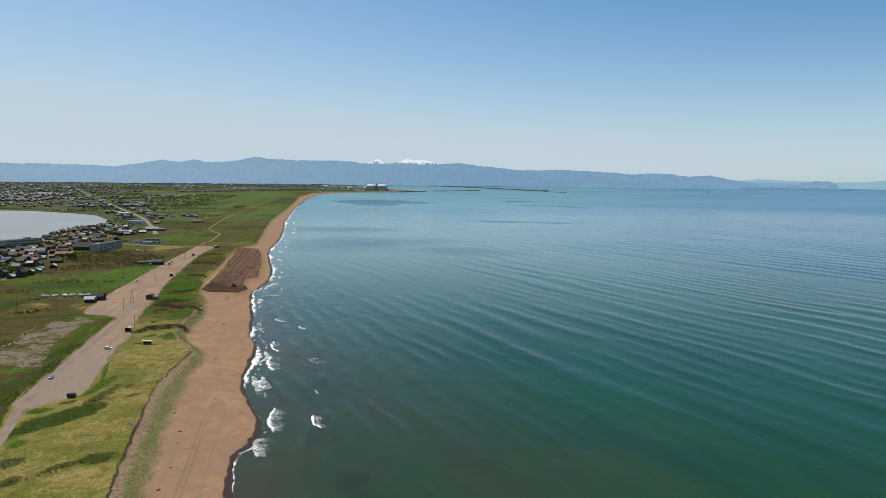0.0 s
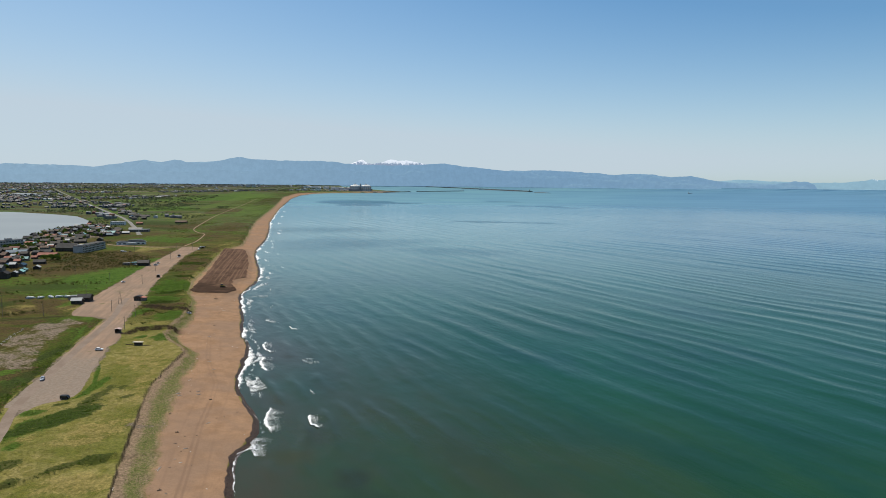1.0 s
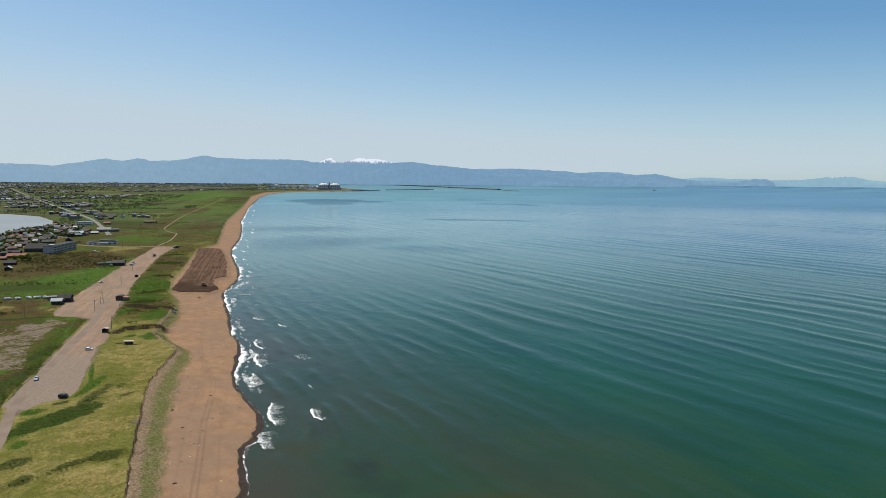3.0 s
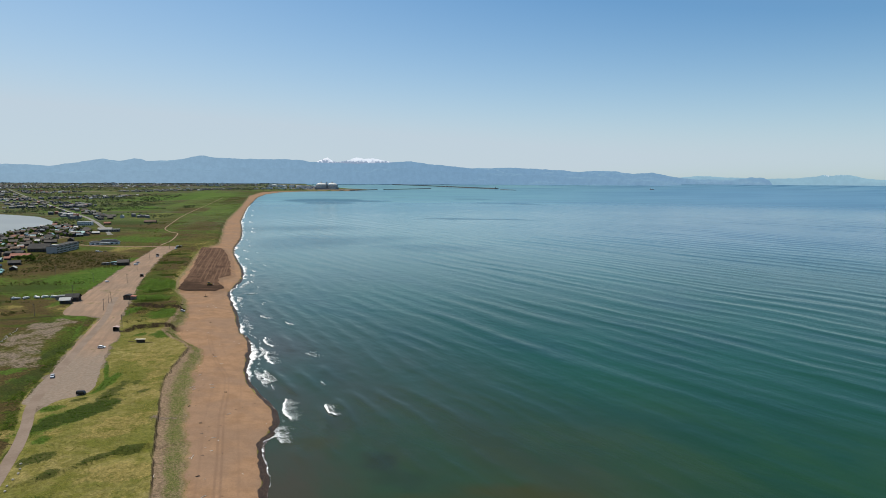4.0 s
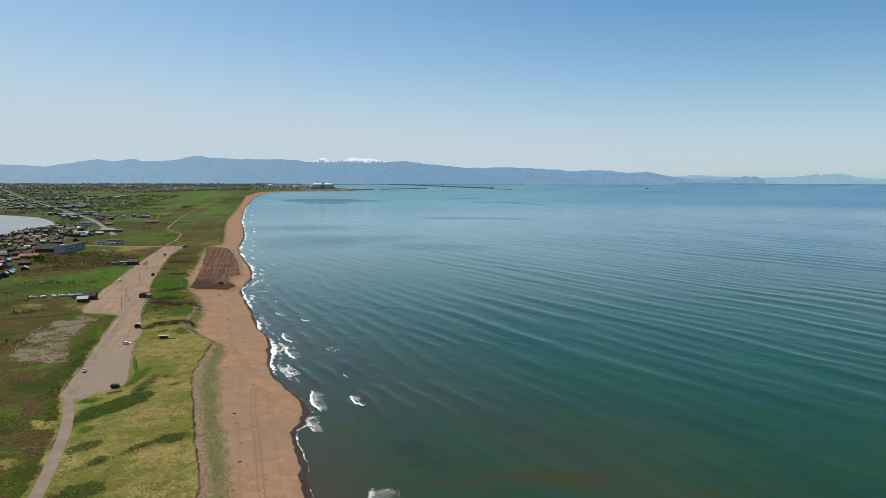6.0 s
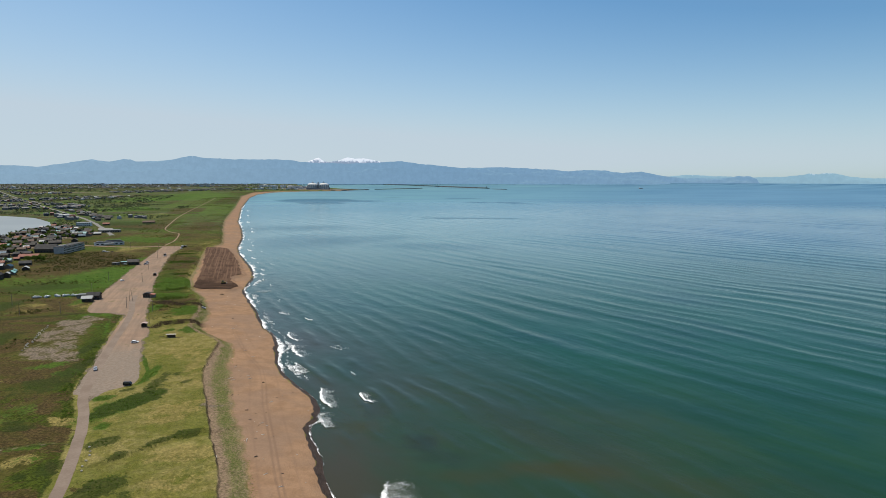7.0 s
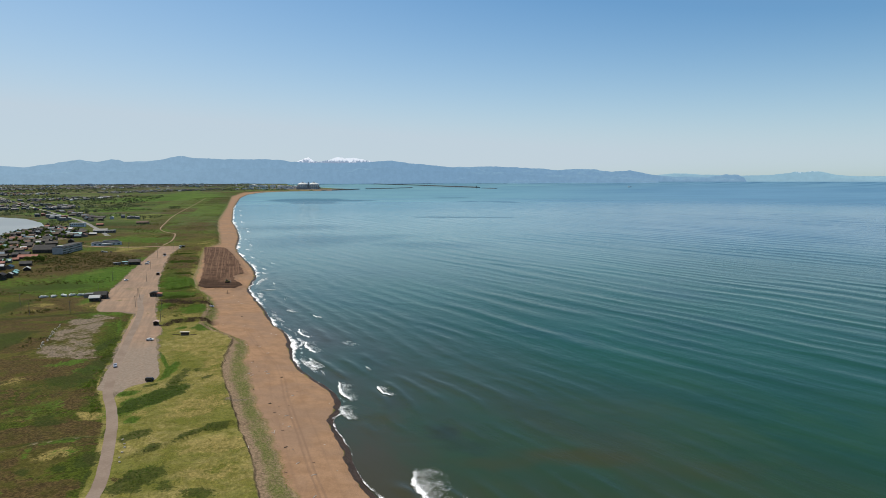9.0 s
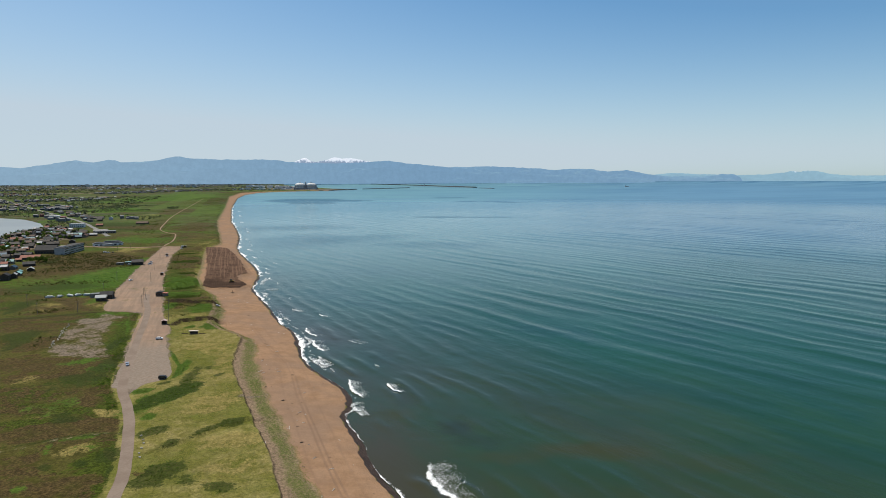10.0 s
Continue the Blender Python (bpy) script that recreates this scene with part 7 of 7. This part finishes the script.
# woods and hedges over the plain
hedge = lambda a, b: free(a, b, 10) & (fbm(a, b * 1.4, 130, 230) > 0.10 - 0.06 * step(b, 1500, 3000)) & (gen.uniform(0, 1, len(a)) < 0.75) & ~inside(a, b, POND)
x, y = scatter(17000, -1500, -380, 900, 2300, lambda a, b: hedge(a, b) & (a < x_of(TOE, b) - 150) & (to_line(a, b, MAIN)[0] > 14))
plants("woods_near", x, y, gen.uniform(1.6, 4.0, len(x)), gen.uniform(1.6, 4.5, len(x)), 12, gen.uniform(0.6, 1.2, len(x)), wood_leaf, "dark green thickets and tree belts around the fields", "trees")
az_ = gen.uniform(radians(-52), radians(-13), 17000)
dd_ = np.exp(gen.uniform(np.log(1900), np.log(16000), 17000))
x, y = dd_ * np.sin(az_), dd_ * np.cos(az_)
ok = (fbm(x, y * 0.5, 420, 240) > -0.12) & (gen.uniform(0, 1, len(x)) < 0.22 + 0.7 * step(dd_, 2000, 7000)) & ~inside(x, y, SUBURB) & (x < x_of(TOE + COAST_FAR, y) - 350) & ~inside(x, y, POND) & (to_line(x, y, MAIN)[0] > 22) & (in_or_near(x, y, LAKE) > 10)
x, y = x[ok], y[ok]
plants("woods_far", x, y, gen.uniform(5, 16, len(x)), gen.uniform(3, 8, len(x)), 12, gen.uniform(1.8, 3.8, len(x)), wood_leaf, "distant tree belts across the plain", "trees")


# trees of the town, each with a trunk, limbs and a loose crown
def tree(h, r, seed):
    ob = thing("tree", "leafy dark green broadleaf tree among the houses", "tree", "trees of the town")
    bm = bmesh.new()
    tube(bm, 0, 0, -0.3, h * 0.55, 0.22, 0.10, 7)
    for i in range(5):
        a = i * 1.257 + seed
        tube(bm, 0, 0, h * (0.28 + 0.05 * i), h * (0.55 + 0.05 * i), 0.09, 0.03, 5, (r * 0.55 * math.cos(a), r * 0.55 * math.sin(a)))
    part("trunk", bm, wood_dark, ob)
    g_ = np.random.default_rng(seed)
    lobes = 9
    lx, ly, lz = g_.normal(0, r * 0.45, lobes), g_.normal(0, r * 0.45, lobes), g_.uniform(h * 0.45, h * 0.9, lobes)
    v, f = clumps(lx, ly, lz, np.full(lobes, r * 0.5), np.full(lobes, r * 0.42), 46, np.full(lobes, 0.38))
    c = new("crown", mesh_of("crown", v, f, bush_leaf))
    c.parent = ob
    return ob


tk = [Kind(lambda: tree(6.5, 2.8, 3)), Kind(lambda: tree(5.0, 2.4, 5)), Kind(lambda: tree(8.0, 3.2, 8))]
placed = 0
for i in range(4000):
    x, y = rng.uniform(-770, -430), rng.uniform(560, 1230)
    if placed >= 190 or not inside(np.array([x]), np.array([y]), LANES)[0] or any(math.hypot(x - a, y - b) < 3 + r for a, b, r in taken):
        continue
    tk[placed % 3].place(spot(x, y, rng.uniform(0, 360)))
    placed += 1
for x, y in ((-478, 712), (-482, 716), (-474, 716), (-486, 711), (-470, 712), (-479, 720), (-380, 470), (-384, 474)):
    tk[0].place(spot(x, y, rng.uniform(0, 360), 1.6, 1.2))

# fine litter along the drift line
n_ = 95
y = gen.uniform(150, 560, n_)
x = x_of(TOE, y) + (shore_x(y) - x_of(TOE, y)) * gen.uniform(0.0, 1, n_) ** 1.6
z = height(x, y)
a = gen.uniform(0, np.pi, n_)
l, w_ = gen.uniform(0.15, 0.6, n_), gen.uniform(0.05, 0.14, n_)
ca, sa = np.cos(a), np.sin(a)
q = [np.stack([x + ca * l * i - sa * w_ * j, y + sa * l * i + ca * w_ * j, z + h_], -1) for h_ in (-0.02, 0.12) for i, j in ((-1, -1), (1, -1), (1, 1), (-1, 1))]
v = np.stack(q, 1).reshape(-1, 3)
b_ = np.arange(n_)[:, None] * 8
f = np.concatenate([b_ + np.array(t) for t in ((4, 5, 6, 7), (0, 1, 5, 4), (1, 2, 6, 5), (2, 3, 7, 6), (3, 0, 4, 7))])
k = Mat("litter")
isl = k.t.nodes.new("ShaderNodeNewGeometry").outputs["Random Per Island"]
litter_mat = k.finish(k.mix(k.ramp(isl, 0.3, 0.9), (0.16, 0.11, 0.08), (0.52, 0.48, 0.42)), 0.9, 0, 0.2)
tagged(new("beach_litter", mesh_of("beach_litter", v, f, litter_mat)), "scattered sticks and small debris on the sand", "litter", kind="stuff")

# ---- surf ----
k = Mat("sea_foam")
dens = k.attr("foam")[0]
cell = k.t.nodes.new("ShaderNodeTexVoronoi")
cell.feature = "DISTANCE_TO_EDGE"
k.t.links.new(k.pos, cell.inputs["Vector"])
cell.inputs["Scale"].default_value = 2.6
lace = k.math("ADD", k.math("MULTIPLY", k.ramp(cell.outputs["Distance"], 0.0, 0.16), 0.45), k.math("MULTIPLY", k.ramp(k.noise(1.5, 7, 0.85), 0.25, 0.75), 1.0))
k.set(k.p.inputs["Alpha"], k.ramp(k.math("SUBTRACT", k.math("MULTIPLY", dens, 1.25), lace), -0.07, 0.10))
foam_mat = k.finish(k.mix(k.ramp(k.noise(0.7, 3), 0.4, 0.6), (0.84, 0.85, 0.85), (0.92, 0.92, 0.92)), 0.9, 0, 0.2)


def foam_mesh(name, x, y, z, d):
    rows, cols = x.shape
    me = mesh_of(name, np.stack(bend(x, y, z), -1).reshape(-1, 3), grid_faces(rows, cols), foam_mat, True)
    at_ = me.color_attributes.new("foam", "FLOAT_COLOR", "POINT")
    at_.data.foreach_set("color", np.repeat(d.ravel()[:, None], 4, 1).astype(np.float32).ravel())
    return new(name, me)


def breaker(x0, y0, x1, y1, trail, solid, lace_=0.5, high=0.4):
    """A breaking wave: a white front from end to end, with lace trailing out to sea."""
    n = max(int(math.hypot(x1 - x0, y1 - y0) / 0.6), 8)
    s = np.linspace(0, 1, n)[:, None]
    w = np.linspace(-0.12, 1, 28)[None, :]
    tx_, ty_ = x1 - x0, y1 - y0
    ln = math.hypot(tx_, ty_)
    nx_, ny_ = -ty_ / ln, tx_ / ln
    if nx_ + 0.4 * ny_ < 0:
        nx_, ny_ = -nx_, -ny_
    bow = 0.10 * ln * np.sin(np.pi * s) * -1
    wob = 0.7 * vnoise(s * ln + x0, s * 0 + y0, 3.5, 5) + 0.5 * vnoise(s * ln + x0, s * 0 + y0, 1.3, 6)
    reach = trail * (0.55 + 0.45 * np.sin(np.pi * (0.15 + 0.7 * s))) * (1 + 0.3 * vnoise(s * ln, s * 0 + x0, 3.0, 8))
    x = x0 + tx_ * s + nx_ * (w * reach + bow + wob)
    y = y0 + ty_ * s + ny_ * (w * reach + bow + wob)
    z = 0.12 + high * np.exp(-((w - 0.03) / 0.07) ** 2) * np.sin(np.pi * np.clip(s, 0.02, 0.98)) ** 0.5 + 0.08 * fbm(x, y, 2, 9) + 0 * x + 0.25
    ends = step(s, 0, 0.12) * (1 - step(s, 0.88, 1))
    d = (0.85 * solid * np.exp(-np.clip(w, 0, 1) / 0.055) + 0.86 * lace_ * (1 - step(w, 0.35, 1.0))) * step(w, -0.12, -0.03) * (0.35 + 0.65 * ends) * (0.8 + 0.4 * fbm(x, y, 4, 12))
    ob = foam_mesh("breaking_wave", x, y, z, np.clip(d, 0, 1.3))
    return tagged(ob, "small breaking wave with a white foam front" if solid > 0.7 else "thin lace of white foam on the water", "wave", "breakers along the beach")


for row in ((-113, 399, -101, 374, 8, 1.0, .45), (-102, 366, -90, 339, 11, 1.1, .5), (-70, 287, -60, 259, 9, .9, .55), (-65, 254, -58, 236, 9, .3, .62), (-92, 330, -84, 308, 9, .3, .68), (-50.5, 280, -43.5, 266, 6.5, 1.5, .6), (-31, 192, -20, 162, 17, .75, .5), (-64, 250, -60, 242, 5, .3, .6),
            (-179, 543, -165, 551, 5, .9, .5), (-112, 441, -103, 432, 3.5, 1.1, .4), (-136, 461, -125, 450, 7, .3, .6), (-80, 364, -70, 354, 8, .1, .55), (-60, 313, -56, 306, 1.5, .9, .3), (-83, 306, -78, 298, 3, .5, .5),
            (-205, 660, -198, 645, 7, .9, .5), (-213, 690, -205, 675, 6, .7, .5), (-256, 795, -246, 780, 7, 1, .5), (-216, 735, -208, 724, 4, .6, .4), (-288, 885, -276, 868, 7, .9, .4), (-262, 862, -256, 850, 3, .5, .4), (-335, 1050, -325, 1020, 8, .8, .4),
            (-378, 1205, -362, 1175, 8, 1, .5), (-400, 1280, -385, 1250, 8, .7, .4), (-470, 1480, -450, 1440, 9, .8, .4), (-550, 1760, -530, 1700, 10, .8, .4), (-190, 620, -186, 605, 5, .7, .4), (-176, 590, -172, 578, 4, .6, .4), (-233, 745, -229, 735, 4, .8, .4),
            (-300, 950, -292, 930, 6, .8, .4), (-315, 1000, -309, 980, 4, .6, .4), (-148, 510, -143, 498, 3, .4, .4), (-630, 2020, -610, 1960, 12, .7, .4)):
    breaker(*row)


def swash(name, y0, y1, off_, wide, seed, strong, label):
    """The foam edge that lies along the waterline."""
    yy = np.arange(y0, y1, 0.7 if y1 < 620 else 2.0)[:, None]
    w = np.linspace(0, 1, 12)[None, :]
    run = wide * (0.35 + 0.65 * np.clip(0.5 + 0.9 * vnoise(yy * 0, yy, 17, seed) + 0.4 * vnoise(yy * 0, yy, 6, seed + 1), 0, 1.6))
    x = shore_x(yy) + off_ + 1.4 * vnoise(yy * 0, yy, 11, seed + 2) + 0.55 * vnoise(yy * 0, yy, 2.6, seed + 5) + w * run
    y = yy + 0 * w
    z = np.maximum(height(x, y) + 0.06, 0.24) + 0.05 * np.exp(-((w - 0.1) / 0.12) ** 2)
    d = (strong * np.exp(-w / 0.25) + 0.5 * (1 - step(w, 0.4, 1))) * step(w, 0, 0.06) * np.clip(0.75 + 0.7 * vnoise(yy * 0, yy, 23, seed + 3) + 0.5 * vnoise(x, y, 2.4, seed + 4), 0.1, 1.2)
    return tagged(foam_mesh(name, x, y, z, d), label, "foam", kind="stuff")


swash("shore_foam_near", 158, 300, 1.9, 2.0, 330, 0.62, "thin ragged foam line along the wet sand")
swash("shore_foam", 300, 616, 1.8, 6.8, 300, 1.02, "ragged white foam edge along the wet sand")
swash("shore_foam_far", 616, 2400, 2.0, 9.0, 310, 1.15, "white surf edge along the far beach")
swash("shore_foam_outer", 300, 616, 6.0, 8.0, 320, 0.08, "thin lacy foam behind the shore break")
